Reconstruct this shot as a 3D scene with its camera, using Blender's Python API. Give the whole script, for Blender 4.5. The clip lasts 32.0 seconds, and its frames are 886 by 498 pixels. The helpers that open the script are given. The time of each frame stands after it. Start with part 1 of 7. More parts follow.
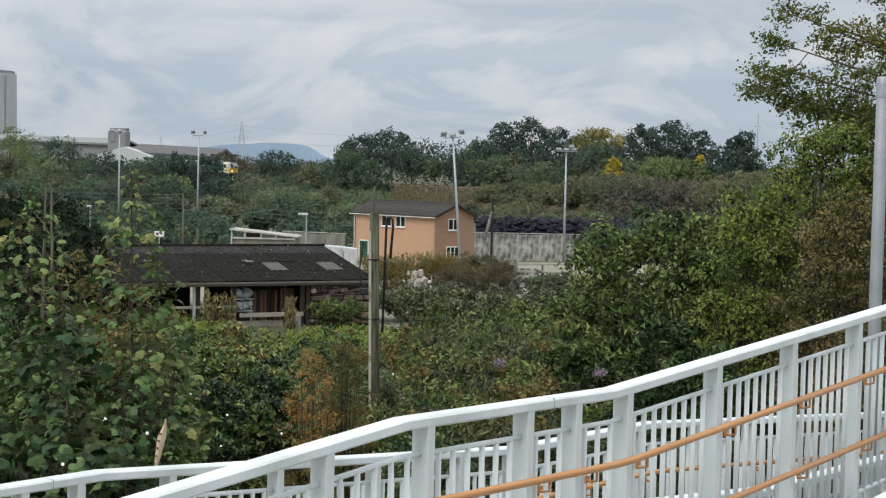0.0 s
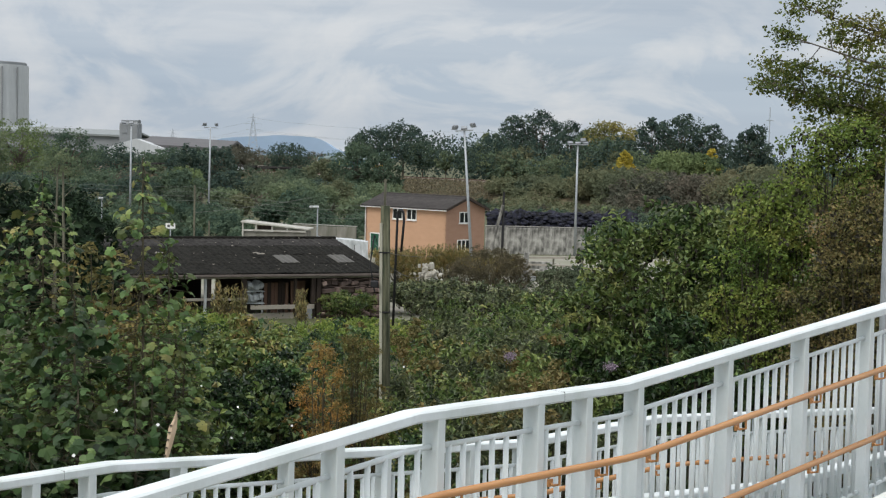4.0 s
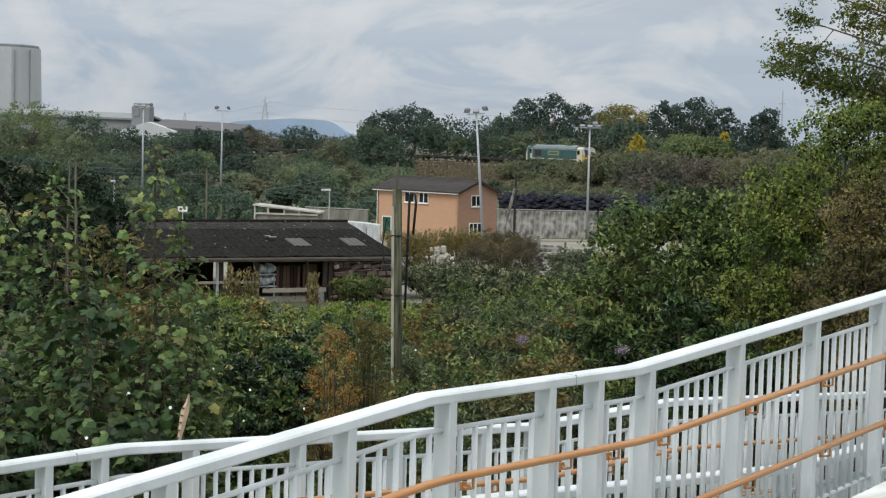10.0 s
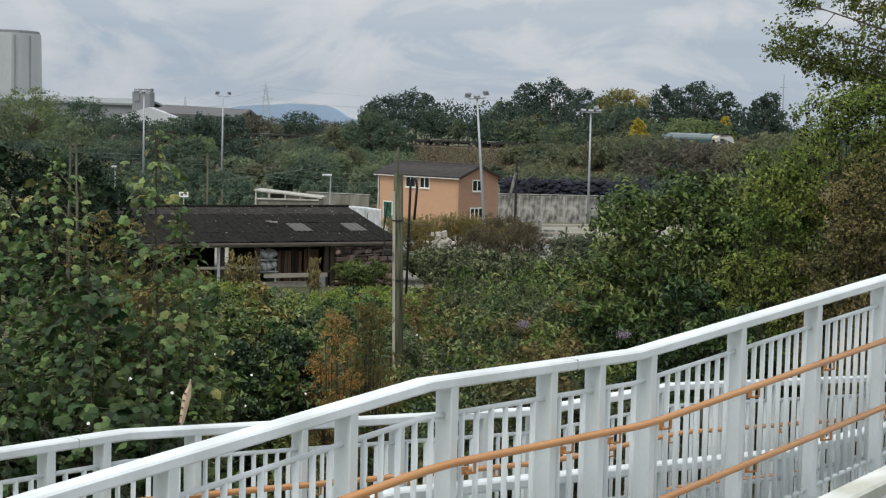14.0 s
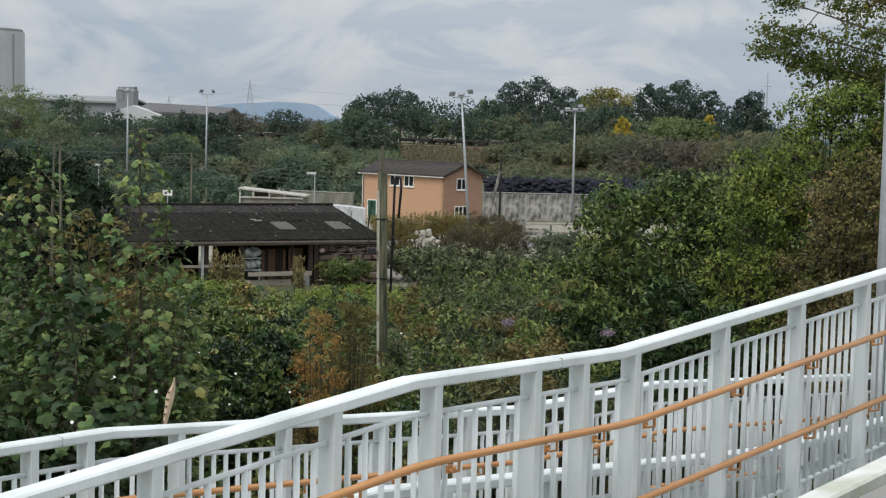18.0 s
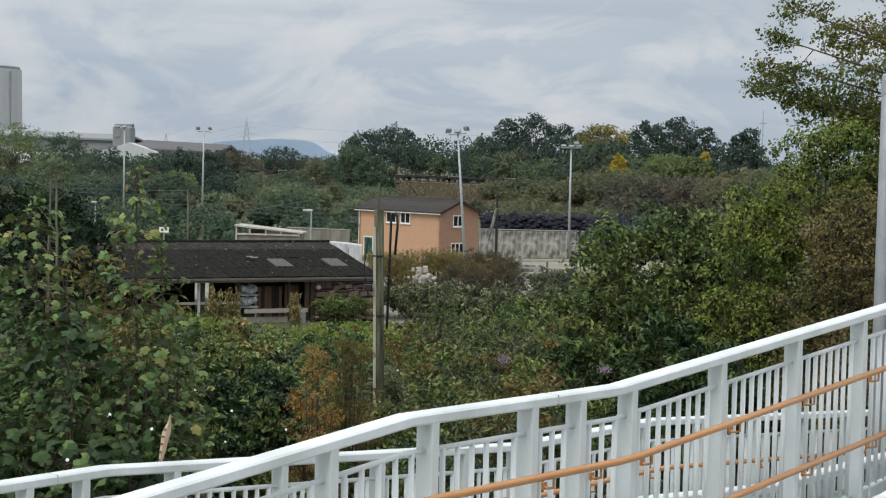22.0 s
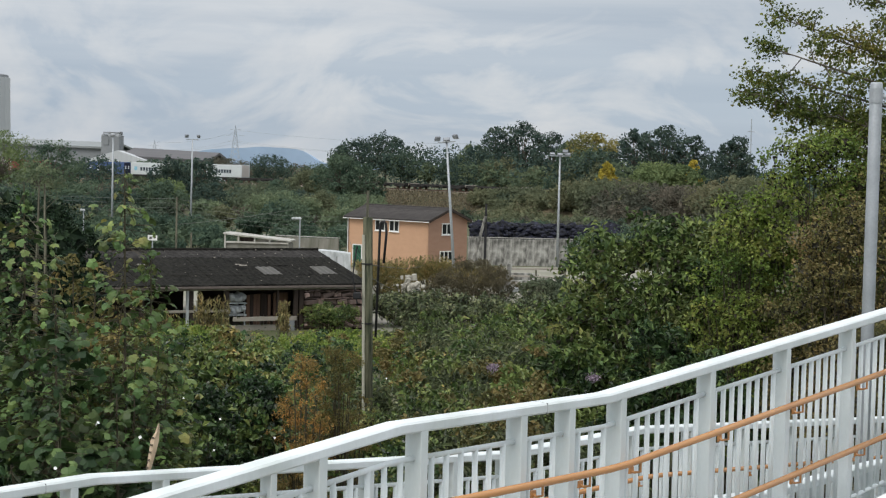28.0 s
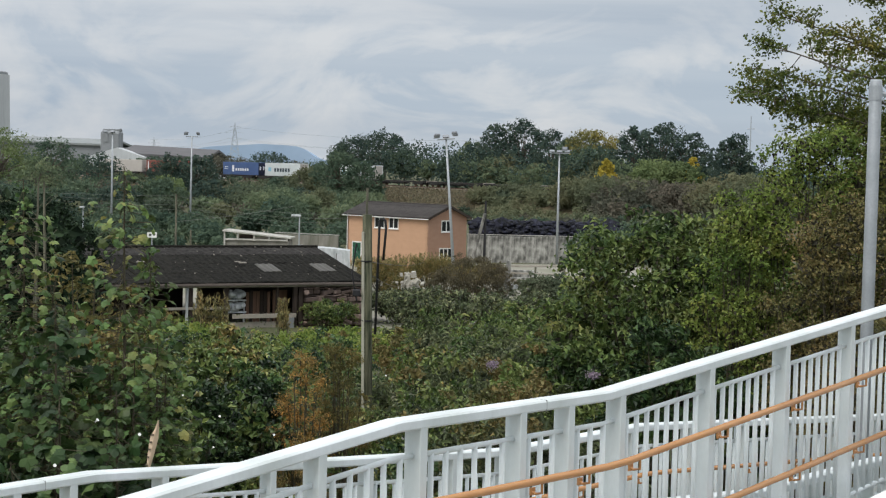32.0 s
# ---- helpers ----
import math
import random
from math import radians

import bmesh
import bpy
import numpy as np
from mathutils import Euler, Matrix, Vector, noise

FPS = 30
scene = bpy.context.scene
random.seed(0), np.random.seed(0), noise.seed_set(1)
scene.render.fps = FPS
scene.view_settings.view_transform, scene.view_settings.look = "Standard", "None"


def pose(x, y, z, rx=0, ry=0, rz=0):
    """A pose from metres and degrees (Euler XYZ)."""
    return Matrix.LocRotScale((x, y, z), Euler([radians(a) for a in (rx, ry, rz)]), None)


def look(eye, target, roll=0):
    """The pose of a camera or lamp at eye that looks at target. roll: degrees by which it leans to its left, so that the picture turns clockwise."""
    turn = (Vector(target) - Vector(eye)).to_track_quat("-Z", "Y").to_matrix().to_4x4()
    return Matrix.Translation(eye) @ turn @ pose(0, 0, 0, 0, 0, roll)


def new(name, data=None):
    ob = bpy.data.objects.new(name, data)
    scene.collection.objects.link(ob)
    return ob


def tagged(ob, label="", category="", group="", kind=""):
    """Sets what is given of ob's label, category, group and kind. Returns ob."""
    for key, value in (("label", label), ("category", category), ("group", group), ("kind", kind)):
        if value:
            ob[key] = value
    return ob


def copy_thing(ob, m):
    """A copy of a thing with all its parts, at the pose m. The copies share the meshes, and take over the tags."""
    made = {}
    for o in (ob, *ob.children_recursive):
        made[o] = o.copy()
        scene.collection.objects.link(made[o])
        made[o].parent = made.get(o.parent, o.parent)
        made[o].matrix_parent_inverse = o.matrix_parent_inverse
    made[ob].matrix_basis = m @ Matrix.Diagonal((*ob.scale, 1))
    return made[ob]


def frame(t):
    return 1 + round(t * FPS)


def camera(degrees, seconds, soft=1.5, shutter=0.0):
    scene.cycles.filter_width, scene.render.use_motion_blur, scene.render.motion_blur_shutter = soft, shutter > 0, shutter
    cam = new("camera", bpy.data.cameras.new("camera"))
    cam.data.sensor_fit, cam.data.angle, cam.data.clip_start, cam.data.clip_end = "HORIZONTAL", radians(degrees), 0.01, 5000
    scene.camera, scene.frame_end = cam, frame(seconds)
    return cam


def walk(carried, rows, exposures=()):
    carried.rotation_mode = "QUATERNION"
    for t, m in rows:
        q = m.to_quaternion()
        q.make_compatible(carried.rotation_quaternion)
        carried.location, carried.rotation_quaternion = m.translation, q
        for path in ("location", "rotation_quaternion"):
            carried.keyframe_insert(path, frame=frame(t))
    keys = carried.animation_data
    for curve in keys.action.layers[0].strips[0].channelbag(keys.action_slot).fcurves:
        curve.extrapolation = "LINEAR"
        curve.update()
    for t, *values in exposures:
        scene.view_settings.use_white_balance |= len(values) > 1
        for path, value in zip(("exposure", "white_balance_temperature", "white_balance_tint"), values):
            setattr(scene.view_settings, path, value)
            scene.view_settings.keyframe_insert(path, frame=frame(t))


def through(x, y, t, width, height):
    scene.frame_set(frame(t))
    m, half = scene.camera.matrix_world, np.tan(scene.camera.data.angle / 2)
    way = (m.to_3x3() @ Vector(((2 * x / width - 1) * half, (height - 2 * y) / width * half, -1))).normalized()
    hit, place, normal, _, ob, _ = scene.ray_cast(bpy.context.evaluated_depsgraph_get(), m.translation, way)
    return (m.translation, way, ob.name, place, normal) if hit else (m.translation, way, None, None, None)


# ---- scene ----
# ---------- camera: held by hand at one spot, only turning ----------
cam = camera(30.0, 32.0, soft=1.25)
EYE_Z = 9.5
TURNS = (
    (0, 87.019, -1.234, -0.049), (0.5, 86.957, -1.324, -0.004), (1, 86.873, -1.348, 0.035), (1.5, 86.796, -1.421, 0.074),
    (2, 86.760, -1.423, 0.101), (2.5, 86.749, -1.507, 0.132), (3, 86.763, -1.438, 0.191), (3.5, 86.791, -1.419, 0.271),
    (5.5, 86.657, -1.386, 0.434), (6, 86.657, -1.386, 0.434), (6.5, 86.666, -1.433, 0.469), (7, 86.648, -1.356, 0.527),
    (7.5, 86.604, -1.399, 0.586), (8, 86.518, -1.348, 0.619), (8.5, 86.398, -1.329, 0.652), (9, 86.284, -1.378, 0.684),
    (9.5, 86.211, -1.446, 0.730), (10, 86.181, -1.434, 0.755), (10.5, 86.176, -1.439, 0.736), (11, 86.191, -1.437, 0.674),
    (11.5, 86.197, -1.462, 0.594), (12, 86.177, -1.416, 0.563), (12.5, 86.096, -1.416, 0.576), (13, 85.975, -1.431, 0.637),
    (13.5, 85.804, -1.295, 0.713), (14, 85.655, -1.299, 0.786), (14.5, 85.587, -1.334, 0.824), (16.5, 85.747, -1.448, 0.300),
    (17, 85.717, -1.418, 0.258), (17.5, 85.659, -1.378, 0.254), (18, 85.615, -1.362, 0.245), (18.5, 85.571, -1.394, 0.198),
    (19, 85.543, -1.428, 0.111), (19.5, 85.546, -1.433, 0.023), (20, 85.637, -1.438, -0.037), (20.5, 85.871, -1.399, -0.043),
    (21, 86.206, -1.381, -0.013), (21.5, 86.566, -1.354, 0.045), (22, 86.892, -1.324, 0.118), (22.5, 87.102, -1.326, 0.146),
    (23, 87.191, -1.314, 0.143), (23.5, 87.189, -1.311, 0.113), (24, 87.118, -1.217, 0.101), (24.5, 87.025, -1.224, 0.137),
    (25, 86.962, -1.214, 0.166), (25.5, 86.933, -1.225, 0.143), (27.5, 87.168, -1.359, -0.232), (28, 87.180, -1.353, -0.268),
    (28.5, 87.169, -1.361, -0.259), (29, 87.134, -1.273, -0.223), (29.5, 87.116, -1.282, -0.168), (30, 87.118, -1.282, -0.125),
    (30.5, 87.136, -1.327, -0.123), (31, 87.136, -1.296, -0.162), (31.5, 87.109, -1.315, -0.223), (32, 87.083, -1.359, -0.286),
)
walk(cam, [(t, pose(0, 0, EYE_Z, rx, ry, rz)) for t, rx, ry, rz in TURNS], exposures=((0, -0.02), (6, -0.06), (9, -0.08), (14, -0.12), (19, -0.14), (22, -0.09), (25, -0.06), (32, -0.05)))

# ---------- world, sun ----------
world = bpy.data.worlds.new("overcast_sky")
scene.world = world
world.use_nodes = True
wn, wl = world.node_tree.nodes, world.node_tree.links
wn.clear()
w_out = wn.new("ShaderNodeOutputWorld")
w_bg = wn.new("ShaderNodeBackground")
w_sky = wn.new("ShaderNodeTexSky")
w_sky.sky_type = "NISHITA"
w_sky.sun_disc = False
w_sky.sun_elevation = radians(55)
w_sky.sun_rotation = radians(222)
w_geo = wn.new("ShaderNodeTexCoord")
w_sep = wn.new("ShaderNodeSeparateXYZ")
wl.new(w_geo.outputs["Generated"], w_sep.inputs[0])


def w_math(op, a, b):
    n = wn.new("ShaderNodeMath")
    n.operation = op
    if op == "MULTIPLY_ADD":
        n.inputs[2].default_value = 0.5
    for i, v in enumerate((a, b)):
        if isinstance(v, (int, float)):
            n.inputs[i].default_value = v
        else:
            wl.new(v, n.inputs[i])
    return n.outputs[0]


# cloud layers, flattened towards the horizon
w_vec = wn.new("ShaderNodeCombineXYZ")
wl.new(w_math("MULTIPLY", w_sep.outputs[0], 3.2), w_vec.inputs[0])
wl.new(w_math("MULTIPLY", w_sep.outputs[1], 3.2), w_vec.inputs[1])
wl.new(w_math("MULTIPLY", w_sep.outputs[2], 7.0), w_vec.inputs[2])


def w_noise(scale, detail, rough, shift, distortion=0.0, source=None):
    mp = wn.new("ShaderNodeMapping")
    mp.inputs["Location"].default_value = shift
    wl.new((source or w_vec).outputs[0], mp.inputs[0])
    n = wn.new("ShaderNodeTexNoise")
    n.inputs["Scale"].default_value = scale
    n.inputs["Detail"].default_value = detail
    n.inputs["Roughness"].default_value = rough
    n.inputs["Distortion"].default_value = distortion
    wl.new(mp.outputs[0], n.inputs["Vector"])
    return n.outputs[0]


def w_ramp(fac, stops):
    r = wn.new("ShaderNodeValToRGB")
    while len(r.color_ramp.elements) < len(stops):
        r.color_ramp.elements.new(0.5)
    for e, (p, c) in zip(r.color_ramp.elements, stops):
        e.position, e.color = p, (*c, 1)
    wl.new(fac, r.inputs[0])
    return r.outputs[0]


def w_mix(fac, a, b, mode="MIX"):
    m = wn.new("ShaderNodeMix")
    m.data_type, m.blend_type = "RGBA", mode
    if isinstance(fac, (int, float)):
        m.inputs[0].default_value = fac
    else:
        wl.new(fac, m.inputs[0])
    wl.new(a, m.inputs[6])
    wl.new(b, m.inputs[7])
    return m.outputs[2]


w_flat = wn.new("ShaderNodeCombineXYZ")
wl.new(w_math("MULTIPLY", w_sep.outputs[0], 1.6), w_flat.inputs[0])
wl.new(w_math("MULTIPLY", w_sep.outputs[1], 1.6), w_flat.inputs[1])
wl.new(w_math("MULTIPLY", w_sep.outputs[2], 30.0), w_flat.inputs[2])


def w_colour(c):
    n = wn.new("ShaderNodeRGB")
    n.outputs[0].default_value = (*c, 1)
    return n.outputs[0]


# grey-blue air, low heaped clouds, and thin streaks above them
clouds = w_ramp(w_sep.outputs[2], ((0.0, (0.55, 0.62, 0.70)), (0.035, (0.47, 0.555, 0.66)), (0.075, (0.50, 0.575, 0.67)), (0.12, (0.655, 0.695, 0.74)), (0.4, (0.69, 0.71, 0.735)), (1.0, (0.71, 0.725, 0.74))))
heap = w_ramp(w_noise(3.1, 10, 0.56, (2.3, 1.1, 0.35), 0.6), ((0.455, (0, 0, 0)), (0.52, (0.55, 0.55, 0.55)), (0.62, (1, 1, 1))))
clouds = w_mix(heap, clouds, w_colour((0.700, 0.728, 0.765)))
streak = w_ramp(w_noise(1.25, 10, 0.60, (4.4, 0.7, 0.1), 0.15, w_flat), ((0.42, (0, 0, 0)), (0.54, (0.45, 0.45, 0.45)), (0.72, (1, 1, 1))))
aloft = w_ramp(w_sep.outputs[2], ((0.045, (0.0, 0.0, 0.0)), (0.095, (0.46, 0.46, 0.46)), (0.3, (0.5, 0.5, 0.5))))
clouds = w_mix(w_mix(1.0, streak, aloft, "MULTIPLY"), clouds, w_colour((0.84, 0.85, 0.865)))
shade = w_ramp(w_noise(0.9, 6, 0.5, (7.1, 3.3, 0.9), 0.2, w_flat), ((0.40, (0.86, 0.89, 0.93)), (0.60, (1.05, 1.045, 1.04))))
clouds = w_mix(1.0, clouds, shade, "MULTIPLY")
w_blue = wn.new("ShaderNodeMix")
w_blue.data_type, w_blue.blend_type = "RGBA", "MULTIPLY"
w_blue.inputs[0].default_value = 1.0
w_blue.inputs[7].default_value = (0.08, 0.08, 0.08, 1)
wl.new(w_sky.outputs[0], w_blue.inputs[6])
side = w_ramp(w_math("MULTIPLY_ADD", w_sep.outputs[0], 0.5), ((0.0, (0.96, 0.97, 0.98)), (0.36, (0.94, 0.95, 0.965)), (0.64, (1.0, 0.995, 0.985)), (1.0, (1.0, 1.0, 0.995))))
clouds = w_mix(1.0, clouds, side, "MULTIPLY")
sky_all = w_mix(0.88, w_blue.outputs[2], clouds)
wl.new(sky_all, w_bg.inputs[0])
w_rise = wn.new("ShaderNodeMapRange")
w_rise.inputs[1].default_value, w_rise.inputs[2].default_value = 0.12, 1.0
w_rise.inputs[3].default_value, w_rise.inputs[4].default_value = 0.99, 2.0
wl.new(w_sep.outputs[2], w_rise.inputs[0])
wl.new(w_rise.outputs[0], w_bg.inputs[1])
wl.new(w_bg.outputs[0], w_out.inputs[0])

sun = new("sun", bpy.data.lights.new("sun", "SUN"))
sun.data.energy, sun.data.angle, sun.data.color = 2.2, radians(30), (1.0, 0.96, 0.90)
sun.matrix_basis = look((-52, -66, 104), (0, 0, 0))

# ---------- materials ----------


def mat(name, base, dark=None, rough=0.7, metal=0.0, scale=4.0, amount=0.5, fine=40.0, bump=0.2, spec=0.4, stretch=(1, 1, 1), rnd=0.0, where="Object", grain=0.14):
    """Surface with two scales of variation between base and dark, fine relief, and a shift for each object."""
    m = bpy.data.materials.new(name)
    m.use_nodes = True
    nt = m.node_tree
    N, L = nt.nodes, nt.links
    b = N["Principled BSDF"]
    b.inputs["Roughness"].default_value, b.inputs["Metallic"].default_value = rough, metal
    b.inputs["Specular IOR Level"].default_value = spec
    tc = N.new("ShaderNodeTexCoord")
    mp = N.new("ShaderNodeMapping")
    mp.inputs["Scale"].default_value = stretch
    L.new(tc.outputs[where], mp.inputs[0])
    n1, n2 = N.new("ShaderNodeTexNoise"), N.new("ShaderNodeTexNoise")
    n1.inputs["Scale"].default_value, n1.inputs["Detail"].default_value = scale, 5
    n2.inputs["Scale"].default_value, n2.inputs["Detail"].default_value = fine, 3
    for n in (n1, n2):
        L.new(mp.outputs[0], n.inputs["Vector"])
    r = N.new("ShaderNodeValToRGB")
    r.color_ramp.elements[0].position, r.color_ramp.elements[1].position = 0.35, 0.68
    L.new(n1.outputs[0], r.inputs[0])
    k = N.new("ShaderNodeMath")
    k.operation = "MULTIPLY"
    k.inputs[1].default_value = amount
    L.new(r.outputs[0], k.inputs[0])
    mx = N.new("ShaderNodeMix")
    mx.data_type = "RGBA"
    dark = dark or tuple(c * 0.6 for c in base)
    mx.inputs[6].default_value, mx.inputs[7].default_value = (*base, 1), (*dark, 1)
    L.new(k.outputs[0], mx.inputs[0])
    hs = N.new("ShaderNodeHueSaturation")
    L.new(mx.outputs[2], hs.inputs["Color"])
    v = N.new("ShaderNodeMapRange")
    v.inputs[3].default_value, v.inputs[4].default_value = 1 - grain, 1 + grain
    L.new(n2.outputs[0], v.inputs[0])
    if rnd:
        oi = N.new("ShaderNodeObjectInfo")
        o = N.new("ShaderNodeMapRange")
        o.inputs[3].default_value, o.inputs[4].default_value = 1 - rnd, 1 + rnd
        L.new(oi.outputs["Random"], o.inputs[0])
        p = N.new("ShaderNodeMath")
        p.operation = "MULTIPLY"
        L.new(v.outputs[0], p.inputs[0])
        L.new(o.outputs[0], p.inputs[1])
        L.new(p.outputs[0], hs.inputs["Value"])
    else:
        L.new(v.outputs[0], hs.inputs["Value"])
    L.new(hs.outputs[0], b.inputs["Base Color"])
    if bump:
        bp = N.new("ShaderNodeBump")
        bp.inputs["Strength"].default_value, bp.inputs["Distance"].default_value = bump, 0.02
        L.new(n2.outputs[0], bp.inputs["Height"])
        L.new(bp.outputs[0], b.inputs["Normal"])
    return m


def leaf_mat(name, greens, patch=0.6, rough=0.55, through=0.16, vary=0.35, relief=0.0, single=0.55, gloss=0.5):
    """Leaves: a colour for each leaf out of a ramp, shifted in patches, a little light passing through."""
    m = bpy.data.materials.new(name)
    m.use_nodes = True
    nt = m.node_tree
    N, L = nt.nodes, nt.links
    b = N["Principled BSDF"]
    b.inputs["Roughness"].default_value = 0.95 if relief else rough
    b.inputs["Specular IOR Level"].default_value = 0.12 if relief else gloss
    g = N.new("ShaderNodeNewGeometry")
    tc = N.new("ShaderNodeTexCoord")
    nz = N.new("ShaderNodeTexNoise")
    nz.inputs["Scale"].default_value, nz.inputs["Detail"].default_value = patch, 3
    L.new(g.outputs["Position"], nz.inputs["Vector"])
    a = N.new("ShaderNodeMapRange")
    a.inputs[1].default_value, a.inputs[2].default_value = 0.3, 0.7
    L.new(nz.outputs[0], a.inputs[0])
    mi = N.new("ShaderNodeMix")
    mi.data_type = "FLOAT"
    mi.inputs[0].default_value = vary
    L.new(a.outputs[0], mi.inputs[2])
    L.new(g.outputs["Random Per Island"], mi.inputs[3])
    r = N.new("ShaderNodeValToRGB")
    while len(r.color_ramp.elements) < len(greens):
        r.color_ramp.elements.new(0.5)
    for i, c in enumerate(greens):
        r.color_ramp.elements[i].position = (i + 0.5) / len(greens)
        r.color_ramp.elements[i].color = (*c, 1)
    L.new(mi.outputs[0], r.inputs[0])
    ml = N.new("ShaderNodeMath")
    ml.operation = "MULTIPLY"
    ml.inputs[1].default_value = 37.0
    L.new(g.outputs["Random Per Island"], ml.inputs[0])
    fr = N.new("ShaderNodeMath")
    fr.operation = "FRACT"
    L.new(ml.outputs[0], fr.inputs[0])
    vr = N.new("ShaderNodeMapRange")
    vr.inputs[3].default_value, vr.inputs[4].default_value = 1 - single, 1 + single
    L.new(fr.outputs[0], vr.inputs[0])
    hs = N.new("ShaderNodeHueSaturation")
    L.new(vr.outputs[0], hs.inputs["Value"])
    L.new(r.outputs[0], hs.inputs["Color"])
    r = hs
    L.new(r.outputs[0], b.inputs["Base Color"])
    if relief:
        n3 = N.new("ShaderNodeTexNoise")
        n3.inputs["Scale"].default_value, n3.inputs["Detail"].default_value = 2.2, 4
        L.new(g.outputs["Position"], n3.inputs["Vector"])
        bp = N.new("ShaderNodeBump")
        bp.inputs["Strength"].default_value, bp.inputs["Distance"].default_value = 1.0, relief
        L.new(n3.outputs[0], bp.inputs["Height"])
        L.new(bp.outputs[0], b.inputs["Normal"])
    if through:
        t = N.new("ShaderNodeBsdfTranslucent")
        L.new(r.outputs[0], t.inputs[0])
        ad = N.new("ShaderNodeMixShader")
        ad.inputs[0].default_value = through
        L.new(b.outputs[0], ad.inputs[1])
        L.new(t.outputs[0], ad.inputs[2])
        L.new(ad.outputs[0], N["Material Output"].inputs[0])
    return m


M_white = mat("white_paint", (0.775, 0.822, 0.838), (0.55, 0.60, 0.58), rough=0.45, scale=2.6, amount=0.8, fine=60, bump=0.035, stretch=(1, 1, 0.4), grain=0.055)
M_algae = mat("white_paint_algae", (0.74, 0.76, 0.76), (0.36, 0.37, 0.26), rough=0.5, scale=5, amount=0.75, fine=40, bump=0.08)
M_orange = mat("orange_coating", (0.56, 0.265, 0.085), (0.42, 0.175, 0.05), rough=0.26, scale=3, amount=0.45, fine=80, bump=0.015, grain=0.05, spec=0.9)
M_seam = mat("rail_seam", (0.30, 0.31, 0.31), rough=0.8)
M_joint = mat("dark_joint", (0.12, 0.12, 0.12), rough=0.8)
M_deck = mat("deck_surface", (0.30, 0.30, 0.29), (0.18, 0.19, 0.17), rough=0.9, scale=1.5, fine=90)
M_galv = mat("galvanised_steel", (0.40, 0.425, 0.445), (0.27, 0.295, 0.31), rough=0.5, metal=0.35, scale=6, fine=50, bump=0.05)
M_lampgrey = mat("lamp_housing_grey", (0.19, 0.20, 0.215), (0.11, 0.115, 0.125), rough=0.5, metal=0.2, scale=3)
M_glass = mat("lamp_glass", (0.30, 0.32, 0.34), rough=0.15, bump=0, amount=0.1)
M_timber = mat("weathered_timber", (0.20, 0.19, 0.14), (0.030, 0.034, 0.020), rough=0.92, scale=3.5, fine=30, amount=1.0, stretch=(6, 6, 0.25), bump=0.7, grain=0.35)
M_pole = mat("mossy_pole_timber", (0.125, 0.125, 0.080), (0.030, 0.038, 0.020), rough=0.95, scale=4, fine=30, amount=1.1, stretch=(4, 4, 0.35), bump=0.7, grain=0.4)
M_casing = mat("pale_capping", (0.40, 0.39, 0.32), (0.20, 0.20, 0.15), rough=0.8, scale=4, stretch=(3, 3, 0.4))
M_black = mat("black_pipe", (0.02, 0.02, 0.022), rough=0.6, bump=0.05)
M_soil = mat("rough_ground", (0.10, 0.095, 0.05), (0.045, 0.06, 0.022), rough=0.95, scale=0.25, fine=3, amount=0.9, bump=0.8)
M_yard = mat("yard_gravel", (0.30, 0.28, 0.24), (0.17, 0.18, 0.12), rough=0.95, scale=0.3, fine=6, amount=0.9)
M_bank = mat("dry_bank_grass", (0.115, 0.09, 0.05), (0.06, 0.065, 0.03), rough=0.95, scale=0.5, fine=5, amount=0.9, bump=0.8)
M_buff = mat("buff_brickwork", (0.50, 0.305, 0.19), (0.44, 0.265, 0.16), rough=0.85, scale=1.2, fine=14, amount=0.5, stretch=(1, 1, 2.5))
M_brown = mat("brown_brickwork", (0.37, 0.225, 0.155), (0.31, 0.18, 0.12), rough=0.85, scale=1.2, fine=14, amount=0.5, stretch=(1, 1, 2.5))
M_tile = mat("dark_roof_tile", (0.056, 0.051, 0.048), (0.030, 0.028, 0.027), rough=0.9, scale=1.5, fine=12, rnd=0.15, spec=0.15)
M_upvc = mat("white_upvc", (0.78, 0.78, 0.76), (0.66, 0.66, 0.62), rough=0.4, bump=0)
M_pane = mat("dark_window_glass", (0.018, 0.021, 0.024), rough=0.08, bump=0, spec=0.45)
M_green = mat("green_door_paint", (0.012, 0.085, 0.045), rough=0.5)
M_sheet = mat("mossy_roof_sheet", (0.026, 0.025, 0.021), (0.005, 0.005, 0.0045), rough=0.97, scale=5.0, fine=22, amount=1.0, bump=0.9, rnd=0.10, spec=0.08, grain=0.6)
M_topsheet = mat("bare_grey_roof_sheet", (0.048, 0.045, 0.042), (0.016, 0.015, 0.014), rough=0.95, scale=2.5, fine=18, amount=1.0, bump=0.8, rnd=0.15, spec=0.1, grain=0.45)
M_rooflight = mat("dirty_rooflight", (0.078, 0.074, 0.062), (0.038, 0.036, 0.031), rough=0.6, scale=3)
M_darkwood = mat("dark_timber", (0.050, 0.036, 0.028), (0.022, 0.018, 0.016), rough=0.9, scale=2, stretch=(3, 3, 0.4))
M_paleboard = mat("grey_board", (0.36, 0.33, 0.28), (0.22, 0.20, 0.17), rough=0.85, scale=2)
M_stone = mat("red_rubble_stone", (0.29, 0.21, 0.18), (0.085, 0.065, 0.056), rough=0.95, scale=4, fine=20, rnd=0.6, bump=0.6)
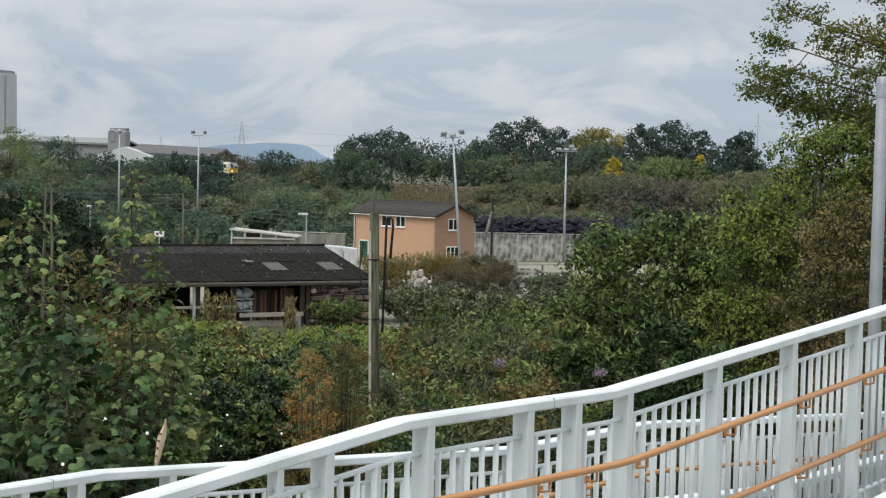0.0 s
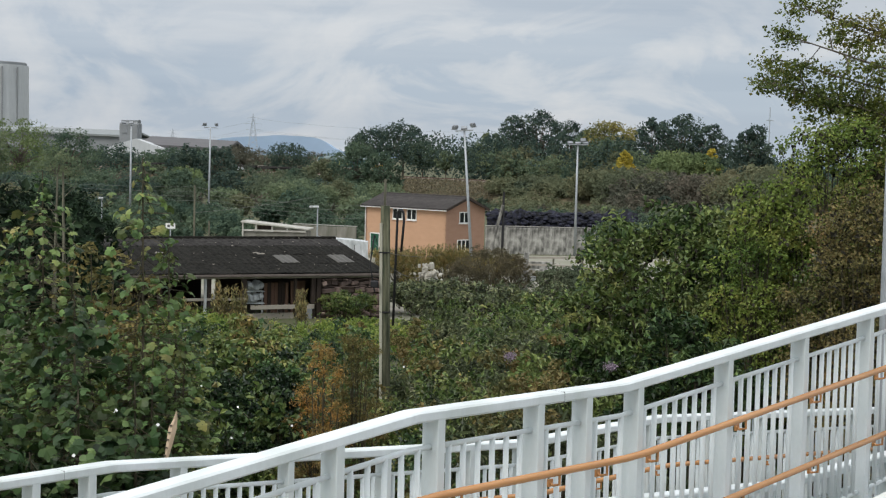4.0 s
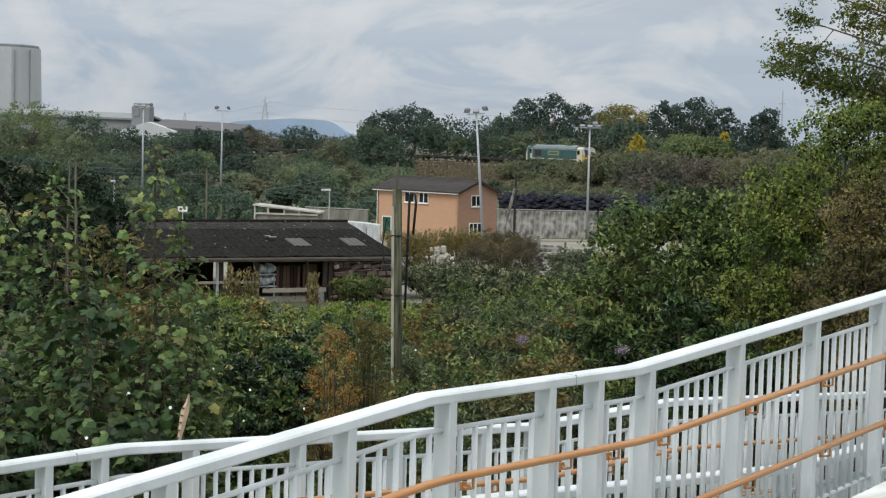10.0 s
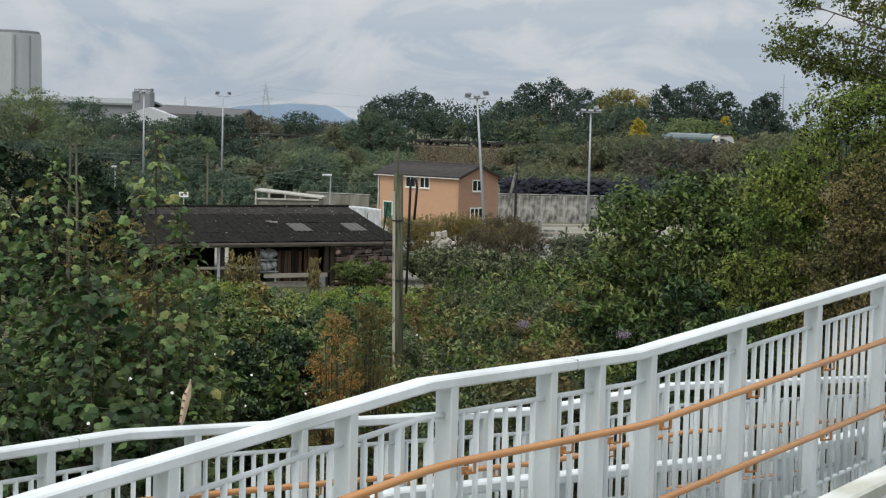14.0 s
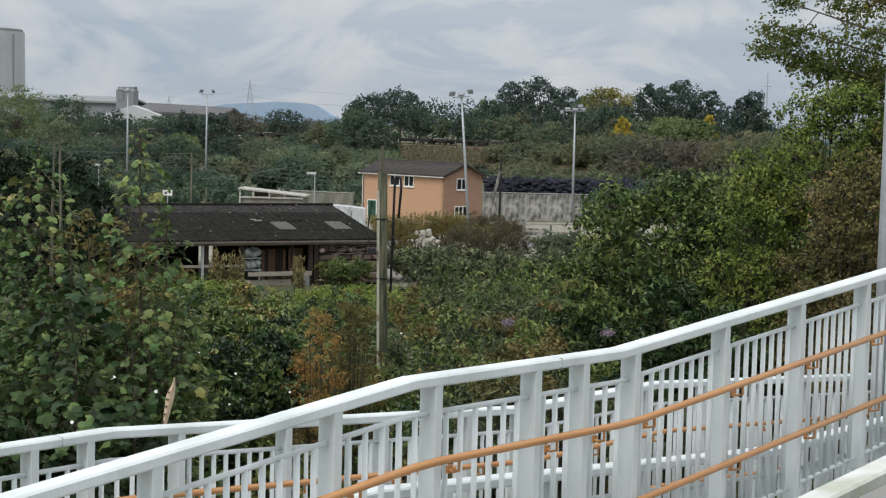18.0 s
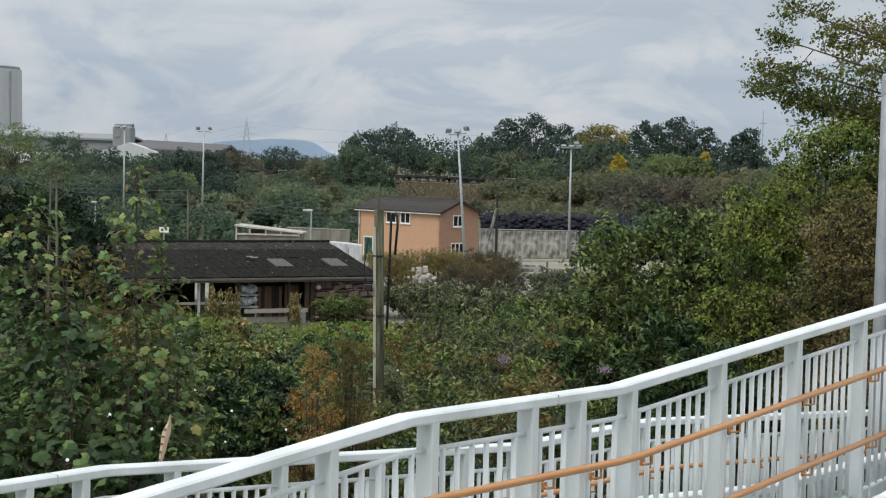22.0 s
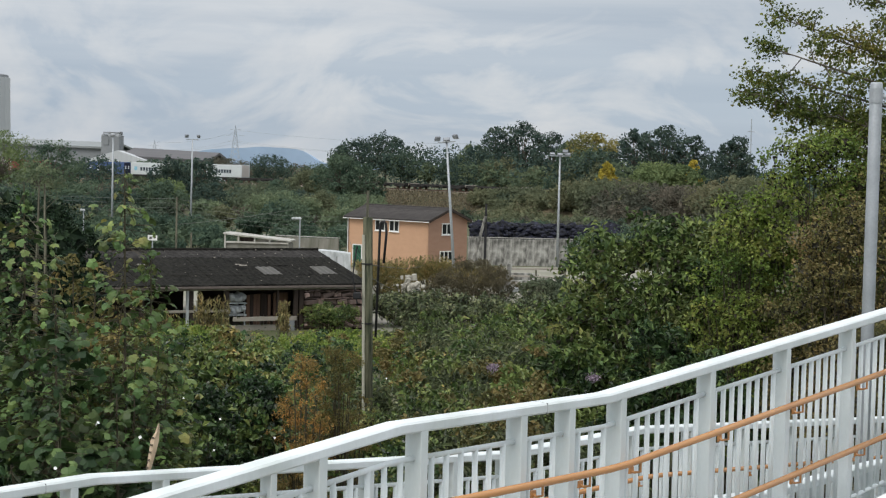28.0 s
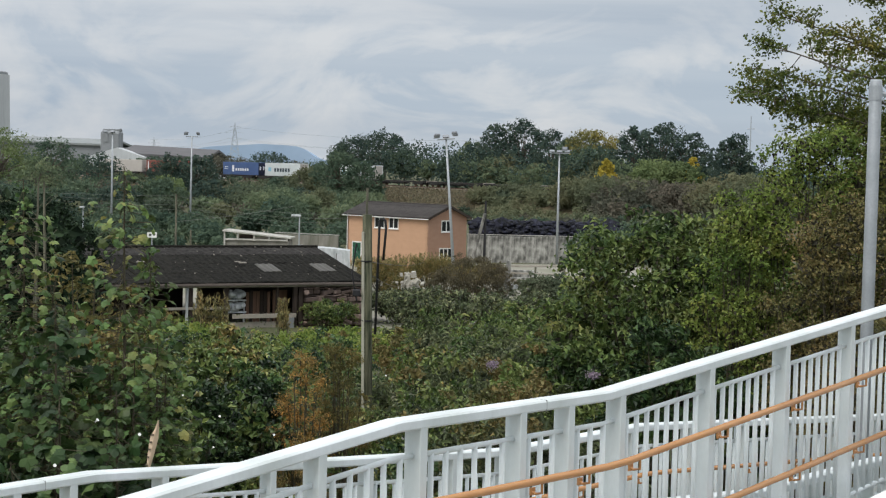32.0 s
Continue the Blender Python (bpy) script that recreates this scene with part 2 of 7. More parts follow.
M_plank = mat("brown_planks", (0.16, 0.095, 0.065), (0.08, 0.05, 0.036), rough=0.9, scale=2, stretch=(3, 3, 0.4), rnd=0.3)
M_shedwhite = mat("grimy_white_timber", (0.47, 0.46, 0.42), (0.26, 0.25, 0.21), rough=0.8, scale=2.5, amount=0.8)
M_fascia = mat("brown_grey_gutter", (0.15, 0.125, 0.11), (0.07, 0.06, 0.055), rough=0.8, scale=2)
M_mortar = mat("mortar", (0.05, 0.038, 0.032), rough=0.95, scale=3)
M_conc = mat("stained_concrete", (0.43, 0.425, 0.39), (0.10, 0.10, 0.09), rough=0.92, scale=1.5, fine=8, amount=1.1, stretch=(1.7, 1.7, 0.75), rnd=0.05, bump=0.3, grain=0.3)
M_oldconc = mat("old_dark_concrete", (0.26, 0.25, 0.22), (0.13, 0.13, 0.10), rough=0.92, scale=1.0, fine=14, amount=0.9, stretch=(1.4, 1.4, 0.3), rnd=0.1)
M_capping = mat("concrete_coping", (0.36, 0.35, 0.32), (0.22, 0.21, 0.19), rough=0.9, scale=2)
M_blue = mat("dark_blue_sheeting", (0.022, 0.024, 0.044), (0.003, 0.004, 0.006), rough=0.8, scale=2.6, fine=8, amount=1.3, bump=0.9)
M_whitecab = mat("white_panel", (0.60, 0.63, 0.64), (0.30, 0.32, 0.32), rough=0.65, scale=1.8, amount=0.9, stretch=(1.5, 1.5, 0.5))
M_clad = mat("grey_cladding", (0.52, 0.54, 0.55), (0.44, 0.46, 0.47), rough=0.6, scale=0.15, fine=1.5, stretch=(1, 1, 0.2))
M_hallroof = mat("pale_sheet_roof", (0.27, 0.29, 0.29), (0.21, 0.225, 0.225), rough=0.85, scale=0.2, fine=2, spec=0.15)
M_cladroof = mat("grey_sheet_roof", (0.25, 0.265, 0.275), (0.18, 0.19, 0.195), rough=0.7, scale=0.2, fine=2)
M_darkroof = mat("dark_sheet_roof", (0.115, 0.112, 0.115), (0.075, 0.075, 0.078), rough=0.8, scale=0.2, fine=2)
# distance haze is put into the hill's blue base colour
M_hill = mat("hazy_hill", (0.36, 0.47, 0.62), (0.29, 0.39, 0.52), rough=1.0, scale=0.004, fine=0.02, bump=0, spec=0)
M_pylon = mat("pylon_steel", (0.42, 0.46, 0.50), rough=0.7, bump=0)
M_wire = mat("overhead_wire", (0.08, 0.08, 0.08), rough=0.7, bump=0)
M_palewire = mat("pale_wire", (0.16, 0.17, 0.15), rough=0.6, bump=0)
M_ballast = mat("track_ballast", (0.20, 0.17, 0.14), (0.11, 0.095, 0.08), rough=0.95, scale=1, fine=8)
M_rail = mat("rusty_rail", (0.16, 0.10, 0.07), rough=0.6, metal=0.5)
M_bark = mat("bark", (0.13, 0.11, 0.085), (0.06, 0.055, 0.045), rough=0.95, scale=5, fine=25, stretch=(4, 4, 0.6), bump=0.5)
M_stem = mat("young_stem", (0.07, 0.06, 0.035), (0.04, 0.035, 0.022), rough=0.8, scale=5)
# inner twigs, with the shade of the leaf gaps put into their colour
M_shadetwigs = mat("shade_dark_inner_twigs", (0.042, 0.038, 0.025), (0.022, 0.022, 0.014), rough=0.95, scale=8, fine=30, bump=0.5)
M_deadstick = mat("split_pale_wood", (0.60, 0.46, 0.32), (0.44, 0.32, 0.22), rough=0.8, scale=6)
M_rubble = mat("white_rubble_bag", (0.44, 0.42, 0.36), (0.20, 0.19, 0.15), rough=0.85, scale=3)
M_lgreen = mat("loco_green", (0.040, 0.100, 0.100), (0.026, 0.070, 0.070), rough=0.45, scale=0.6, fine=4)
M_lyellow = mat("warning_yellow", (0.52, 0.33, 0.035), (0.40, 0.25, 0.03), rough=0.5, scale=2)
M_lroof = mat("loco_roof", (0.175, 0.225, 0.225), (0.11, 0.145, 0.145), rough=0.5, scale=0.8)
M_lgrey = mat("loco_pale_grey", (0.42, 0.43, 0.40), (0.30, 0.31, 0.29), rough=0.5, scale=1.5)
M_lcream = mat("loco_cream", (0.62, 0.60, 0.44), rough=0.5)
M_under = mat("underframe_black", (0.035, 0.033, 0.030), (0.018, 0.017, 0.016), rough=0.8, scale=1)
M_patch = mat("logo_yellow", (0.26, 0.28, 0.11), rough=0.5)
M_lampglow = bpy.data.materials.new("headlight")
M_lampglow.use_nodes = True
M_lampglow.node_tree.nodes["Principled BSDF"].inputs["Emission Color"].default_value = (1, 0.93, 0.75, 1)
M_lampglow.node_tree.nodes["Principled BSDF"].inputs["Emission Strength"].default_value = 2.0
M_cgrey = mat("container_pale_grey", (0.60, 0.64, 0.64), (0.50, 0.53, 0.53), rough=0.55, scale=0.7)
M_cblue = mat("container_blue", (0.07, 0.12, 0.26), (0.05, 0.085, 0.19), rough=0.5, scale=0.7)
M_cnavy = mat("container_navy_end", (0.015, 0.02, 0.05), rough=0.5)
M_cred = mat("container_red", (0.20, 0.075, 0.055), (0.22, 0.055, 0.04), rough=0.55, scale=0.7)
M_cbeige = mat("container_beige", (0.50, 0.47, 0.43), (0.42, 0.39, 0.36), rough=0.55, scale=0.7)
M_lettering = mat("dark_lettering", (0.03, 0.05, 0.07), rough=0.6)
M_ltblue = mat("light_blue_panel", (0.28, 0.55, 0.68), rough=0.6)
M_whitemark = mat("white_marking", (0.75, 0.77, 0.80), rough=0.6)

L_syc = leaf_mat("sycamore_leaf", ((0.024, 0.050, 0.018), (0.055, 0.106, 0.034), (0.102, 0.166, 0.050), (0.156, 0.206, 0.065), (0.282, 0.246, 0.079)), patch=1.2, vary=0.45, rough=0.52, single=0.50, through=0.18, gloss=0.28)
# darker copy of the sycamore leaf, shade of low growth put into its colour
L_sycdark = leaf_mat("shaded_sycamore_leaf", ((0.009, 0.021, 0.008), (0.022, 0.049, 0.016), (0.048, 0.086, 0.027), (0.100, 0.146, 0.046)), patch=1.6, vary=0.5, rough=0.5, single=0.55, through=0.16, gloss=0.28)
L_bramble = leaf_mat("bramble_leaf", ((0.016, 0.032, 0.011), (0.049, 0.086, 0.025), (0.107, 0.158, 0.044), (0.201, 0.232, 0.071), (0.262, 0.203, 0.076)), patch=1.6, vary=0.30, rough=0.42, single=0.5, gloss=0.4)
L_brown = leaf_mat("withered_leaf", ((0.128, 0.118, 0.044), (0.229, 0.169, 0.053), (0.340, 0.210, 0.059), (0.467, 0.256, 0.063)), patch=1.5, vary=0.40)
L_grey = leaf_mat("greyish_leaf", ((0.024, 0.036, 0.016), (0.087, 0.112, 0.049), (0.216, 0.230, 0.112)), patch=1.60, vary=0.35)
L_elder = leaf_mat("broad_shrub_leaf", ((0.017, 0.036, 0.011), (0.053, 0.093, 0.026), (0.119, 0.170, 0.047), (0.175, 0.217, 0.066), (0.239, 0.242, 0.081)), patch=1.1, through=0.16, vary=0.30, rough=0.5, single=0.38, gloss=0.35)
L_privet = leaf_mat("bright_shrub_leaf", ((0.070, 0.125, 0.029), (0.145, 0.218, 0.047), (0.236, 0.301, 0.068), (0.332, 0.335, 0.086)), patch=1.1, through=0.35, vary=0.35, rough=0.45, single=0.24, gloss=0.3)
L_ivy = leaf_mat("dark_ivy_leaf", ((0.007, 0.017, 0.007), (0.022, 0.049, 0.018), (0.057, 0.109, 0.035), (0.128, 0.192, 0.065)), patch=1.8, vary=0.35, rough=0.36, gloss=0.45)
L_hedgegreen = leaf_mat("olive_hedge_leaf", ((0.079, 0.105, 0.033), (0.143, 0.166, 0.049), (0.211, 0.215, 0.064), (0.275, 0.224, 0.077)), patch=0.8, through=0.40, vary=0.4, single=0.25, gloss=0.25)
L_hedge = leaf_mat("autumn_hedge_leaf", ((0.076, 0.083, 0.032), (0.126, 0.121, 0.044), (0.181, 0.150, 0.057), (0.227, 0.154, 0.061)), patch=0.7, vary=0.35, single=0.28, gloss=0.25)
L_maple = leaf_mat("field_maple_leaf", ((0.040, 0.066, 0.015), (0.080, 0.110, 0.023), (0.128, 0.148, 0.030), (0.190, 0.160, 0.036)), patch=0.8, vary=0.40, through=0.35, single=0.40, gloss=0.3)
# far greens and browns carry distance haze in their colour: paler and bluer
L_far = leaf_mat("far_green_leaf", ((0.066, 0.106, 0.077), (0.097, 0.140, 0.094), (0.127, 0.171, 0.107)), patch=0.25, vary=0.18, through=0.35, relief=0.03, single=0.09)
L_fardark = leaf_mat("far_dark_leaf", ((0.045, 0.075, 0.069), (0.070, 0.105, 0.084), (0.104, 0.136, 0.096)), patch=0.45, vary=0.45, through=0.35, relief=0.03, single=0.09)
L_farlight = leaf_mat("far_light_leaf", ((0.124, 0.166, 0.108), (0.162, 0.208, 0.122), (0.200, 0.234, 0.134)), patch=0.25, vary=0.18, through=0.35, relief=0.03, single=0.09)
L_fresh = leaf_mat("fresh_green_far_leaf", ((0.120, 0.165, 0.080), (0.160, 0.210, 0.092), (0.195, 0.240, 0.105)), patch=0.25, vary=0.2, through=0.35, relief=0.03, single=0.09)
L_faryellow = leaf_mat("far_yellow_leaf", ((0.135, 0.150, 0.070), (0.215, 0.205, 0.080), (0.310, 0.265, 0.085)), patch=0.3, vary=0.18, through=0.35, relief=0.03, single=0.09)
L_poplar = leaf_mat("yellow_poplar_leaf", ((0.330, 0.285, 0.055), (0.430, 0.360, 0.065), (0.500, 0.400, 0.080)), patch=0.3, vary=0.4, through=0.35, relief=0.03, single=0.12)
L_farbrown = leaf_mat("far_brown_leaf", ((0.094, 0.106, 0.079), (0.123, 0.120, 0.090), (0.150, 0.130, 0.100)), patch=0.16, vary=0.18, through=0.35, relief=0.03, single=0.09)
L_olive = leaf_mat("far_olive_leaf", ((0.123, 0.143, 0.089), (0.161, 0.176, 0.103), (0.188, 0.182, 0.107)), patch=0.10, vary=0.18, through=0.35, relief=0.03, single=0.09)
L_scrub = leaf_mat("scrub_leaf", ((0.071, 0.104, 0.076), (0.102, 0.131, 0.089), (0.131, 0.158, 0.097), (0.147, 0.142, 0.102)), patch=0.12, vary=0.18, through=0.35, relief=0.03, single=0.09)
L_drygrass = leaf_mat("dry_grass_blade", ((0.120, 0.105, 0.062), (0.150, 0.122, 0.075), (0.100, 0.102, 0.056)), patch=0.2, vary=0.5)
L_yarrow = leaf_mat("straw_stalks", ((0.130, 0.135, 0.050), (0.235, 0.205, 0.080), (0.290, 0.200, 0.080)), patch=1.0, vary=0.6)
L_twig = leaf_mat("bare_brown_twig", ((0.085, 0.080, 0.048), (0.130, 0.115, 0.070), (0.175, 0.145, 0.092)), patch=0.6, vary=0.5, through=0.25, single=0.25, gloss=0.2)
L_russet = leaf_mat("olive_brown_shrub_leaf", ((0.084, 0.089, 0.032), (0.146, 0.131, 0.046), (0.205, 0.161, 0.058), (0.275, 0.187, 0.068)), patch=1.2, vary=0.4, single=0.35, gloss=0.25)
L_yew = leaf_mat("blackish_green_leaf", ((0.006, 0.013, 0.007), (0.014, 0.029, 0.014), (0.031, 0.053, 0.024)), patch=1.2, vary=0.4, rough=0.7, through=0.08, gloss=0.15)
L_purple = leaf_mat("buddleia_flower", ((0.19, 0.14, 0.19), (0.30, 0.24, 0.29)), patch=4, vary=0.6)

# ---------- building helpers ----------
rng = np.random.default_rng(7)


class Solid:
    """Collects plain solids into one mesh."""

    def __init__(self):
        self.v, self.f, self.mi = [], [], []
        self.slot = 0

    def add(self, verts, faces):
        k = len(self.v)
        self.v += [tuple(p) for p in verts]
        self.f += [tuple(i + k for i in q) for q in faces]
        self.mi += [self.slot] * len(faces)
        return self

    def box(self, x0, x1, y0, y1, z0, z1, m=None, c=0.0):
        """A box, its upright and lying edges cut by c."""
        if c:
            ring = ((x0 + c, y0), (x1 - c, y0), (x1, y0 + c), (x1, y1 - c), (x1 - c, y1), (x0 + c, y1), (x0, y1 - c), (x0, y0 + c))
            inn = ((x0 + c, y0 + c), (x1 - c, y0 + c), (x1 - c, y0 + c), (x1 - c, y1 - c), (x1 - c, y1 - c), (x0 + c, y1 - c), (x0 + c, y1 - c), (x0 + c, y0 + c))
            vs = [(a, b, z0) for a, b in inn] + [(a, b, z0 + c) for a, b in ring] + [(a, b, z1 - c) for a, b in ring] + [(a, b, z1) for a, b in inn]
            fs = [(7, 6, 5, 4, 3, 2, 1, 0), (24, 25, 26, 27, 28, 29, 30, 31)]
            for r in range(3):
                fs += [(r * 8 + i, r * 8 + (i + 1) % 8, r * 8 + 8 + (i + 1) % 8, r * 8 + 8 + i) for i in range(8)]
        else:
            vs = [(x, y, z) for z in (z0, z1) for x, y in ((x0, y0), (x1, y0), (x1, y1), (x0, y1))]
            fs = [(3, 2, 1, 0), (4, 5, 6, 7), (0, 1, 5, 4), (1, 2, 6, 5), (2, 3, 7, 6), (3, 0, 4, 7)]
        if m is not None:
            vs = [m @ Vector(p) for p in vs]
        return self.add(vs, fs)

    def tube(self, points, radii, sides=8, caps=True):
        pts = [Vector(p) for p in points]
        if isinstance(radii, (int, float)):
            radii = [radii] * len(pts)
        vs = []
        for i, p in enumerate(pts):
            d = (pts[min(i + 1, len(pts) - 1)] - pts[max(i - 1, 0)]).normalized()
            a = d.cross(Vector((0.31, 0.77, 0.1) if abs(d.z) > 0.8 else (0, 0, 1))).normalized()
            b = d.cross(a)
            for j in range(sides):
                t = 2 * math.pi * j / sides
                vs.append(p + (a * math.cos(t) + b * math.sin(t)) * radii[i])
        fs = []
        for i in range(len(pts) - 1):
            for j in range(sides):
                fs.append((i * sides + j, i * sides + (j + 1) % sides, (i + 1) * sides + (j + 1) % sides, (i + 1) * sides + j))
        if caps:
            fs += [tuple(range(sides))[::-1], tuple((len(pts) - 1) * sides + j for j in range(sides))]
        return self.add(vs, fs)

    def loft(self, rings, caps=True):
        n = len(rings[0])
        vs = [p for r in rings for p in r]
        fs = []
        for i in range(len(rings) - 1):
            fs += [(i * n + j, i * n + (j + 1) % n, (i + 1) * n + (j + 1) % n, (i + 1) * n + j) for j in range(n)]
        if caps:
            fs += [tuple(range(n))[::-1], tuple((len(rings) - 1) * n + j for j in range(n))]
        return self.add(vs, fs)

    def mesh(self, name, *mats, smooth=False):
        me = bpy.data.meshes.new(name)
        me.from_pydata(self.v, [], self.f)
        for m in mats:
            me.materials.append(m)
        if len(mats) > 1:
            me.polygons.foreach_set("material_index", self.mi)
        bm = bmesh.new()
        bm.from_mesh(me)
        bmesh.ops.recalc_face_normals(bm, faces=bm.faces)
        bm.to_mesh(me)
        bm.free()
        if smooth:
            me.shade_smooth()
        return me


def part(name, me, parent=None, label="", at=None):
    """Links a mesh as one object under a thing or a part."""
    ob = new(name, me)
    if parent is not None:
        ob.parent = parent
    if at is not None:
        ob.matrix_basis = at
    if label:
        ob["label"] = label
    return ob


def thing(name, label, category, m=None, group="", kind=""):
    ob = new(name)
    ob.empty_display_size = 0.3
    if m is not None:
        ob.matrix_basis = m
    return tagged(ob, label, category, group, kind)


def solid_thing(name, s, mats, label, category, m=None, group="", kind="", smooth=False):
    ob = new(name, s.mesh(name, *mats, smooth=smooth))
    if m is not None:
        ob.matrix_basis = m
    return tagged(ob, label, category, group, kind)


def unit(a):
    return a / np.maximum(np.linalg.norm(a, axis=1, keepdims=True), 1e-9)


LOBED = ((0, -0.36), (0.22, -0.46), (0.44, -0.38), (0.46, -0.16), (0.42, -0.04), (0.58, 0.10), (0.50, 0.24), (0.36, 0.27), (0.29, 0.38), (0.21, 0.52), (0.02, 0.64),
         (-0.19, 0.51), (-0.28, 0.37), (-0.35, 0.26), (-0.49, 0.22), (-0.56, 0.08), (-0.42, -0.05), (-0.45, -0.18), (-0.42, -0.39), (-0.20, -0.45))
POINTED = ((0, -0.5), (0.25, -0.08), (0, 0.5), (-0.25, -0.08))
DIAMOND = ((0, -0.5), (0.32, -0.02), (0, 0.5), (-0.32, -0.02))
HEART = ((0, -0.42), (0.38, -0.18), (0.22, 0.20), (0, 0.55), (-0.22, 0.20), (-0.38, -0.18))
LANCE = ((0.0, -0.5), (0.12, -0.05), (0.0, 0.5), (-0.12, -0.05))
BLADE = ((0.0, -0.5), (0.06, 0.0), (0.0, 0.5), (-0.06, 0.0))


def leaves(name, c, face, size, material, outline=DIAMOND, loose=0.7, droop=0.0, upright=0.0, inner=None, fill=0.7, sprays=5, fold=0.0, tips=None, core=None, cup=0.0):
    """One mesh of many leaves, each of two halves about its midrib: their middles, the way they face, their lengths, and where their tips point.
    inner: lobes that hold larger sprays of leaves inside, of the material core."""
    c, face = np.asarray(c), np.asarray(face)
    size = np.broadcast_to(np.asarray(size, float), (len(c),))
    within = 0
    if inner is not None:
        lob = np.repeat(np.array(inner, float), sprays, axis=0)
        within = len(lob)
        d = unit(rng.normal(0, 1, (within, 3)))
        q = d * (lob[:, 3] * fill * rng.random(within) ** 0.4)[:, None]
        q[:, 2] *= lob[:, 4]
        c = np.concatenate([c, lob[:, :3] + q])
        face = np.concatenate([face, d * 0.6 + np.array((0, -0.4, 0.4))])
        size = np.concatenate([size, np.minimum(lob[:, 3] * 0.9, 0.78) * (1.0 if core is None else 0.5) * (0.6 + 0.5 * rng.random(within))])
        if tips is not None:
            tips = np.concatenate([tips, d])
    n = len(c)
    nrm = unit(face + rng.normal(0, loose, (n, 3)))
    t = rng.normal(0, 1, (n, 3))
    t[:, 2] = t[:, 2] * (1 - upright) + upright * 3 - droop
    if tips is not None:
        t = t * 0.35 + tips
    t = unit(t - nrm * (t * nrm).sum(1, keepdims=True))
    b = np.cross(nrm, t)
    o = np.array(outline)
    if cup:
        o = np.concatenate([o, [(0.0, 0.06)]])
    k = len(o)
    size = size[:, None, None]
    bend = (-cup * (o ** 2).sum(1) if cup else np.abs(o[:, 0]) * fold + o[:, 0] ** 2 * 0.5 - o[:, 1] ** 2 * 0.35)[None, :, None]
    co = c[:, None, :] + size * (b[:, None, :] * o[None, :, 0:1] + t[:, None, :] * o[None, :, 1:2] + nrm[:, None, :] * bend)
    co = co.reshape(-1, 3)
    if cup:
        q = (k - 1) // 4
        quarter = np.concatenate([list(range(i * q, i * q + q)) + [(i * q + q) % (k - 1), k - 1] for i in range(4)])
        loops = (np.arange(n)[:, None] * k + quarter[None]).reshape(-1).astype(np.int32)
        starts = (np.arange(n * 4) * (q + 2)).astype(np.int32)
    elif fold:
        h = k // 2
        half = np.concatenate([np.arange(0, h + 1), np.arange(h, k), [0]])
        loops = (np.arange(n)[:, None] * k + half[None]).reshape(-1).astype(np.int32)
        starts = (np.arange(n)[:, None] * (k + 2) + np.array((0, h + 1))[None]).reshape(-1).astype(np.int32)
    else:
        loops = np.arange(n * k, dtype=np.int32)
        starts = np.arange(n, dtype=np.int32) * k
    me = bpy.data.meshes.new(name)
    me.vertices.add(len(co))
    me.vertices.foreach_set("co", co.reshape(-1).astype(np.float32))
    me.loops.add(len(loops))
    me.loops.foreach_set("vertex_index", loops)
    me.polygons.add(len(starts))
    me.polygons.foreach_set("loop_start", starts)
    me.materials.append(material)
    if core is not None and within:
        me.materials.append(core)
        slots = np.zeros(len(starts), np.int32)
        slots[-within * (4 if cup else 2 if fold else 1):] = 1
        me.polygons.foreach_set("material_index", slots)
    me.update(calc_edges=True)
    me.shade_flat()
    return me


def cloud(lobes, n, shell=0.35, low=-0.55, ragged=0.05):
    """Points in the outer part of round lobes (x, y, z, radius, height factor), with the way outwards."""
    lob = np.array(lobes, float)
    w = lob[:, 3] ** 2
    pick = rng.choice(len(lob), n, p=w / w.sum())
    d = unit(rng.normal(0, 1, (n, 3)))
    d[:, 2] = np.where(d[:, 2] < low, -d[:, 2], d[:, 2])
    r = 1 - shell * rng.random(n) ** 1.6 + rng.normal(0, ragged, n)
    p = d * (lob[pick, 3] * r)[:, None]
    p[:, 2] *= lob[pick, 4]
    return lob[pick, :3] + p, d


def lobes_for(width, height, base, count, spread=0.62, narrow=0.0, small=0.34):
    """Lobes of a crown standing on z = base: spread evenly over an uneven egg, a few of them inside."""
    out = []
    wide = width * (1 + 0.32 * (spread - 0.62))
    turn = 6.28 * rng.random()
    for i in range(count):
        zc = 1 - 2 * (i + 0.5) / count
        a = turn + i * 2.39996 + 0.5 * rng.random()
        r = width * small * (0.62 + 0.62 * rng.random()) * (1 - narrow * max(0.0, zc) * 0.5)
        deep = 0.45 if i % 6 == 5 else 0.80 + 0.32 * rng.random()
        q = max(wide / 2 - r * 0.8, width * 0.10) * deep * math.sqrt(1 - zc * zc) * (1 - narrow * max(0.0, zc + 0.25))
        lift = 0.5 + 0.5 * zc * (0.84 + 0.18 * rng.random())
        out.append((q * math.cos(a), q * math.sin(a), base + r * 0.75 + lift * (height - base - r * 1.5), r, 0.85))
    return out


def tufts(lobes, per, size=0.42):
    """Small clumps standing on the outside of lobes."""
    out = []
    for x, y, z, r, f in lobes:
        d = unit(rng.normal(0, 1, (per, 3)) + np.array((0, 0, 0.25)))
        k = 0.42 + 0.50 * rng.random(per)
        q = r * size * (0.55 + 0.75 * rng.random(per))
        out += [(x + d[i, 0] * r * k[i], y + d[i, 1] * r * k[i], z + d[i, 2] * r * k[i] * f, q[i], 0.8) for i in range(per)]
    return out


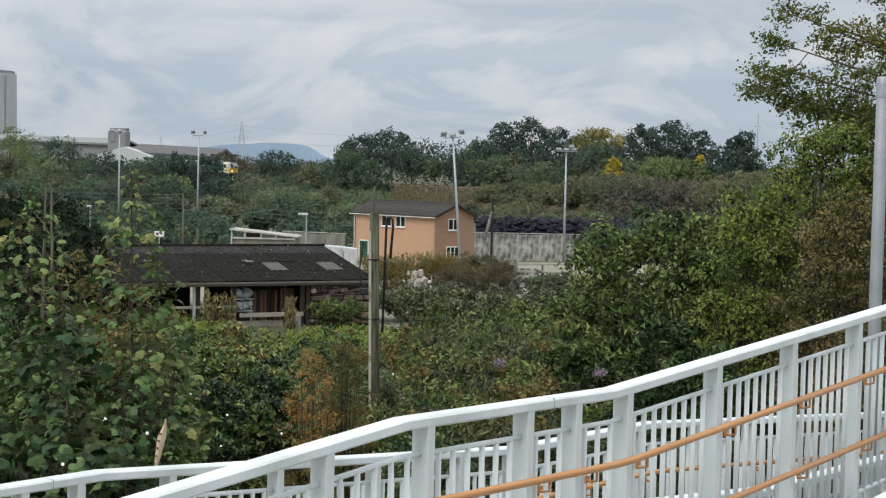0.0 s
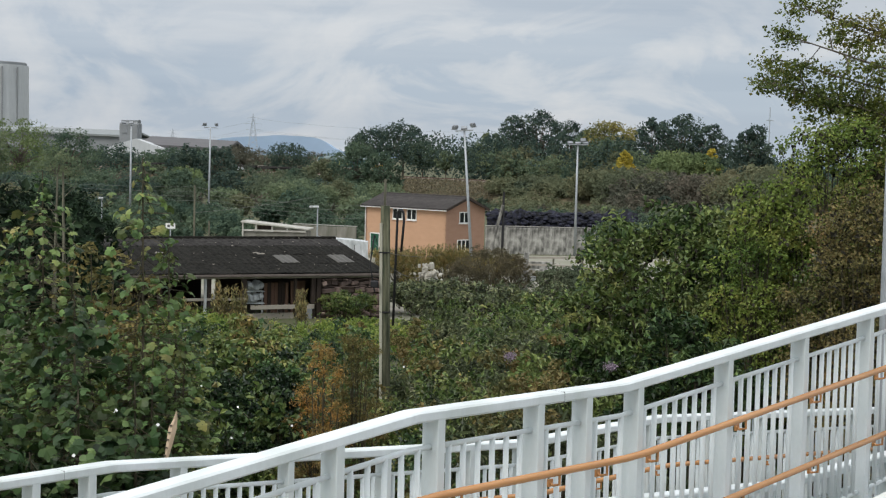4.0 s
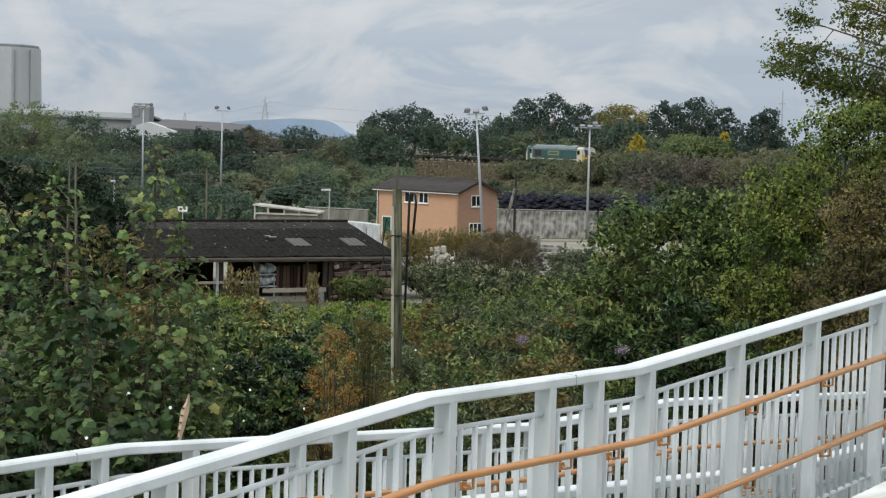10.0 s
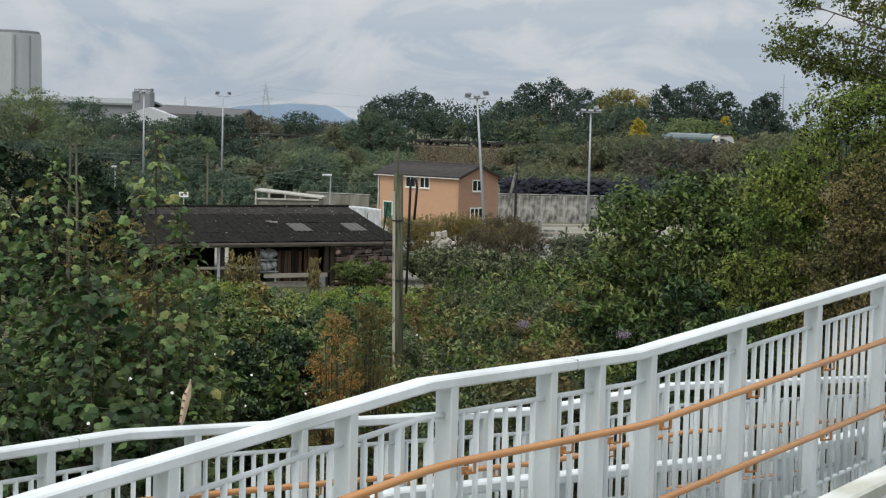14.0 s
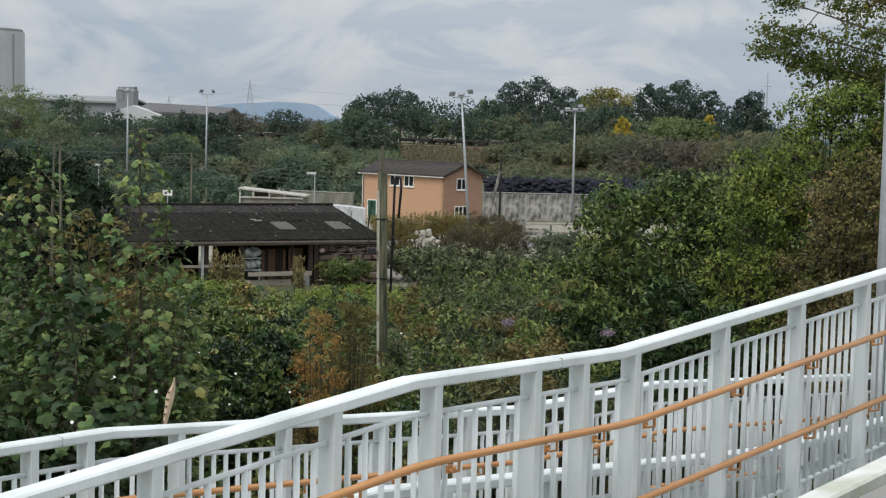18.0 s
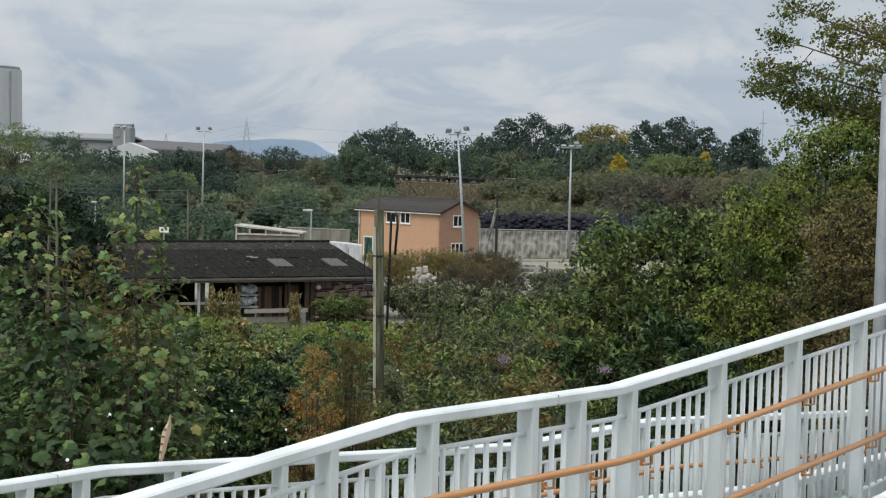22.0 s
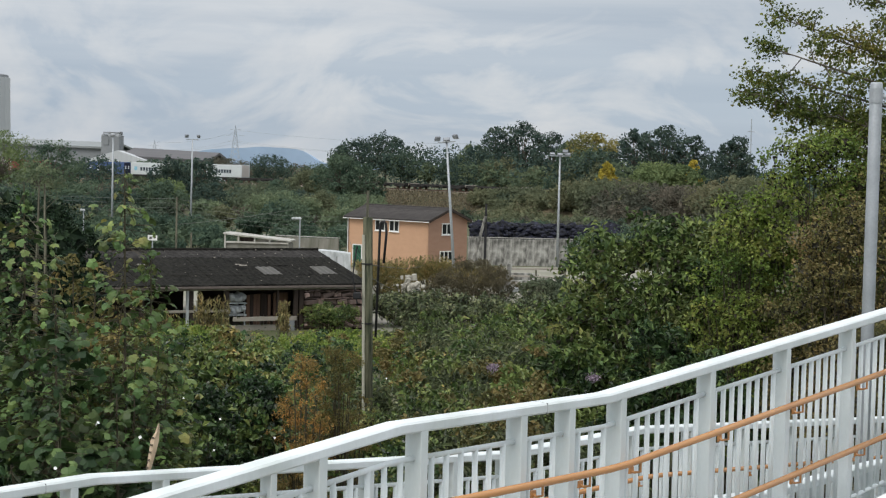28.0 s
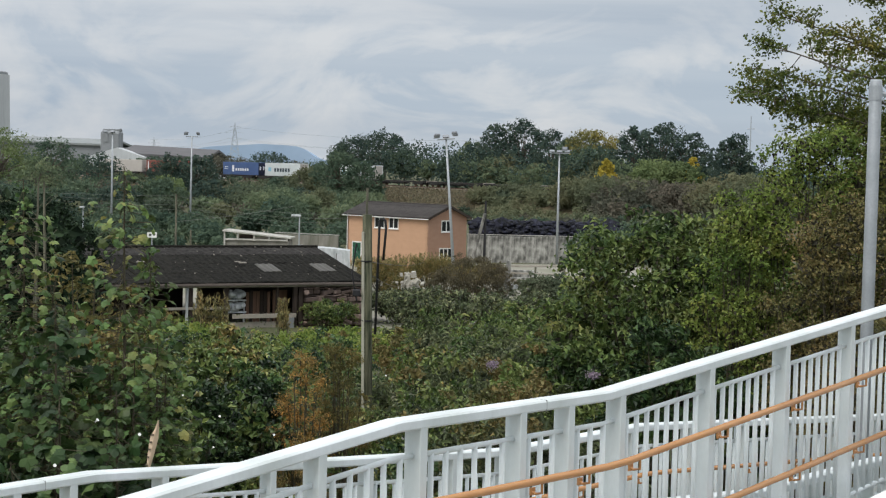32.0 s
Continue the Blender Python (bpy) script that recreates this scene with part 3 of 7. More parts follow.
def limbs(trunk_h, base_r, tips, s=None, lean=(0, 0)):
    s = s or Solid()
    top = Vector((lean[0], lean[1], trunk_h))
    s.tube([(0, 0, -0.6), (lean[0] * 0.2, lean[1] * 0.2, trunk_h * 0.4), top], [base_r * 1.25, base_r, base_r * 0.6], 8)
    for q in tips:
        q = Vector(q)
        st = Vector((lean[0] * 0.6, lean[1] * 0.6, trunk_h * (0.5 + 0.4 * rng.random())))
        mid = st.lerp(q, 0.5) + Vector((rng.normal(0, 0.08), rng.normal(0, 0.08), 0.1)) * (q - st).length * 0.6
        s.tube([st, mid, q], [base_r * 0.5, base_r * 0.3, base_r * 0.08], 6)
    return s


def tree(name, label, x, y, z, width, height, material, base=0.3, count=11, n=3600, leaf=0.34, narrow=0.15, shell=0.4, small=0.30, group="", ragged=0.17, bark=None, outline=DIAMOND, category="tree"):
    """A tree: tapered trunk with limbs, and a crown of many leaves with an uneven outline."""
    ob = thing(name, label, category, pose(x, y, z), group)
    lb = lobes_for(width, height, height * base, count, spread=0.62 if count < 20 else 0.76, narrow=narrow, small=small)
    part("trunk", limbs(height * 0.55, max(0.05, height * 0.018), [l[:3] for l in lb]).mesh("trunk", bark or M_bark), ob)
    tu = tufts(lb, 12, 0.34)
    p, d = cloud(tu, n, 0.9, ragged=0.30)
    part("crown", leaves("crown", p, d * 0.35 + np.array((0, -0.1, 0.45)), leaf * (0.5 + 0.7 * rng.random(n)), material, outline, 0.7, inner=lb, fill=0.90, sprays=27), ob)
    return ob


def rail_place(arc):
    """Place and heading on the railway at a length along it: a wide bend, straight on beyond both ends."""
    lo, hi = -230.0, 150.0
    def bend(q):
        th, az = 0.719 - q / 590.0, -0.1227 + q / 590.0
        d = 590.0 * math.sin(th)
        return Vector((d * math.sin(az), d * math.cos(az), 5.0)), az - th
    q = min(max(arc, lo), hi)
    p, h = bend(q)
    e = 0.5
    d = (bend(q + e)[0] - bend(q - e)[0]).normalized()
    return p + d * (arc - q), math.atan2(d.y, d.x)


SPEED = 11.8


def track_dist(x, y):
    """Distance from the railway's middle line, more than nought on the camera's side."""
    best, side = 1e9, 1
    for arc in range(-500, 460, 12):
        p, h = rail_place(arc)
        dx, dy = x - p.x, y - p.y
        along = dx * math.cos(h) + dy * math.sin(h)
        off = -dx * math.sin(h) + dy * math.cos(h)
        if abs(along) < 9 and abs(off) < abs(best):
            best = -off
    return best


def ground_z(x, y, bank=None):
    """Height of the ground: a slope below the ramp down to the yard, and the railway bank beyond."""
    z = 4.4 * min(1.0, max(0.0, (76 - y) / 62.0))
    d = track_dist(x, y) if bank is None else bank
    if abs(d) < 60:
        z = max(z, 4.55 - max(0.0, abs(d) - 4.2) * (0.36 if d > 0 else 0.10))
    elif d < 0 or (d >= 1e8 and y > 250):
        z = max(z, 0.0)
    return z

# ---------- ground ----------


def build_ground():
    xs = sorted(set([round(v, 2) for v in np.concatenate([np.linspace(-130, 110, 121), [-4500, -2500, -1200, -600, -350, -220, -170, 150, 220, 350, 600, 1200, 2500, 4500]])]))
    ys = sorted(set([round(v, 2) for v in np.concatenate([np.linspace(-10, 90, 41), np.linspace(90, 460, 140), [-4500, -2000, -800, -300, -100, -40, 520, 600, 800, 1200, 2000, 3000, 4800]])]))
    vs, nx = [], len(xs)
    for y in ys:
        for x in xs:
            z = ground_z(x, y)
            if 5 < y < 420 and abs(x) < 140:
                z += 0.18 * noise.noise(Vector((x * 0.22, y * 0.22, 0)))
            vs.append((x, y, z))
    fs, mi = [], []
    for j in range(len(ys) - 1):
        for i in range(nx - 1):
            fs.append((j * nx + i, j * nx + i + 1, (j + 1) * nx + i + 1, (j + 1) * nx + i))
            cx, cy = (xs[i] + xs[i + 1]) / 2, (ys[j] + ys[j + 1]) / 2
            m = 0
            if 96 < cy < 163 and -30 < cx < 22:
                m = 1
            elif cy > 190 and abs(track_dist(cx, cy)) < 16:
                m = 2
            mi.append(m)
    me = bpy.data.meshes.new("ground")
    me.from_pydata(vs, [], fs)
    for m in (M_soil, M_yard, M_bank):
        me.materials.append(m)
    me.polygons.foreach_set("material_index", mi)
    me.shade_smooth()
    tagged(new("ground", me), "rough overgrown ground with a gravel yard and a railway bank", "ground", kind="structure")


build_ground()

# ---------- ramp: two flights with white parapets ----------
RAMP = pose(0, 0, 0, 0, 0, 48.95)
UPPER = ((-2.0, 7.315), (6.40, 8.153), (8.30, 8.142), (20.0, 9.134))
UPPER_NEAR = ((-2.0, 7.38), (6.90, 8.16), (8.80, 8.16), (20.0, 9.09))
LOWER = ((3.5, 7.49), (6.50, 7.49), (10.75, 7.15), (12.75, 7.15), (20.0, 6.56))
TALL = 1.48


def level(line, s):
    for (a, za), (b, zb) in zip(line, line[1:]):
        if s <= b:
            return za + (zb - za) * (s - a) / (b - a)
    return line[-1][1]


def stations(line, a, b):
    return [a] + [s for s, _ in line if a + 0.05 < s < b - 0.05] + [b]


def swept(line, a, b, y, drop, wide, high, c, name, material):
    """A rail with cut edges along the flight, its top at drop below the line."""
    s = Solid()
    rings = []
    for q in stations(line, a, b):
        z1 = level(line, q) - drop
        z0 = z1 - high
        rings.append([(q, y - wide / 2 + c, z0), (q, y + wide / 2 - c, z0), (q, y + wide / 2, z0 + c), (q, y + wide / 2, z1 - c),
                      (q, y + wide / 2 - c, z1), (q, y - wide / 2 + c, z1), (q, y - wide / 2, z1 - c), (q, y - wide / 2, z0 + c)])
    s.loft(rings)
    return s.mesh(name, material)


POST = Solid().box(-0.03, 0.03, -0.0585, 0.0585, -TALL, -0.045, c=0.004).mesh("post", M_white)
BALUSTER = Solid().tube([(0, 0, -1.385), (0, 0, -0.21)], 0.0170, 8).mesh("baluster", M_white, smooth=True)
STUD = Solid().tube([(0, 0, -1.46), (0, 0, -1.36)], 0.010, 6).mesh("stud", M_algae)


def bracket(side):
    s = Solid()
    s.tube([(0, 0.055 * side, 0), (0, 0.085 * side, -0.012), (0, 0.13 * side, 0.0), (0, 0.13 * side, 0.062)], 0.009, 6)
    s.box(-0.022, 0.022, 0.055 * side, 0.066 * side, -0.022, 0.022)
    return s.mesh("bracket", M_orange)


def parapet(name, label, line, y, posts, a, b, rails=0, top=None):
    ob = thing(name, label, "parapet", RAMP, "ramp parapets")
    part("top_rail", swept(line, a, b, y, 0.0, 0.120, 0.062, 0.011, "top_rail", top or M_white), ob)
    ends = [a] + list(posts) + [b]
    for q in posts:
        p = part("post", POST, ob, at=pose(q, y, level(line, q)))
    for p0, p1 in zip(ends, ends[1:]):
        e0, e1 = p0 + 0.03, p1 - 0.03
        if e1 - e0 < 0.12:
            continue
        for drop, nm, mt in ((0.21, "infill_bar", M_white), (1.385, "bottom_bar", M_white)):
            s = Solid()
            st = stations(line, e0 - 0.03, e1 + 0.03)
            s.tube([(q, y, level(line, q) - drop) for q in st], 0.0165, 8)
            part(nm, s.mesh(nm, mt, smooth=True), ob)
        n = max(1, round((e1 - e0) / 0.108) - 1)
        for i in range(n):
            q = p0 + (p1 - p0) * (i + 1) / (n + 1)
            part("baluster", BALUSTER, ob, at=pose(q, y, level(line, q)))
            if i % 3 == 1:
                part("stud", STUD, ob, at=pose(q, y, level(line, q)))
    if rails:
        br = bracket(rails)
        for drop in (0.443, 0.95):
            s = Solid()
            st = stations(line, a, b)
            pts = []
            for q in st:
                if a < q < b:
                    pts += [(q - 0.10, y + rails * 0.13, level(line, q - 0.10) - drop), (q, y + rails * 0.13, (level(line, q - 0.1) + level(line, q + 0.1)) / 2 - drop), (q + 0.10, y + rails * 0.13, level(line, q + 0.10) - drop)]
                else:
                    pts.append((q, y + rails * 0.13, level(line, q) - drop))
            s.tube(pts, 0.0225, 10)
            hr = part("handrail", s.mesh("handrail", M_orange, smooth=True), ob, "orange coated tubular handrail")
            for q in posts:
                part("bracket", br, hr, at=pose(q + 0.09, y, level(line, q + 0.09) - drop - 0.075))
    return ob


UP_POSTS = [-0.9, 0.1, 1.1, 2.1, 2.85, 3.75, 4.68, 5.825, 6.585, 7.45, 7.915, 8.45, 9.49, 10.50, 11.49, 12.44, 13.44, 14.44, 15.44, 16.44, 17.44]
LOW_POSTS = [4.1, 5.02, 5.90, 6.32, 7.06, 8.04, 9.05, 10.03, 10.70, 11.60, 12.55, 13.55, 14.55, 15.55, 16.55, 17.55, 18.55]
parapet("ramp_parapet", "white painted steel ramp parapet with orange double handrail", UPPER, 5.82, UP_POSTS, -2.0, 18.4, rails=-1)
parapet("ramp_parapet", "white painted steel parapet on the near side of the upper ramp", UPPER_NEAR, 3.11, UP_POSTS, -2.0, 18.4, top=M_algae)
parapet("ramp_parapet", "white painted steel parapet beside the lower ramp flight", LOWER, 6.14, LOW_POSTS, 3.5, 19.5)
parapet("ramp_parapet", "white painted steel parapet with orange handrails on the lower flight", LOWER, 8.50, LOW_POSTS, 3.5, 19.5, rails=-1)
for y, line, s in ((5.82, UPPER, 7.66), (8.50, LOWER, 6.10)):
    j = Solid().box(s - 0.0015, s + 0.0015, y - 0.0605, y + 0.0605, level(line, s) - 0.0625, level(line, s) + 0.0008)
    solid_thing("rail_joint", j, (M_seam,), "thin dark joint in a white top rail", "joint", RAMP)


def deck(name, line, y0, y1, a, b):
    s = Solid()
    rings = [[(q, y0, level(line, q) - TALL - 0.16), (q, y1, level(line, q) - TALL - 0.16), (q, y1, level(line, q) - TALL), (q, y0, level(line, q) - TALL)] for q in stations(line, a, b)]
    s.loft(rings)
    ob = solid_thing(name, s, (M_deck,), "grey non-slip ramp deck on white steel edge beams", "ramp", RAMP, kind="structure")
    for y in (y0 - 0.02, y1 + 0.02):
        part("edge_beam", swept(line, a, b, y, TALL + 0.02, 0.05, 0.24, 0.006, "edge_beam", M_white), ob)
    for q in np.arange(a + 1.2, b, 3.2):
        for y in (y0 + 0.15, y1 - 0.15):
            z1 = level(line, q) - TALL - 0.16
            part("column", Solid().box(q - 0.07, q + 0.07, y - 0.07, y + 0.07, 3.6, z1, c=0.008).mesh("column", M_white), ob)


deck("ramp_upper", UPPER, 3.19, 5.74, -2.0, 18.4)
deck("ramp_lower", LOWER, 6.22, 8.42, 3.5, 19.5)

# ---------- lamp column beside the ramp ----------
s = Solid()
s.tube([(0, 0, 3.4), (0, 0, 10.40), (0, 0, 10.42)], [0.066, 0.060, 0.052], 14)
lampcol = solid_thing("lamp_column", s, (M_galv,), "galvanised steel lamp column behind the white ramp parapet", "lamp post", pose(4.24, 16.0, 0), smooth=True)
part("collar", Solid().tube([(0, 0, 10.22), (0, 0, 10.36)], 0.066, 14).mesh("collar", M_galv), lampcol)
part("arm", Solid().tube([(0, 0, 10.28), (0.62, 0.1, 10.30)], 0.024, 8).mesh("arm", M_galv), lampcol)
part("lantern", Solid().box(0.6, 1.2, -0.06, 0.24, 10.24, 10.36, c=0.03).mesh("lantern", M_lampgrey), lampcol)

# ---------- house ----------


def window(parent, u0, u1, z0, z1, lights, m):
    """A casement window, set proud of a wall whose outside is at y = 0 in m."""
    w = part("window", Solid().box(u0, u1, -0.02, 0.06, z0, z1).mesh("window_back", M_pane), parent, "white framed casement window", m)
    f = Solid()
    t = 0.07
    f.box(u0 - 0.02, u1 + 0.02, -0.06, 0.02, z1 - t, z1 + 0.02)
    f.box(u0 - 0.02, u1 + 0.02, -0.06, 0.02, z0 - 0.02, z0 + t)
    for i in range(lights + 1):
        q = u0 + (u1 - u0) * i / lights
        f.box(max(u0, q - t * 0.6) if i else u0 - 0.02, min(u1, q + t * 0.6) if i < lights else u1 + 0.02, -0.055, 0.02, z0 + t, z1 - t)
    part("window_frame", f.mesh("window_frame", M_upvc), w)
    part("sill", Solid().box(u0 - 0.08, u1 + 0.08, -0.12, 0.0, z0 - 0.08, z0 - 0.02).mesh("sill", M_upvc), w)
    return w


def build_house():
    # local: x along the long wall from the near corner, y into the house
    h = thing("house", "two storey buff brick house with dark tiled gable roof", "house", Matrix(((-0.696, 0.718, 0, -0.45), (0.718, 0.696, 0, 149.0), (0, 0, 1, 0), (0, 0, 0, 1))) @ Matrix.Diagonal((1, 1, 1, 1)))
    L, W, E, R = 11.1, 4.9, 4.72, 5.70
    part("wall", Solid().box(0.02, L, 0, 0.25, -0.3, E).mesh("wall_long", M_buff), h, "orange buff brick wall")
    part("wall", Solid().box(0.02, L, W - 0.25, W, -0.3, E).mesh("wall_back", M_buff), h)
    g = Solid()
    for x0, x1 in ((-0.0, 0.25), (L - 0.25, L + 0.0)):
        g.loft([[(x, 0.0, -0.3), (x, W, -0.3), (x, W, E), (x, W / 2, R - 0.08), (x, 0.0, E)] for x in (x0 - 0.004, x1)])
        part("gable_wall", g.mesh("gable_wall", M_brown), h, "browner brick gable wall")
        g = Solid()
    for side in (0, 1):
        ya, yb = (-0.32, W / 2) if side == 0 else (W / 2, W + 0.32)
        slope = (R - E) / (W / 2)
        rows, cols = 9, 24
        rf = Solid()
        for y0, y1 in ((ya, yb),):
            za, zb = (R - slope * (W / 2 - y0) - 0.0, R) if side == 0 else (R, R - slope * (y1 - W / 2))
            rf.loft([[(x, y0, za), (x, y1, zb), (x, y1, zb + 0.10), (x, y0, za + 0.10)] for x in (-0.35, L + 0.3)])
            roof = part("roof", rf.mesh("roof", M_tile), h, "dark brown tiled roof slope")
            for i in range(rows):
                f0, f1 = i / rows, (i + 1) / rows
                s = Solid()
                a = (y0 + (y1 - y0) * f0, za + (zb - za) * f0 + 0.11)
                b = (y0 + (y1 - y0) * f1, za + (zb - za) * f1 + 0.11)
                up = 0.018
                if side == 0:
                    s.loft([[(x, a[0], a[1]), (x, b[0], b[1]), (x, b[0], b[1] + 0.008), (x, a[0], a[1] + up)] for x in (-0.36, L + 0.31)])
                else:
                    s.loft([[(x, a[0], a[1]), (x, b[0], b[1]), (x, b[0], b[1] + up), (x, a[0], a[1] + 0.008)] for x in (-0.36, L + 0.31)])
                part("tile_course", s.mesh("tile_course", M_tile), roof)
    part("ridge", Solid().tube([(-0.38, W / 2, R + 0.10), (L + 0.33, W / 2, R + 0.10)], 0.09, 8).mesh("ridge", M_tile), h)
    part("gutter", Solid().box(-0.35, L + 0.3, -0.40, -0.31, E - 0.215, E - 0.155, c=0.015).mesh("gutter", M_upvc), h, "white gutter and fascia")
    part("gutter", Solid().box(-0.35, L + 0.3, W + 0.30, W + 0.42, E - 0.22, E - 0.08, c=0.02).mesh("gutter", M_upvc), h)
    part("downpipe", Solid().tube([(L - 0.1, -0.06, 0), (L - 0.1, -0.06, E - 0.2)], 0.045, 8).mesh("downpipe", M_upvc), h, "white downpipe")
    for y0, y1 in ((-0.3, W / 2), (W / 2, W + 0.3)):
        za = R - (R - E) / (W / 2) * abs(W / 2 - y0) - 0.0
        zb = R - (R - E) / (W / 2) * abs(W / 2 - y1) - 0.0
        s = Solid().loft([[(x, y0, za - 0.12), (x, y1, zb - 0.12), (x, y1, zb + 0.1), (x, y0, za + 0.1)] for x in (-0.39, -0.352)])
        part("bargeboard", s.mesh("bargeboard", M_darkwood), h)
    front = pose(0, 0, 0)
    window(h, 3.95, 5.20, 3.52, 4.52, 2, front)
    window(h, 5.85, 7.15, 3.52, 4.52, 2, front)
    side_m = Matrix(((0, 1, 0, 0), (1, 0, 0, 0), (0, 0, 1, 0), (0, 0, 0, 1)))
    window(h, 1.65, 2.85, 3.40, 4.42, 2, side_m)
    window(h, 1.45, 3.0, 0.86, 1.90, 3, side_m)
    d = part("door", Solid().box(9.05, 10.2, -0.05, 0.02, 0.0, 2.0, c=0.01).mesh("door", M_green), h, "dark green painted door")
    part("door_frame", Solid().box(8.95, 9.05, -0.06, 0.02, 0, 2.1).box(10.2, 10.3, -0.06, 0.02, 0, 2.1).box(8.95, 10.3, -0.06, 0.02, 2.0, 2.1).mesh("door_frame", M_upvc), d)
    return h


build_house()

# ---------- concrete yard wall ----------


def yard_wall(name, x0, y0, x1, y1, h, pitch, mt):
    ln = math.hypot(x1 - x0, y1 - y0)
    ob = thing(name, "stained grey concrete panel wall round the yard", "wall", pose(x0, y0, 0, 0, 0, math.degrees(math.atan2(y1 - y0, x1 - x0))), kind="structure")
    n = int(ln / pitch)
    pan = Solid().box(0.006, pitch - 0.006, 0, 0.16, -0.4, h, c=0.015).mesh("panel", mt)
    for i in range(n):
        part("panel", pan, ob, at=pose(i * pitch, rng.normal(0, 0.012), rng.normal(0, 0.02)))
    part("joint_backing", Solid().box(0, n * pitch, 0.05, 0.11, -0.4, h - 0.06).mesh("joint_backing", M_joint), ob)
    part("coping", Solid().box(-0.05, n * pitch + 0.05, -0.05, 0.21, h + 0.05, h + 0.13, c=0.02).mesh("coping", M_capping), ob)


yard_wall("wall_yard", 3.4, 163.0, 19.0, 163.2, 2.62, 2.2, M_conc)
yard_wall("wall_yard_west", -17.4, 168.2, -8.4, 164.0, 2.15, 2.2, M_oldconc)

s = Solid()
rings = []
for i in range(80):
    x = 3.6 + i * 0.2
    ring = []
    for k in range(13):
        a = math.pi * k / 12
        q = 1 + 0.30 * noise.noise(Vector((x * 0.7, a * 2.0, 0))) + 0.16 * noise.noise(Vector((x * 1.9, a * 4.0, 7)))
        ring.append((x, 166.2 - 1.1 * q * math.cos(a), 1.2 + (2.75 + 0.3 * noise.noise(Vector((x * 0.5, 0, 0)))) * q * math.sin(a) ** 0.8))
    rings.append(ring + [(x, 167.3, 0), (x, 165.1, 0)])
s.loft(rings)
for i in range(420):
    x, a, r = 3.7 + 15.4 * rng.random(), math.pi * (0.10 + 0.62 * rng.random()), 0.12 + 0.20 * rng.random()
    c = Vector((x, 166.2 - 1.15 * math.cos(a), 1.2 + 2.8 * math.sin(a) ** 0.8))
    s.loft([[(c.x + r * 1.2 * q * math.cos(k), c.y + r * q * math.sin(k), c.z + r * hh) for k in np.linspace(0, 2 * math.pi, 8)[:-1]] for hh, q in ((-0.7, 0.5), (-0.2, 1.0), (0.3, 0.9), (0.6, 0.3))])
solid_thing("covered_heap", s, (M_blue,), "long lumpy heap under dark blue sheeting behind the wall", "heap", kind="stuff")

fp = thing("broken_fence", "low broken fence with a leaning whitish post before the yard wall", "fence", pose(5.62, 125, 0))
part("post", Solid().loft([[(x + dx, dy, z) for dx, dy in ((-0.14, -0.1), (0.14, -0.1), (0.14, 0.1), (-0.14, 0.1))] for x, z in ((-0.05, -0.3), (0.0, 1.2), (0.14, 2.35))]).mesh("post", M_shedwhite), fp, "leaning whitish post")
for z, tilt in ((1.95, -1.0), (1.45, 1.2), (0.9, 0.5)):
    part("rail", Solid().box(0.3, 4.6, -0.05, 0.03, -0.07, 0.07, c=0.01).mesh("rail", M_paleboard), fp, at=pose(0, 0, z, 0, tilt, rng.normal(0, 1)))
for x in (2.2, 4.4):
    part("stake", Solid().box(x - 0.07, x + 0.07, 0.03, 0.15, -0.3, 2.0, c=0.015).mesh("stake", M_timber), fp)

# ---------- barn ----------


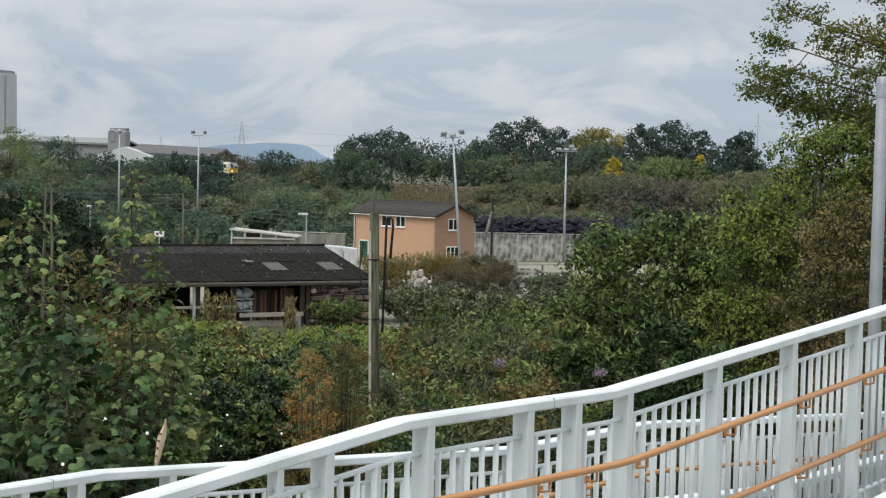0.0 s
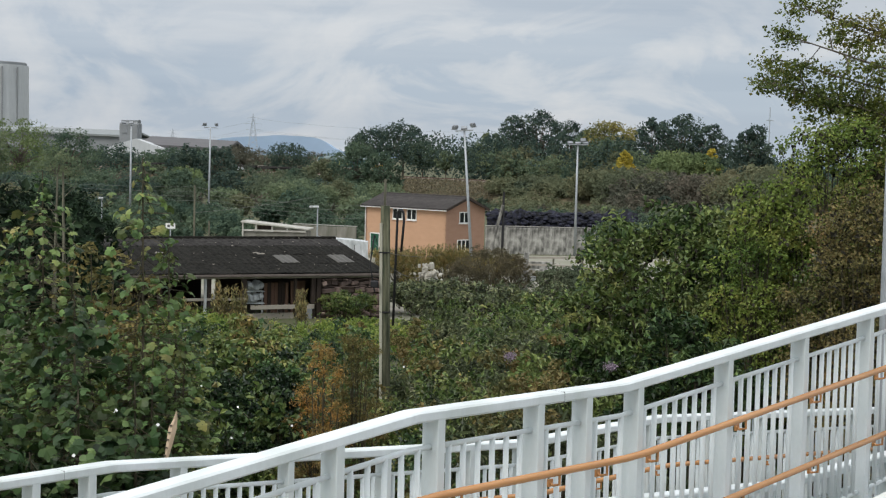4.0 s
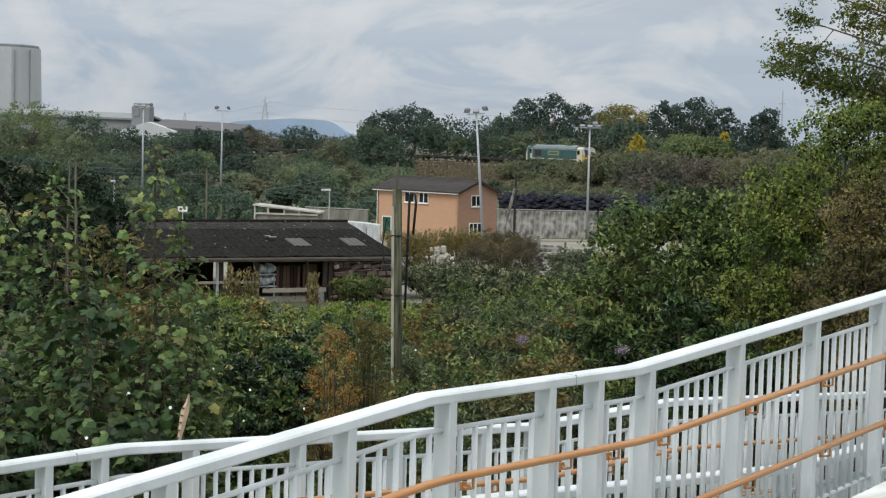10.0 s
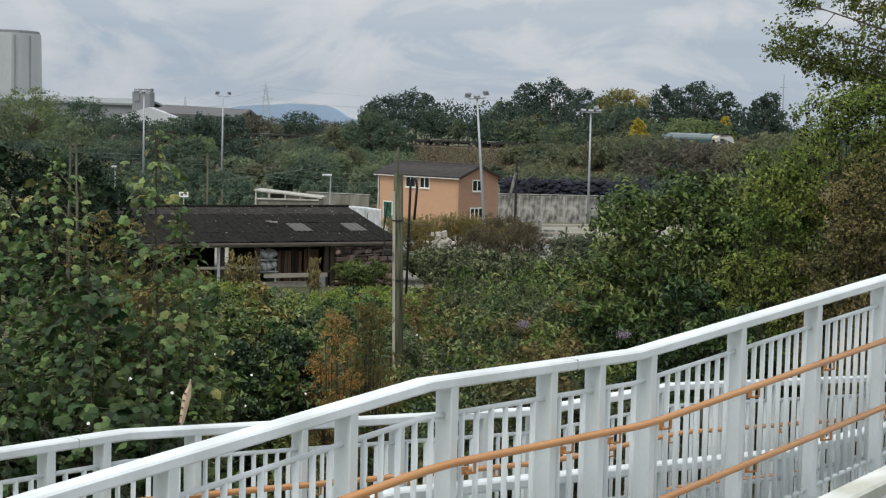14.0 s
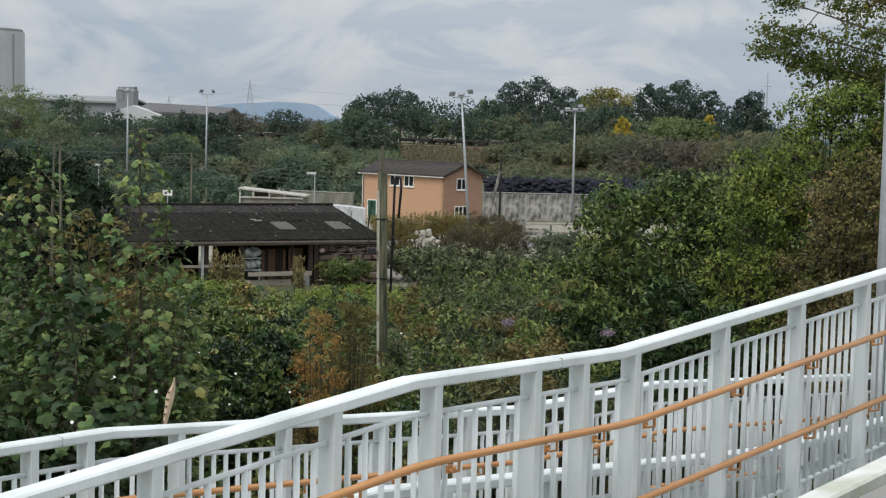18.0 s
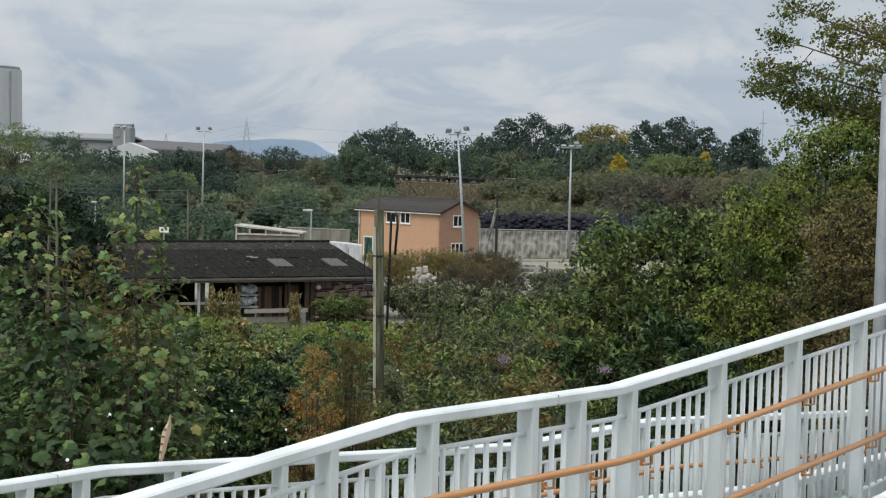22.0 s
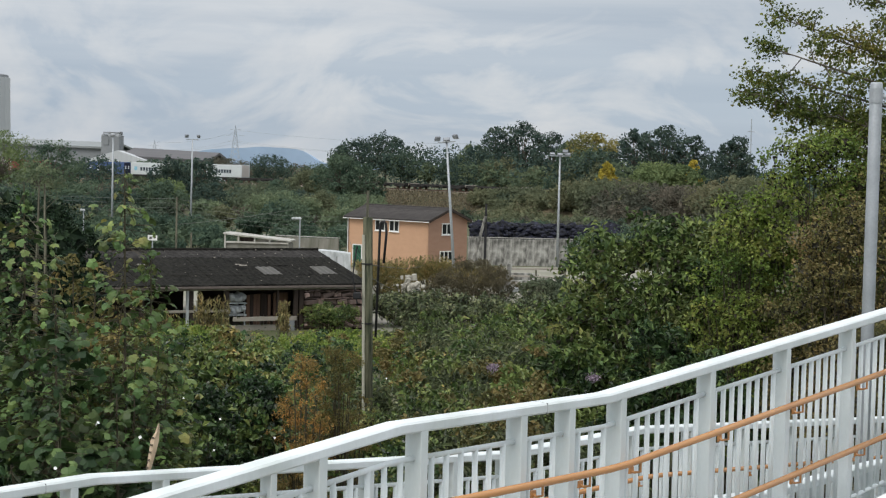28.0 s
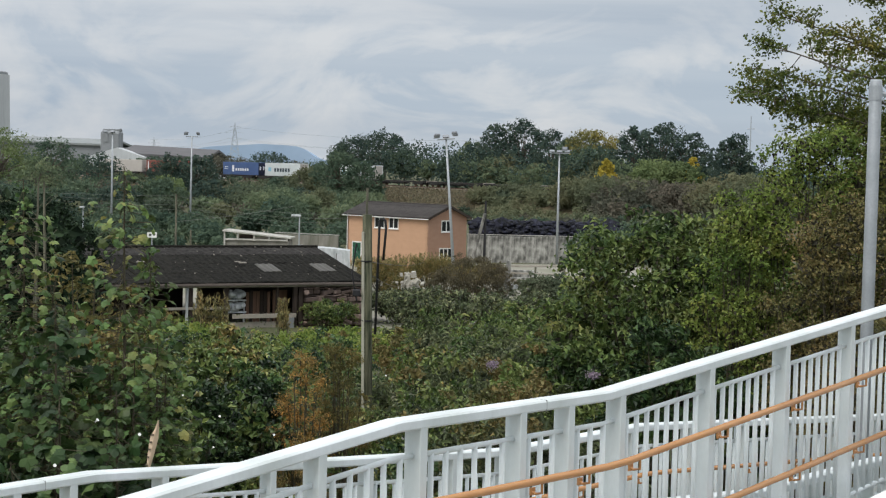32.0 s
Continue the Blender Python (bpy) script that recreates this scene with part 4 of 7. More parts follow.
def build_barn():
    ax = Vector((0.898, 0.440, 0))
    m = Matrix(((-0.898, -0.440, 0, -4.0), (-0.440, 0.898, 0, 95.9), (0, 0, 1, 0), (0, 0, 0, 1)))
    b = thing("barn", "open fronted old barn with dark mossy sheet roof", "barn", m)
    L, W, E, R = 15.5, 15.8, 2.72, 4.18
    half = W / 2
    slope = (R - E) / half

    def corr(x0, x1, y0, y1, lift):
        s = Solid()
        n = 6
        top, bot = [], []
        for i in range(n + 1):
            x = x0 + (x1 - x0) * i / n
            w = 0.035 * (1 if i % 2 else 0)
            for lst, dz in ((top, w + 0.02), (bot, w - 0.01)):
                lst.append((x, dz))
        rings = []
        for y in (y0, y1):
            z = E + slope * (y if y <= half else W - y)
            rings.append([(x, y, z + lift + dz + (0.012 if y == y0 else 0)) for x, dz in bot] + [(x, y, z + lift + dz + (0.012 if y == y0 else 0)) for x, dz in reversed(top)])
        s.loft(rings)
        return s

    cols, rows = 14, 4
    light_at = {(1, 1), (4, 1)}
    roof = part("roof", Solid().loft([[(x, -0.3, E - 0.12), (x, half, R - 0.05), (x, W + 0.3, E - 0.12), (x, W + 0.3, E - 0.17), (x, half, R - 0.11), (x, -0.3, E - 0.17)] for x in (-0.1, L + 0.2)]).mesh("roof", M_darkwood), b, "dark weathered roof of overlapping sheets")
    for i in range(cols):
        x0, x1 = -0.25 + (L + 0.5) * i / cols, -0.25 + (L + 0.5) * (i + 1) / cols + 0.03
        for j in range(rows):
            y0, y1 = -0.45 + (half + 0.45) * j / rows, -0.45 + (half + 0.45) * (j + 1) / rows + 0.12
            if (i, j) in light_at:
                s = corr(x0 + 0.05, x1 - 0.05, y0 + 0.05, y1 - 0.35, 0.05)
                part("rooflight", s.mesh("rooflight", M_rooflight), roof, "dirty translucent rooflight sheet")
            part("roof_sheet", corr(x0, x1, y0, y1, 0.0 + 0.012 * (i % 2) + rng.normal(0, 0.008)).mesh("roof_sheet", M_sheet if j < 3 else M_topsheet), roof)
        part("roof_sheet", corr(x0, x1, half, W + 0.3, 0.0).mesh("roof_sheet", M_sheet), roof)
    part("ridge", Solid().tube([(-0.3, half, R + 0.02), (L + 0.3, half, R + 0.02)], 0.11, 8).mesh("ridge", M_sheet), roof)
    s = Solid()
    s.box(6.1, 6.5, 3.0, 3.25, E + 0.80, E + 0.86).box(6.4, 6.7, 3.2, 3.4, E + 0.86, E + 0.9).box(12.1, 12.5, 3.2, 3.5, E + 0.86, E + 0.91)
    # small pale flakes added as lichen spots on the roof slope
    for i in range(60):
        x, y, q = L * rng.random(), half * rng.random() ** 0.8, 0.02 + 0.05 * rng.random() ** 2
        s.box(x, x + q * 1.6, y, y + q, E + slope * y + 0.05, E + slope * (y + q) + 0.075)
    tagged(part("loose_fragments", s.mesh("loose_fragments", M_paleboard), roof), kind="stuff")
    part("eaves_beam", Solid().box(-0.2, L, -0.12, 0.10, E - 0.36, E - 0.16, c=0.02).mesh("eaves_beam", M_paleboard), b, "greyish timber beam under the eaves")
    part("fascia", Solid().box(-0.25, L + 0.2, -0.50, -0.44, E - 0.24, E - 0.10, c=0.02).mesh("fascia", M_fascia), b, "grey timber fascia and gutter")
    for x, w in ((3.88, 0.13), (4.22, 0.12), (5.30, 0.06), (8.35, 0.14), (10.40, 0.12), (13.2, 0.12)):
        part("post", Solid().box(x - w, x + w, -0.1, 0.14, -0.4, E - 0.36, c=0.015).mesh("post", M_darkwood), b)
    part("post", Solid().box(10.58, 10.72, -0.2, -0.05, -0.4, E - 0.36, c=0.015).mesh("post", M_whitecab), b, "pale painted post")
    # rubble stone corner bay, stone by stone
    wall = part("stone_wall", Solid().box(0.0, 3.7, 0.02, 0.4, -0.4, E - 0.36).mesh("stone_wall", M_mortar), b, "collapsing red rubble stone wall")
    z = 0.1
    while z < E - 0.45:
        hgt = 0.12 + 0.22 * rng.random()
        x = 0.02
        while x < 3.65:
            w = 0.16 + 0.75 * rng.random() ** 1.5
            if x + w > 3.7:
                w = 3.7 - x
            if w > 0.08:
                hz = min(hgt * (0.8 + 0.4 * rng.random()), E - 0.4 - z)
                part("stone", Solid().box(-w / 2 + 0.012, w / 2 - 0.012, -0.04 - 0.30 * rng.random() ** 1.5, 0.1, -hz / 2 + 0.03 * rng.random(), hz / 2 - 0.05 * rng.random(), c=0.035).mesh("stone", M_stone), wall, at=pose(x + w / 2, 0, z + hz / 2, 0, rng.normal(0, 9), rng.normal(0, 8)))
            x += w
        z += hgt
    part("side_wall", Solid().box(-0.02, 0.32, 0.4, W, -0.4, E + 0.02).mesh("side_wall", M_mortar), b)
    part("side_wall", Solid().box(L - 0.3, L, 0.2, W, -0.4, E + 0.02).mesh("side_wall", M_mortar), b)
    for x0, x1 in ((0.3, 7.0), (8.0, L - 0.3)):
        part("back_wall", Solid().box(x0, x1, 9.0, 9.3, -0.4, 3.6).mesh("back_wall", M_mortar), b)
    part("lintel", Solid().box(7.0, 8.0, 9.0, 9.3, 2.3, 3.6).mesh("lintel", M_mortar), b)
    for x in np.arange(5.38, 6.85, 0.21):
        part("board", Solid().box(x, x + 0.15 + 0.04 * rng.random(), 0.9 + 0.03 * rng.random(), 0.96, 0.3, 2.0 + 0.15 * rng.random()).mesh("board", M_darkwood if rng.random() < 0.3 else M_plank), b)
    part("panel", Solid().box(4.35, 5.24, 0.86, 0.95, 0.2, 2.12, c=0.01).mesh("panel", M_plank), b, "brown boarded panel")
    part("prop_sheet", Solid().box(4.36, 4.75, -0.30, -0.24, -0.2, 0.62, c=0.01).mesh("prop_sheet", M_cladroof), b, "grey sheet leaning on the rail")
    part("rail_board", Solid().box(4.2, 8.0, -0.22, -0.10, 0.62, 0.86, c=0.01).mesh("rail_board", M_paleboard), b, "pale grey timber rail")
    part("low_wall", Solid().box(4.3, 8.4, 0.0, 0.2, -0.4, 0.38).mesh("low_wall", M_paleboard), b)
    part("rail_board", Solid().box(8.2, 13.0, -0.16, -0.08, 1.15, 1.30, c=0.01).mesh("rail_board", M_paleboard), b)
    return m


barn_m = build_barn()
for low_z, count_of, name_of in ((0.95, 16, "sack_pile"), (1.62, 18, "sheeted_bales")):
    s = Solid()
    for i in range(count_of):
        r = 0.13 + 0.13 * rng.random()
        c = Vector((7.15 + rng.random() * 0.85, 0.40 + 0.45 * rng.random(), low_z + 0.14 + rng.random() * 0.26))
        s.loft([[(c.x + r * q * math.cos(t), c.y + r * q * math.sin(t), c.z + r * hh) for t in np.linspace(0, 2 * math.pi, 7)[:-1]] for hh, q in ((-0.9, 0.4), (-0.3, 1.0), (0.4, 0.9), (0.9, 0.3))])
    s.box(7.0, 8.12, 0.35, 1.1, low_z - 0.06, low_z)
    for x in (7.05, 8.05):
        s.box(x - 0.04, x + 0.04, 0.6, 0.68, -0.2 if low_z < 1.2 else low_z - 0.65, low_z - 0.06)
    tagged(solid_thing(name_of, s, (M_whitecab,), "white sacks on a rack in the barn" if low_z < 1.2 else "white sheeted bales above the sacks", "sacks", barn_m), kind="stuff")

# ---------- sheds and cabins in the yard ----------


def build_lean_to():
    b = thing("lean_to_shed", "low white framed shed with sloping roof and grey boarding", "shed", pose(-17.2, 136, 0, 0, 0, -4))
    part("boarding", Solid().box(0, 5.3, 0.05, 2.6, -0.2, 2.95).mesh("boarding", M_oldconc), b)
    part("roof", Solid().loft([[(0 - 0.1, y, 3.62), (5.5, y, 3.12), (5.5, y, 3.22), (-0.1, y, 3.74)] for y in (-0.2, 2.8)]).mesh("roof", M_shedwhite), b, "thin white edged roof")
    for x in (0.0, 1.1, 2.45, 3.7, 5.2):
        h = 3.64 - 0.09 * x
        part("post", Solid().box(x, x + 0.12, -0.12, 0.02, -0.2 if x == 0 else 2.9, h).mesh("post", M_shedwhite), b)
    part("rail", Solid().box(0, 5.3, -0.1, 0.03, 2.92, 3.05).mesh("rail", M_shedwhite), b)
    for x0, x1 in ((1.22, 2.4), (2.6, 3.65), (3.85, 5.1)):
        part("opening_panel", Solid().box(x0, x1, 0.2, 0.3, 3.05, 3.5 - 0.09 * x0).mesh("opening_panel", M_darkwood if x0 < 2 else M_paleboard), b)


build_lean_to()
s = Solid()
s.loft([[(0, y, -0.2), (4.4, y, -0.2), (4.4, y, 2.02), (3.0, y, 2.18), (0.1, y, 2.34)] for y in (0, 2.4)])
cabin = solid_thing("storage_cabin", s, (M_whitecab,), "white panel storage cabin with a grey door", "cabin", pose(-11.4, 139.6, 0, 0, 0, 2))
part("door", Solid().box(3.3, 3.75, -0.05, 0.0, 0.1, 1.75).mesh("door", M_clad), cabin, "grey door")
part("door_edge", Solid().box(3.24, 3.30, -0.06, 0.0, 0.1, 1.8).mesh("door_edge", M_joint), cabin)


def notice(x, y, z):
    b = thing("notice_board", "small white notice board with unreadable dark marks", "sign", pose(x, y, 0, 0, 0, 6))
    part("board", Solid().box(-0.46, 0.46, -0.02, 0.02, z - 0.26, z + 0.26).mesh("board", M_upvc), b)
    for x0, x1, z0, z1 in ((-0.30, -0.05, -0.12, 0.12), (0.1, 0.32, -0.05, 0.14)):
        part("mark", Solid().box(x0, x1, -0.03, -0.021, z + z0, z + z1).mesh("mark", M_joint), b)
    part("leg", Solid().box(-0.05, 0.05, 0.021, 0.09, -0.3, z + 0.2).mesh("leg", M_galv), b)


notice(-27.2, 160, 2.05)

# ---------- floodlight masts ----------


def flood_mast(x, y, h, lean, heads, turn):
    b = thing("floodlight_mast", "tall grey steel floodlight mast with angled lamps" if abs(lean) < 2 else "leaning grey steel floodlight mast with angled lamps", "floodlight", pose(x, y, 0, 0, lean, 0), "floodlight masts")
    part("pole", Solid().tube([(0, 0, -0.5), (0, 0, h * 0.5), (0, 0, h)], [0.15, 0.115, 0.08], 10).mesh("pole", M_galv, smooth=True), b)
    part("crossarm", Solid().box(-0.75, 0.75, -0.05, 0.05, h - 0.10, h, c=0.01).mesh("crossarm", M_galv), b)
    for i, (dx, dz, tilt, yaw) in enumerate(heads):
        m = pose(dx, -0.05, h + dz, tilt, 0, yaw + turn)
        hd = part("floodlight", Solid().box(-0.27, 0.27, -0.11, 0.11, -0.17, 0.17, c=0.04).mesh("floodlight", M_lampgrey), b, "grey floodlight head", m)
        part("lens", Solid().box(-0.23, 0.23, -0.125, -0.111, -0.13, 0.13).mesh("lens", M_glass), hd)
        part("stirrup", Solid().box(-0.31, 0.31, -0.03, 0.03, -0.24, -0.19).mesh("stirrup", M_galv), hd)
    return b


flood_mast(-37.95, 195, 12.3, 0.0, ((-0.85, 0.18, -30, 20), (0.0, 0.15, -35, 0), (0.95, 0.35, 20, -60)), 0)
flood_mast(-30.15, 205, 12.3, 0.3, ((-0.7, 0.35, 25, 50), (0.75, 0.35, 25, -55)), 0)
flood_mast(1.85, 140, 11.75, -4.6, ((-0.75, 0.28, 30, 40), (0.0, 0.15, -40, 0), (0.75, 0.38, 30, -50)), 0)
flood_mast(12.2, 162.2, 10.95, 0.0, ((-0.75, 0.10, -50, 15), (0.0, 0.06, -55, 0), (0.75, 0.10, -50, -15), (0.5, 0.42, -10, 0)), 0)


def street_lamp(x, y, h, reach):
    b = thing("street_lamp", "slim grey street lamp with flat white lantern", "street lamp", pose(x, y, 0), "street lamps")
    part("column", Solid().tube([(0, 0, -0.4), (0, 0, h)], [0.09, 0.06], 8).mesh("column", M_galv), b)
    part("lantern", Solid().box(-reach, 0.12, -0.15, 0.15, h - 0.02, h + 0.18, c=0.05).mesh("lantern", M_whitecab), b)


street_lamp(-12.15, 150, 4.5, 0.75)
street_lamp(-36.0, 170, 4.2, 0.35)

# ---------- timber poles, pipe, wires ----------
wp = thing("telegraph_pole", "thick weathered timber telegraph pole with pale capping strip", "telegraph pole", pose(-1.50, 36.0, 0))
part("pole", Solid().tube([(0.20, 0, 1.5), (0.115, 0, 5.0), (0.06, 0, 8.38)], [0.132, 0.120, 0.104], 12).mesh("pole", M_pole, smooth=True), wp)
part("capping", Solid().loft([[(x - 0.105 + dx, -0.07 + dy, z) for dx, dy in ((0, 0), (0.06, -0.05), (0.075, 0.0), (0.04, 0.06))] for x, z in ((0.19, 1.5), (0.105, 5.0), (0.05, 8.0))]).mesh("capping", M_casing), wp, "pale metal cable capping")
for z in (6.05, 7.35):
    part("band", Solid().tube([(0.235 - 0.024 * z, 0, z), (0.235 - 0.024 * z, 0, z + 0.03)], 0.128, 12).mesh("band", M_black), wp, "dark steel band")
part("insulator", Solid().box(-0.22, -0.05, -0.2, -0.1, 6.6, 6.75, c=0.02).mesh("insulator", M_black), wp)
s = Solid()
s.tube([(-0.13, -0.10, 6.5), (-0.24, -0.12, 7.1), (-0.16, -0.12, 7.75), (-0.10, -0.1, 7.6)], 0.018, 6)
part("cable_loop", s.mesh("cable_loop", M_black), wp)

s = Solid().tube([(0, 0, 0.0), (0, 0, 8.6)], [0.07, 0.05], 8)
solid_thing("thin_pole", s, (M_timber,), "thin grey timber pole standing behind the thick one", "pole", pose(-2.42, 60, 0))
s = Solid().tube([(-0.12, 0, 0.3), (0.0, 0, 6.75), (0.05, 0, 6.95), (0.17, 0, 7.0), (0.26, 0, 6.9), (0.30, 0, 6.5), (0.20, 0, 5.1)], 0.062, 8)
solid_thing("vent_pipe", s, (M_black,), "black pipe bent over at its top", "pipe", pose(-2.44, 75, 0), smooth=True)
vp = thing("braced_pole", "dark timber pole with a pale slanting brace", "pole", pose(5.0, 160, 0))
part("pole", Solid().tube([(0, 0, -0.3), (0.03, 0, 6.1)], [0.14, 0.11], 8).mesh("pole", M_black), vp)
part("brace", Solid().tube([(-1.3, -0.2, -0.3), (-0.02, -0.1, 4.9)], [0.17, 0.15], 8).mesh("brace", M_conc), vp)
for x, y, h in ((-24.9, 160, 6.05), (-23.6, 161, 2.6)):
    solid_thing("timber_post", Solid().tube([(0, 0, -0.3), (0, 0, h)], [0.11, 0.09], 8), (M_timber,), "plain grey timber post at the yard's edge", "post", pose(x, y, 0))
for x, y, h in ((5.0, 110, 3.2),):
    gp = thing("pale_post", "pale concrete post beside a low slab", "post", pose(x, y, 0))
    part("shaft", Solid().loft([[(a + dx, b, z) for a, b in ((-0.16, -0.1), (0.16, -0.1), (0.16, 0.1), (-0.16, 0.1))] for dx, z in ((0, 0), (0, 2.1), (0.12, 3.2))]).mesh("shaft", M_conc), gp)
    part("slab", Solid().box(-0.1, 0.75, -0.3, 0.3, 1.35, 1.62, c=0.03).mesh("slab", M_whitecab), gp)
s = Solid().box(0, 4.6, 0, 0.2, 0, 0.9, c=0.03).box(0.2, 3.8, 6, 6.2, 0, 1.1, c=0.03)
solid_thing("low_kerb_wall", s, (M_conc,), "low pale concrete kerb walls in the yard", "wall", pose(4.6, 128, 0))


def wire(a, b, sag, r, material, name="overhead_cable"):
    a, b = Vector(a), Vector(b)
    pts = [a.lerp(b, i / 10) - Vector((0, 0, sag * 4 * (i / 10) * (1 - i / 10))) for i in range(11)]
    solid_thing(name, Solid().tube(pts, r, 4), (material,), "thin sagging overhead cable", "cable")


wire((-1.5, 36, 7.4), (-8.3, 158, 3.4), 0.4, 0.008, M_wire)
wire((-1.4, 36, 7.35), (-0.5, 147, 1.0), 0.25, 0.007, M_wire)
wire((-1.4, 36, 7.1), (-1.7, 100, 2.2), 0.2, 0.009, M_wire)
for i in range(4):
    wire((-24.9, 160, 5.9 - 0.45 * i), (-60, 185 + 6 * i, 6.5 - 0.5 * i), 0.5, 0.011, M_palewire)
    wire((-24.9, 160, 5.9 - 0.45 * i), (-8.0, 159 + 2 * i, 4.6 - 0.5 * i), 0.6, 0.011, M_palewire)
wire((-24.9, 160, 3.4), (-14, 165, 5.0), 0.15, 0.018, M_palewire)

# ---------- distance: works, pylons, hill ----------


def build_silo():
    b = thing("silo_tower", "tall pale grey concrete silo tower", "tower", pose(-197, 700, 0))
    part("shaft", Solid().loft([[(r * math.cos(t), r * math.sin(t), z) for t in np.linspace(0, 2 * math.pi, 25)[:-1]] for z, r in ((0, 17.0), (20, 17.0), (43, 16.6))]).mesh("shaft", M_clad, smooth=False), b)
    for a in (195, 230, 255, 280, 305, 330):
        t = radians(a)
        part("rib", Solid().box(17 * math.cos(t) - 0.25, 17 * math.cos(t) + 0.25, 17 * math.sin(t) - 0.4, 17 * math.sin(t) + 0.2, 0, 42).mesh("rib", M_cladroof), b)
    part("cap", Solid().loft([[(r * math.cos(t), r * math.sin(t), z) for t in np.linspace(0, 2 * math.pi, 25)[:-1]] for z, r in ((42.6, 15.9), (44.0, 15.9), (44.3, 15.4))]).mesh("cap", M_cladroof), b)
    part("walkway", Solid().box(-18.2, -8, -17.6, -15, 18.5, 19.4).mesh("walkway", M_cladroof), b)


build_silo()


def works(name, label, x0, x1, y, z0, z1a, z1b, roof, wall, deep=60, ridge=0.0):
    b = thing(name, label, "factory", pose(0, y, 0))
    part("wall", Solid().loft([[(x0, d, 0), (x1, d, 0), (x1, d, z1b), (x0, d, z1a)] for d in (0, deep)]).mesh("wall", wall), b)
    s = Solid()
    s.loft([[(x0 - 0.8, -1, z1a), (x1 + 0.8, -1, z1b), (x1 + 0.8, -1, z1b + 0.7), (x0 - 0.8, -1, z1a + 0.7)], [(x0 - 0.8, deep / 2, z1a + ridge), (x1 + 0.8, deep / 2, z1b + ridge), (x1 + 0.8, deep / 2, z1b + ridge + 0.7), (x0 - 0.8, deep / 2, z1a + ridge + 0.7)], [(x0 - 0.8, deep, z1a), (x1 + 0.8, deep, z1b), (x1 + 0.8, deep, z1b + 0.7), (x0 - 0.8, deep, z1a + 0.7)]])
    part("roof", s.mesh("roof", roof), b)
    return b


wk = works("works_hall", "long grey clad factory hall with shallow roof", -170, -121, 600, 0, 14.2, 13.4, M_hallroof, M_cladroof, ridge=2.0)
for x, w, z0, z1 in ((-136, 3, 11.2, 13.4), (-141, 3, 12.4, 13.2)):
    part("hatch", Solid().box(x, x + w, -0.6, 0, z0, z1).mesh("hatch", M_joint), wk)
s = Solid().box(-105, -98.9, 0, 6, 0, 17.6, c=0.5).box(-104.4, -99.5, 0.5, 5.5, 17.6, 18.2)
bt = solid_thing("plant_tower", s, (M_cladroof,), "boxy pale grey plant tower beside the halls", "tower", pose(0, 520, 0))
part("louvre", Solid().box(-104.2, -102.6, -0.2, 0.0, 14.2, 16.8).mesh("louvre", M_cladroof), bt)
works("works_hall", "pale factory hall with dark grey sheet roof", -91, -66.5, 480, 0, 10.2, 9.3, M_darkroof, M_clad, deep=50, ridge=2.4)
s = Solid().loft([[(-99.5, y, 0), (-83, y, 0), (-83, y, 9.6), (-91, y, 12.2), (-99.5, y, 9.4)] for y in (0, 8)])
solid_thing("works_gable", s, (M_clad,), "white clad gabled factory bay", "factory", pose(0, 474, 0))


def pylon(x, y, h, w):
    b = thing("pylon", "grey lattice electricity pylon on the horizon", "pylon", pose(x, y, 0), "pylons")
    s = Solid()
    r = w * 0.016
    for sx, sy in ((-1, -1), (1, -1), (1, 1), (-1, 1)):
        s.tube([(sx * w / 2, sy * w / 2, 0), (sx * w * 0.2, sy * w * 0.2, h * 0.62), (0, 0, h)], r, 4)
    for i in range(9):
        z0, z1 = h * i / 9, h * (i + 1) / 9
        a = lambda z: w / 2 - (w * 0.3) * min(1, z / (h * 0.62)) if z < h * 0.62 else w * 0.2 * (1 - (z - h * 0.62) / (h * 0.38))
        for sy in (-1, 1):
            s.tube([(-a(z0), sy * a(z0), z0), (a(z1), sy * a(z1), z1)], r * 0.6, 4)
            s.tube([(a(z0), sy * a(z0), z0), (-a(z1), sy * a(z1), z1)], r * 0.6, 4)
    part("lattice", s.mesh("lattice", M_pylon), b)
    for z, q in ((h * 0.66, 0.6), (h * 0.78, 0.75), (h * 0.90, 0.5)):
        part("arm", Solid().tube([(-w * q, 0, z), (0, 0, z + h * 0.02), (w * q, 0, z)], r * 0.8, 4).mesh("arm", M_pylon), b)


pylon(-181.5, 1500, 43.5, 11.0)
pylon(-424, 2500, 41.0, 12)
for z, q in ((28.5, -6), (28.5, 6), (38.5, 5)):
    wire((-181.5 + q, 1500, z), (-424 + q, 2500, z), 5, 0.10, M_pylon)
    wire((-181.5 + q, 1500, z), (150 + q, 1150, z - 4), 8, 0.10, M_pylon)
s = Solid().tube([(0, 0, 0), (0, 0, 40)], [0.5, 0.25], 6).tube([(-2, 0, 33), (2, 0, 33)], 0.2, 4)
solid_thing("radio_mast", s, (M_pylon,), "slender far radio mast beyond the trees", "mast", pose(171.3, 900, 0))

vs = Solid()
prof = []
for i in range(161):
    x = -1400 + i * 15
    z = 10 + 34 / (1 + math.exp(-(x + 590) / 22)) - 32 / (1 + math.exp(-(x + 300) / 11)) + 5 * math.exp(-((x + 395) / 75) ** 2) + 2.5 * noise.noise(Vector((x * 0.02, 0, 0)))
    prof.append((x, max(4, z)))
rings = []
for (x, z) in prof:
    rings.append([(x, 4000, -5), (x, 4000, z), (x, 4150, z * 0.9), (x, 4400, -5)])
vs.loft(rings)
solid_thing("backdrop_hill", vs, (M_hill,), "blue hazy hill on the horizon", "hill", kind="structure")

# ---------- railway ----------


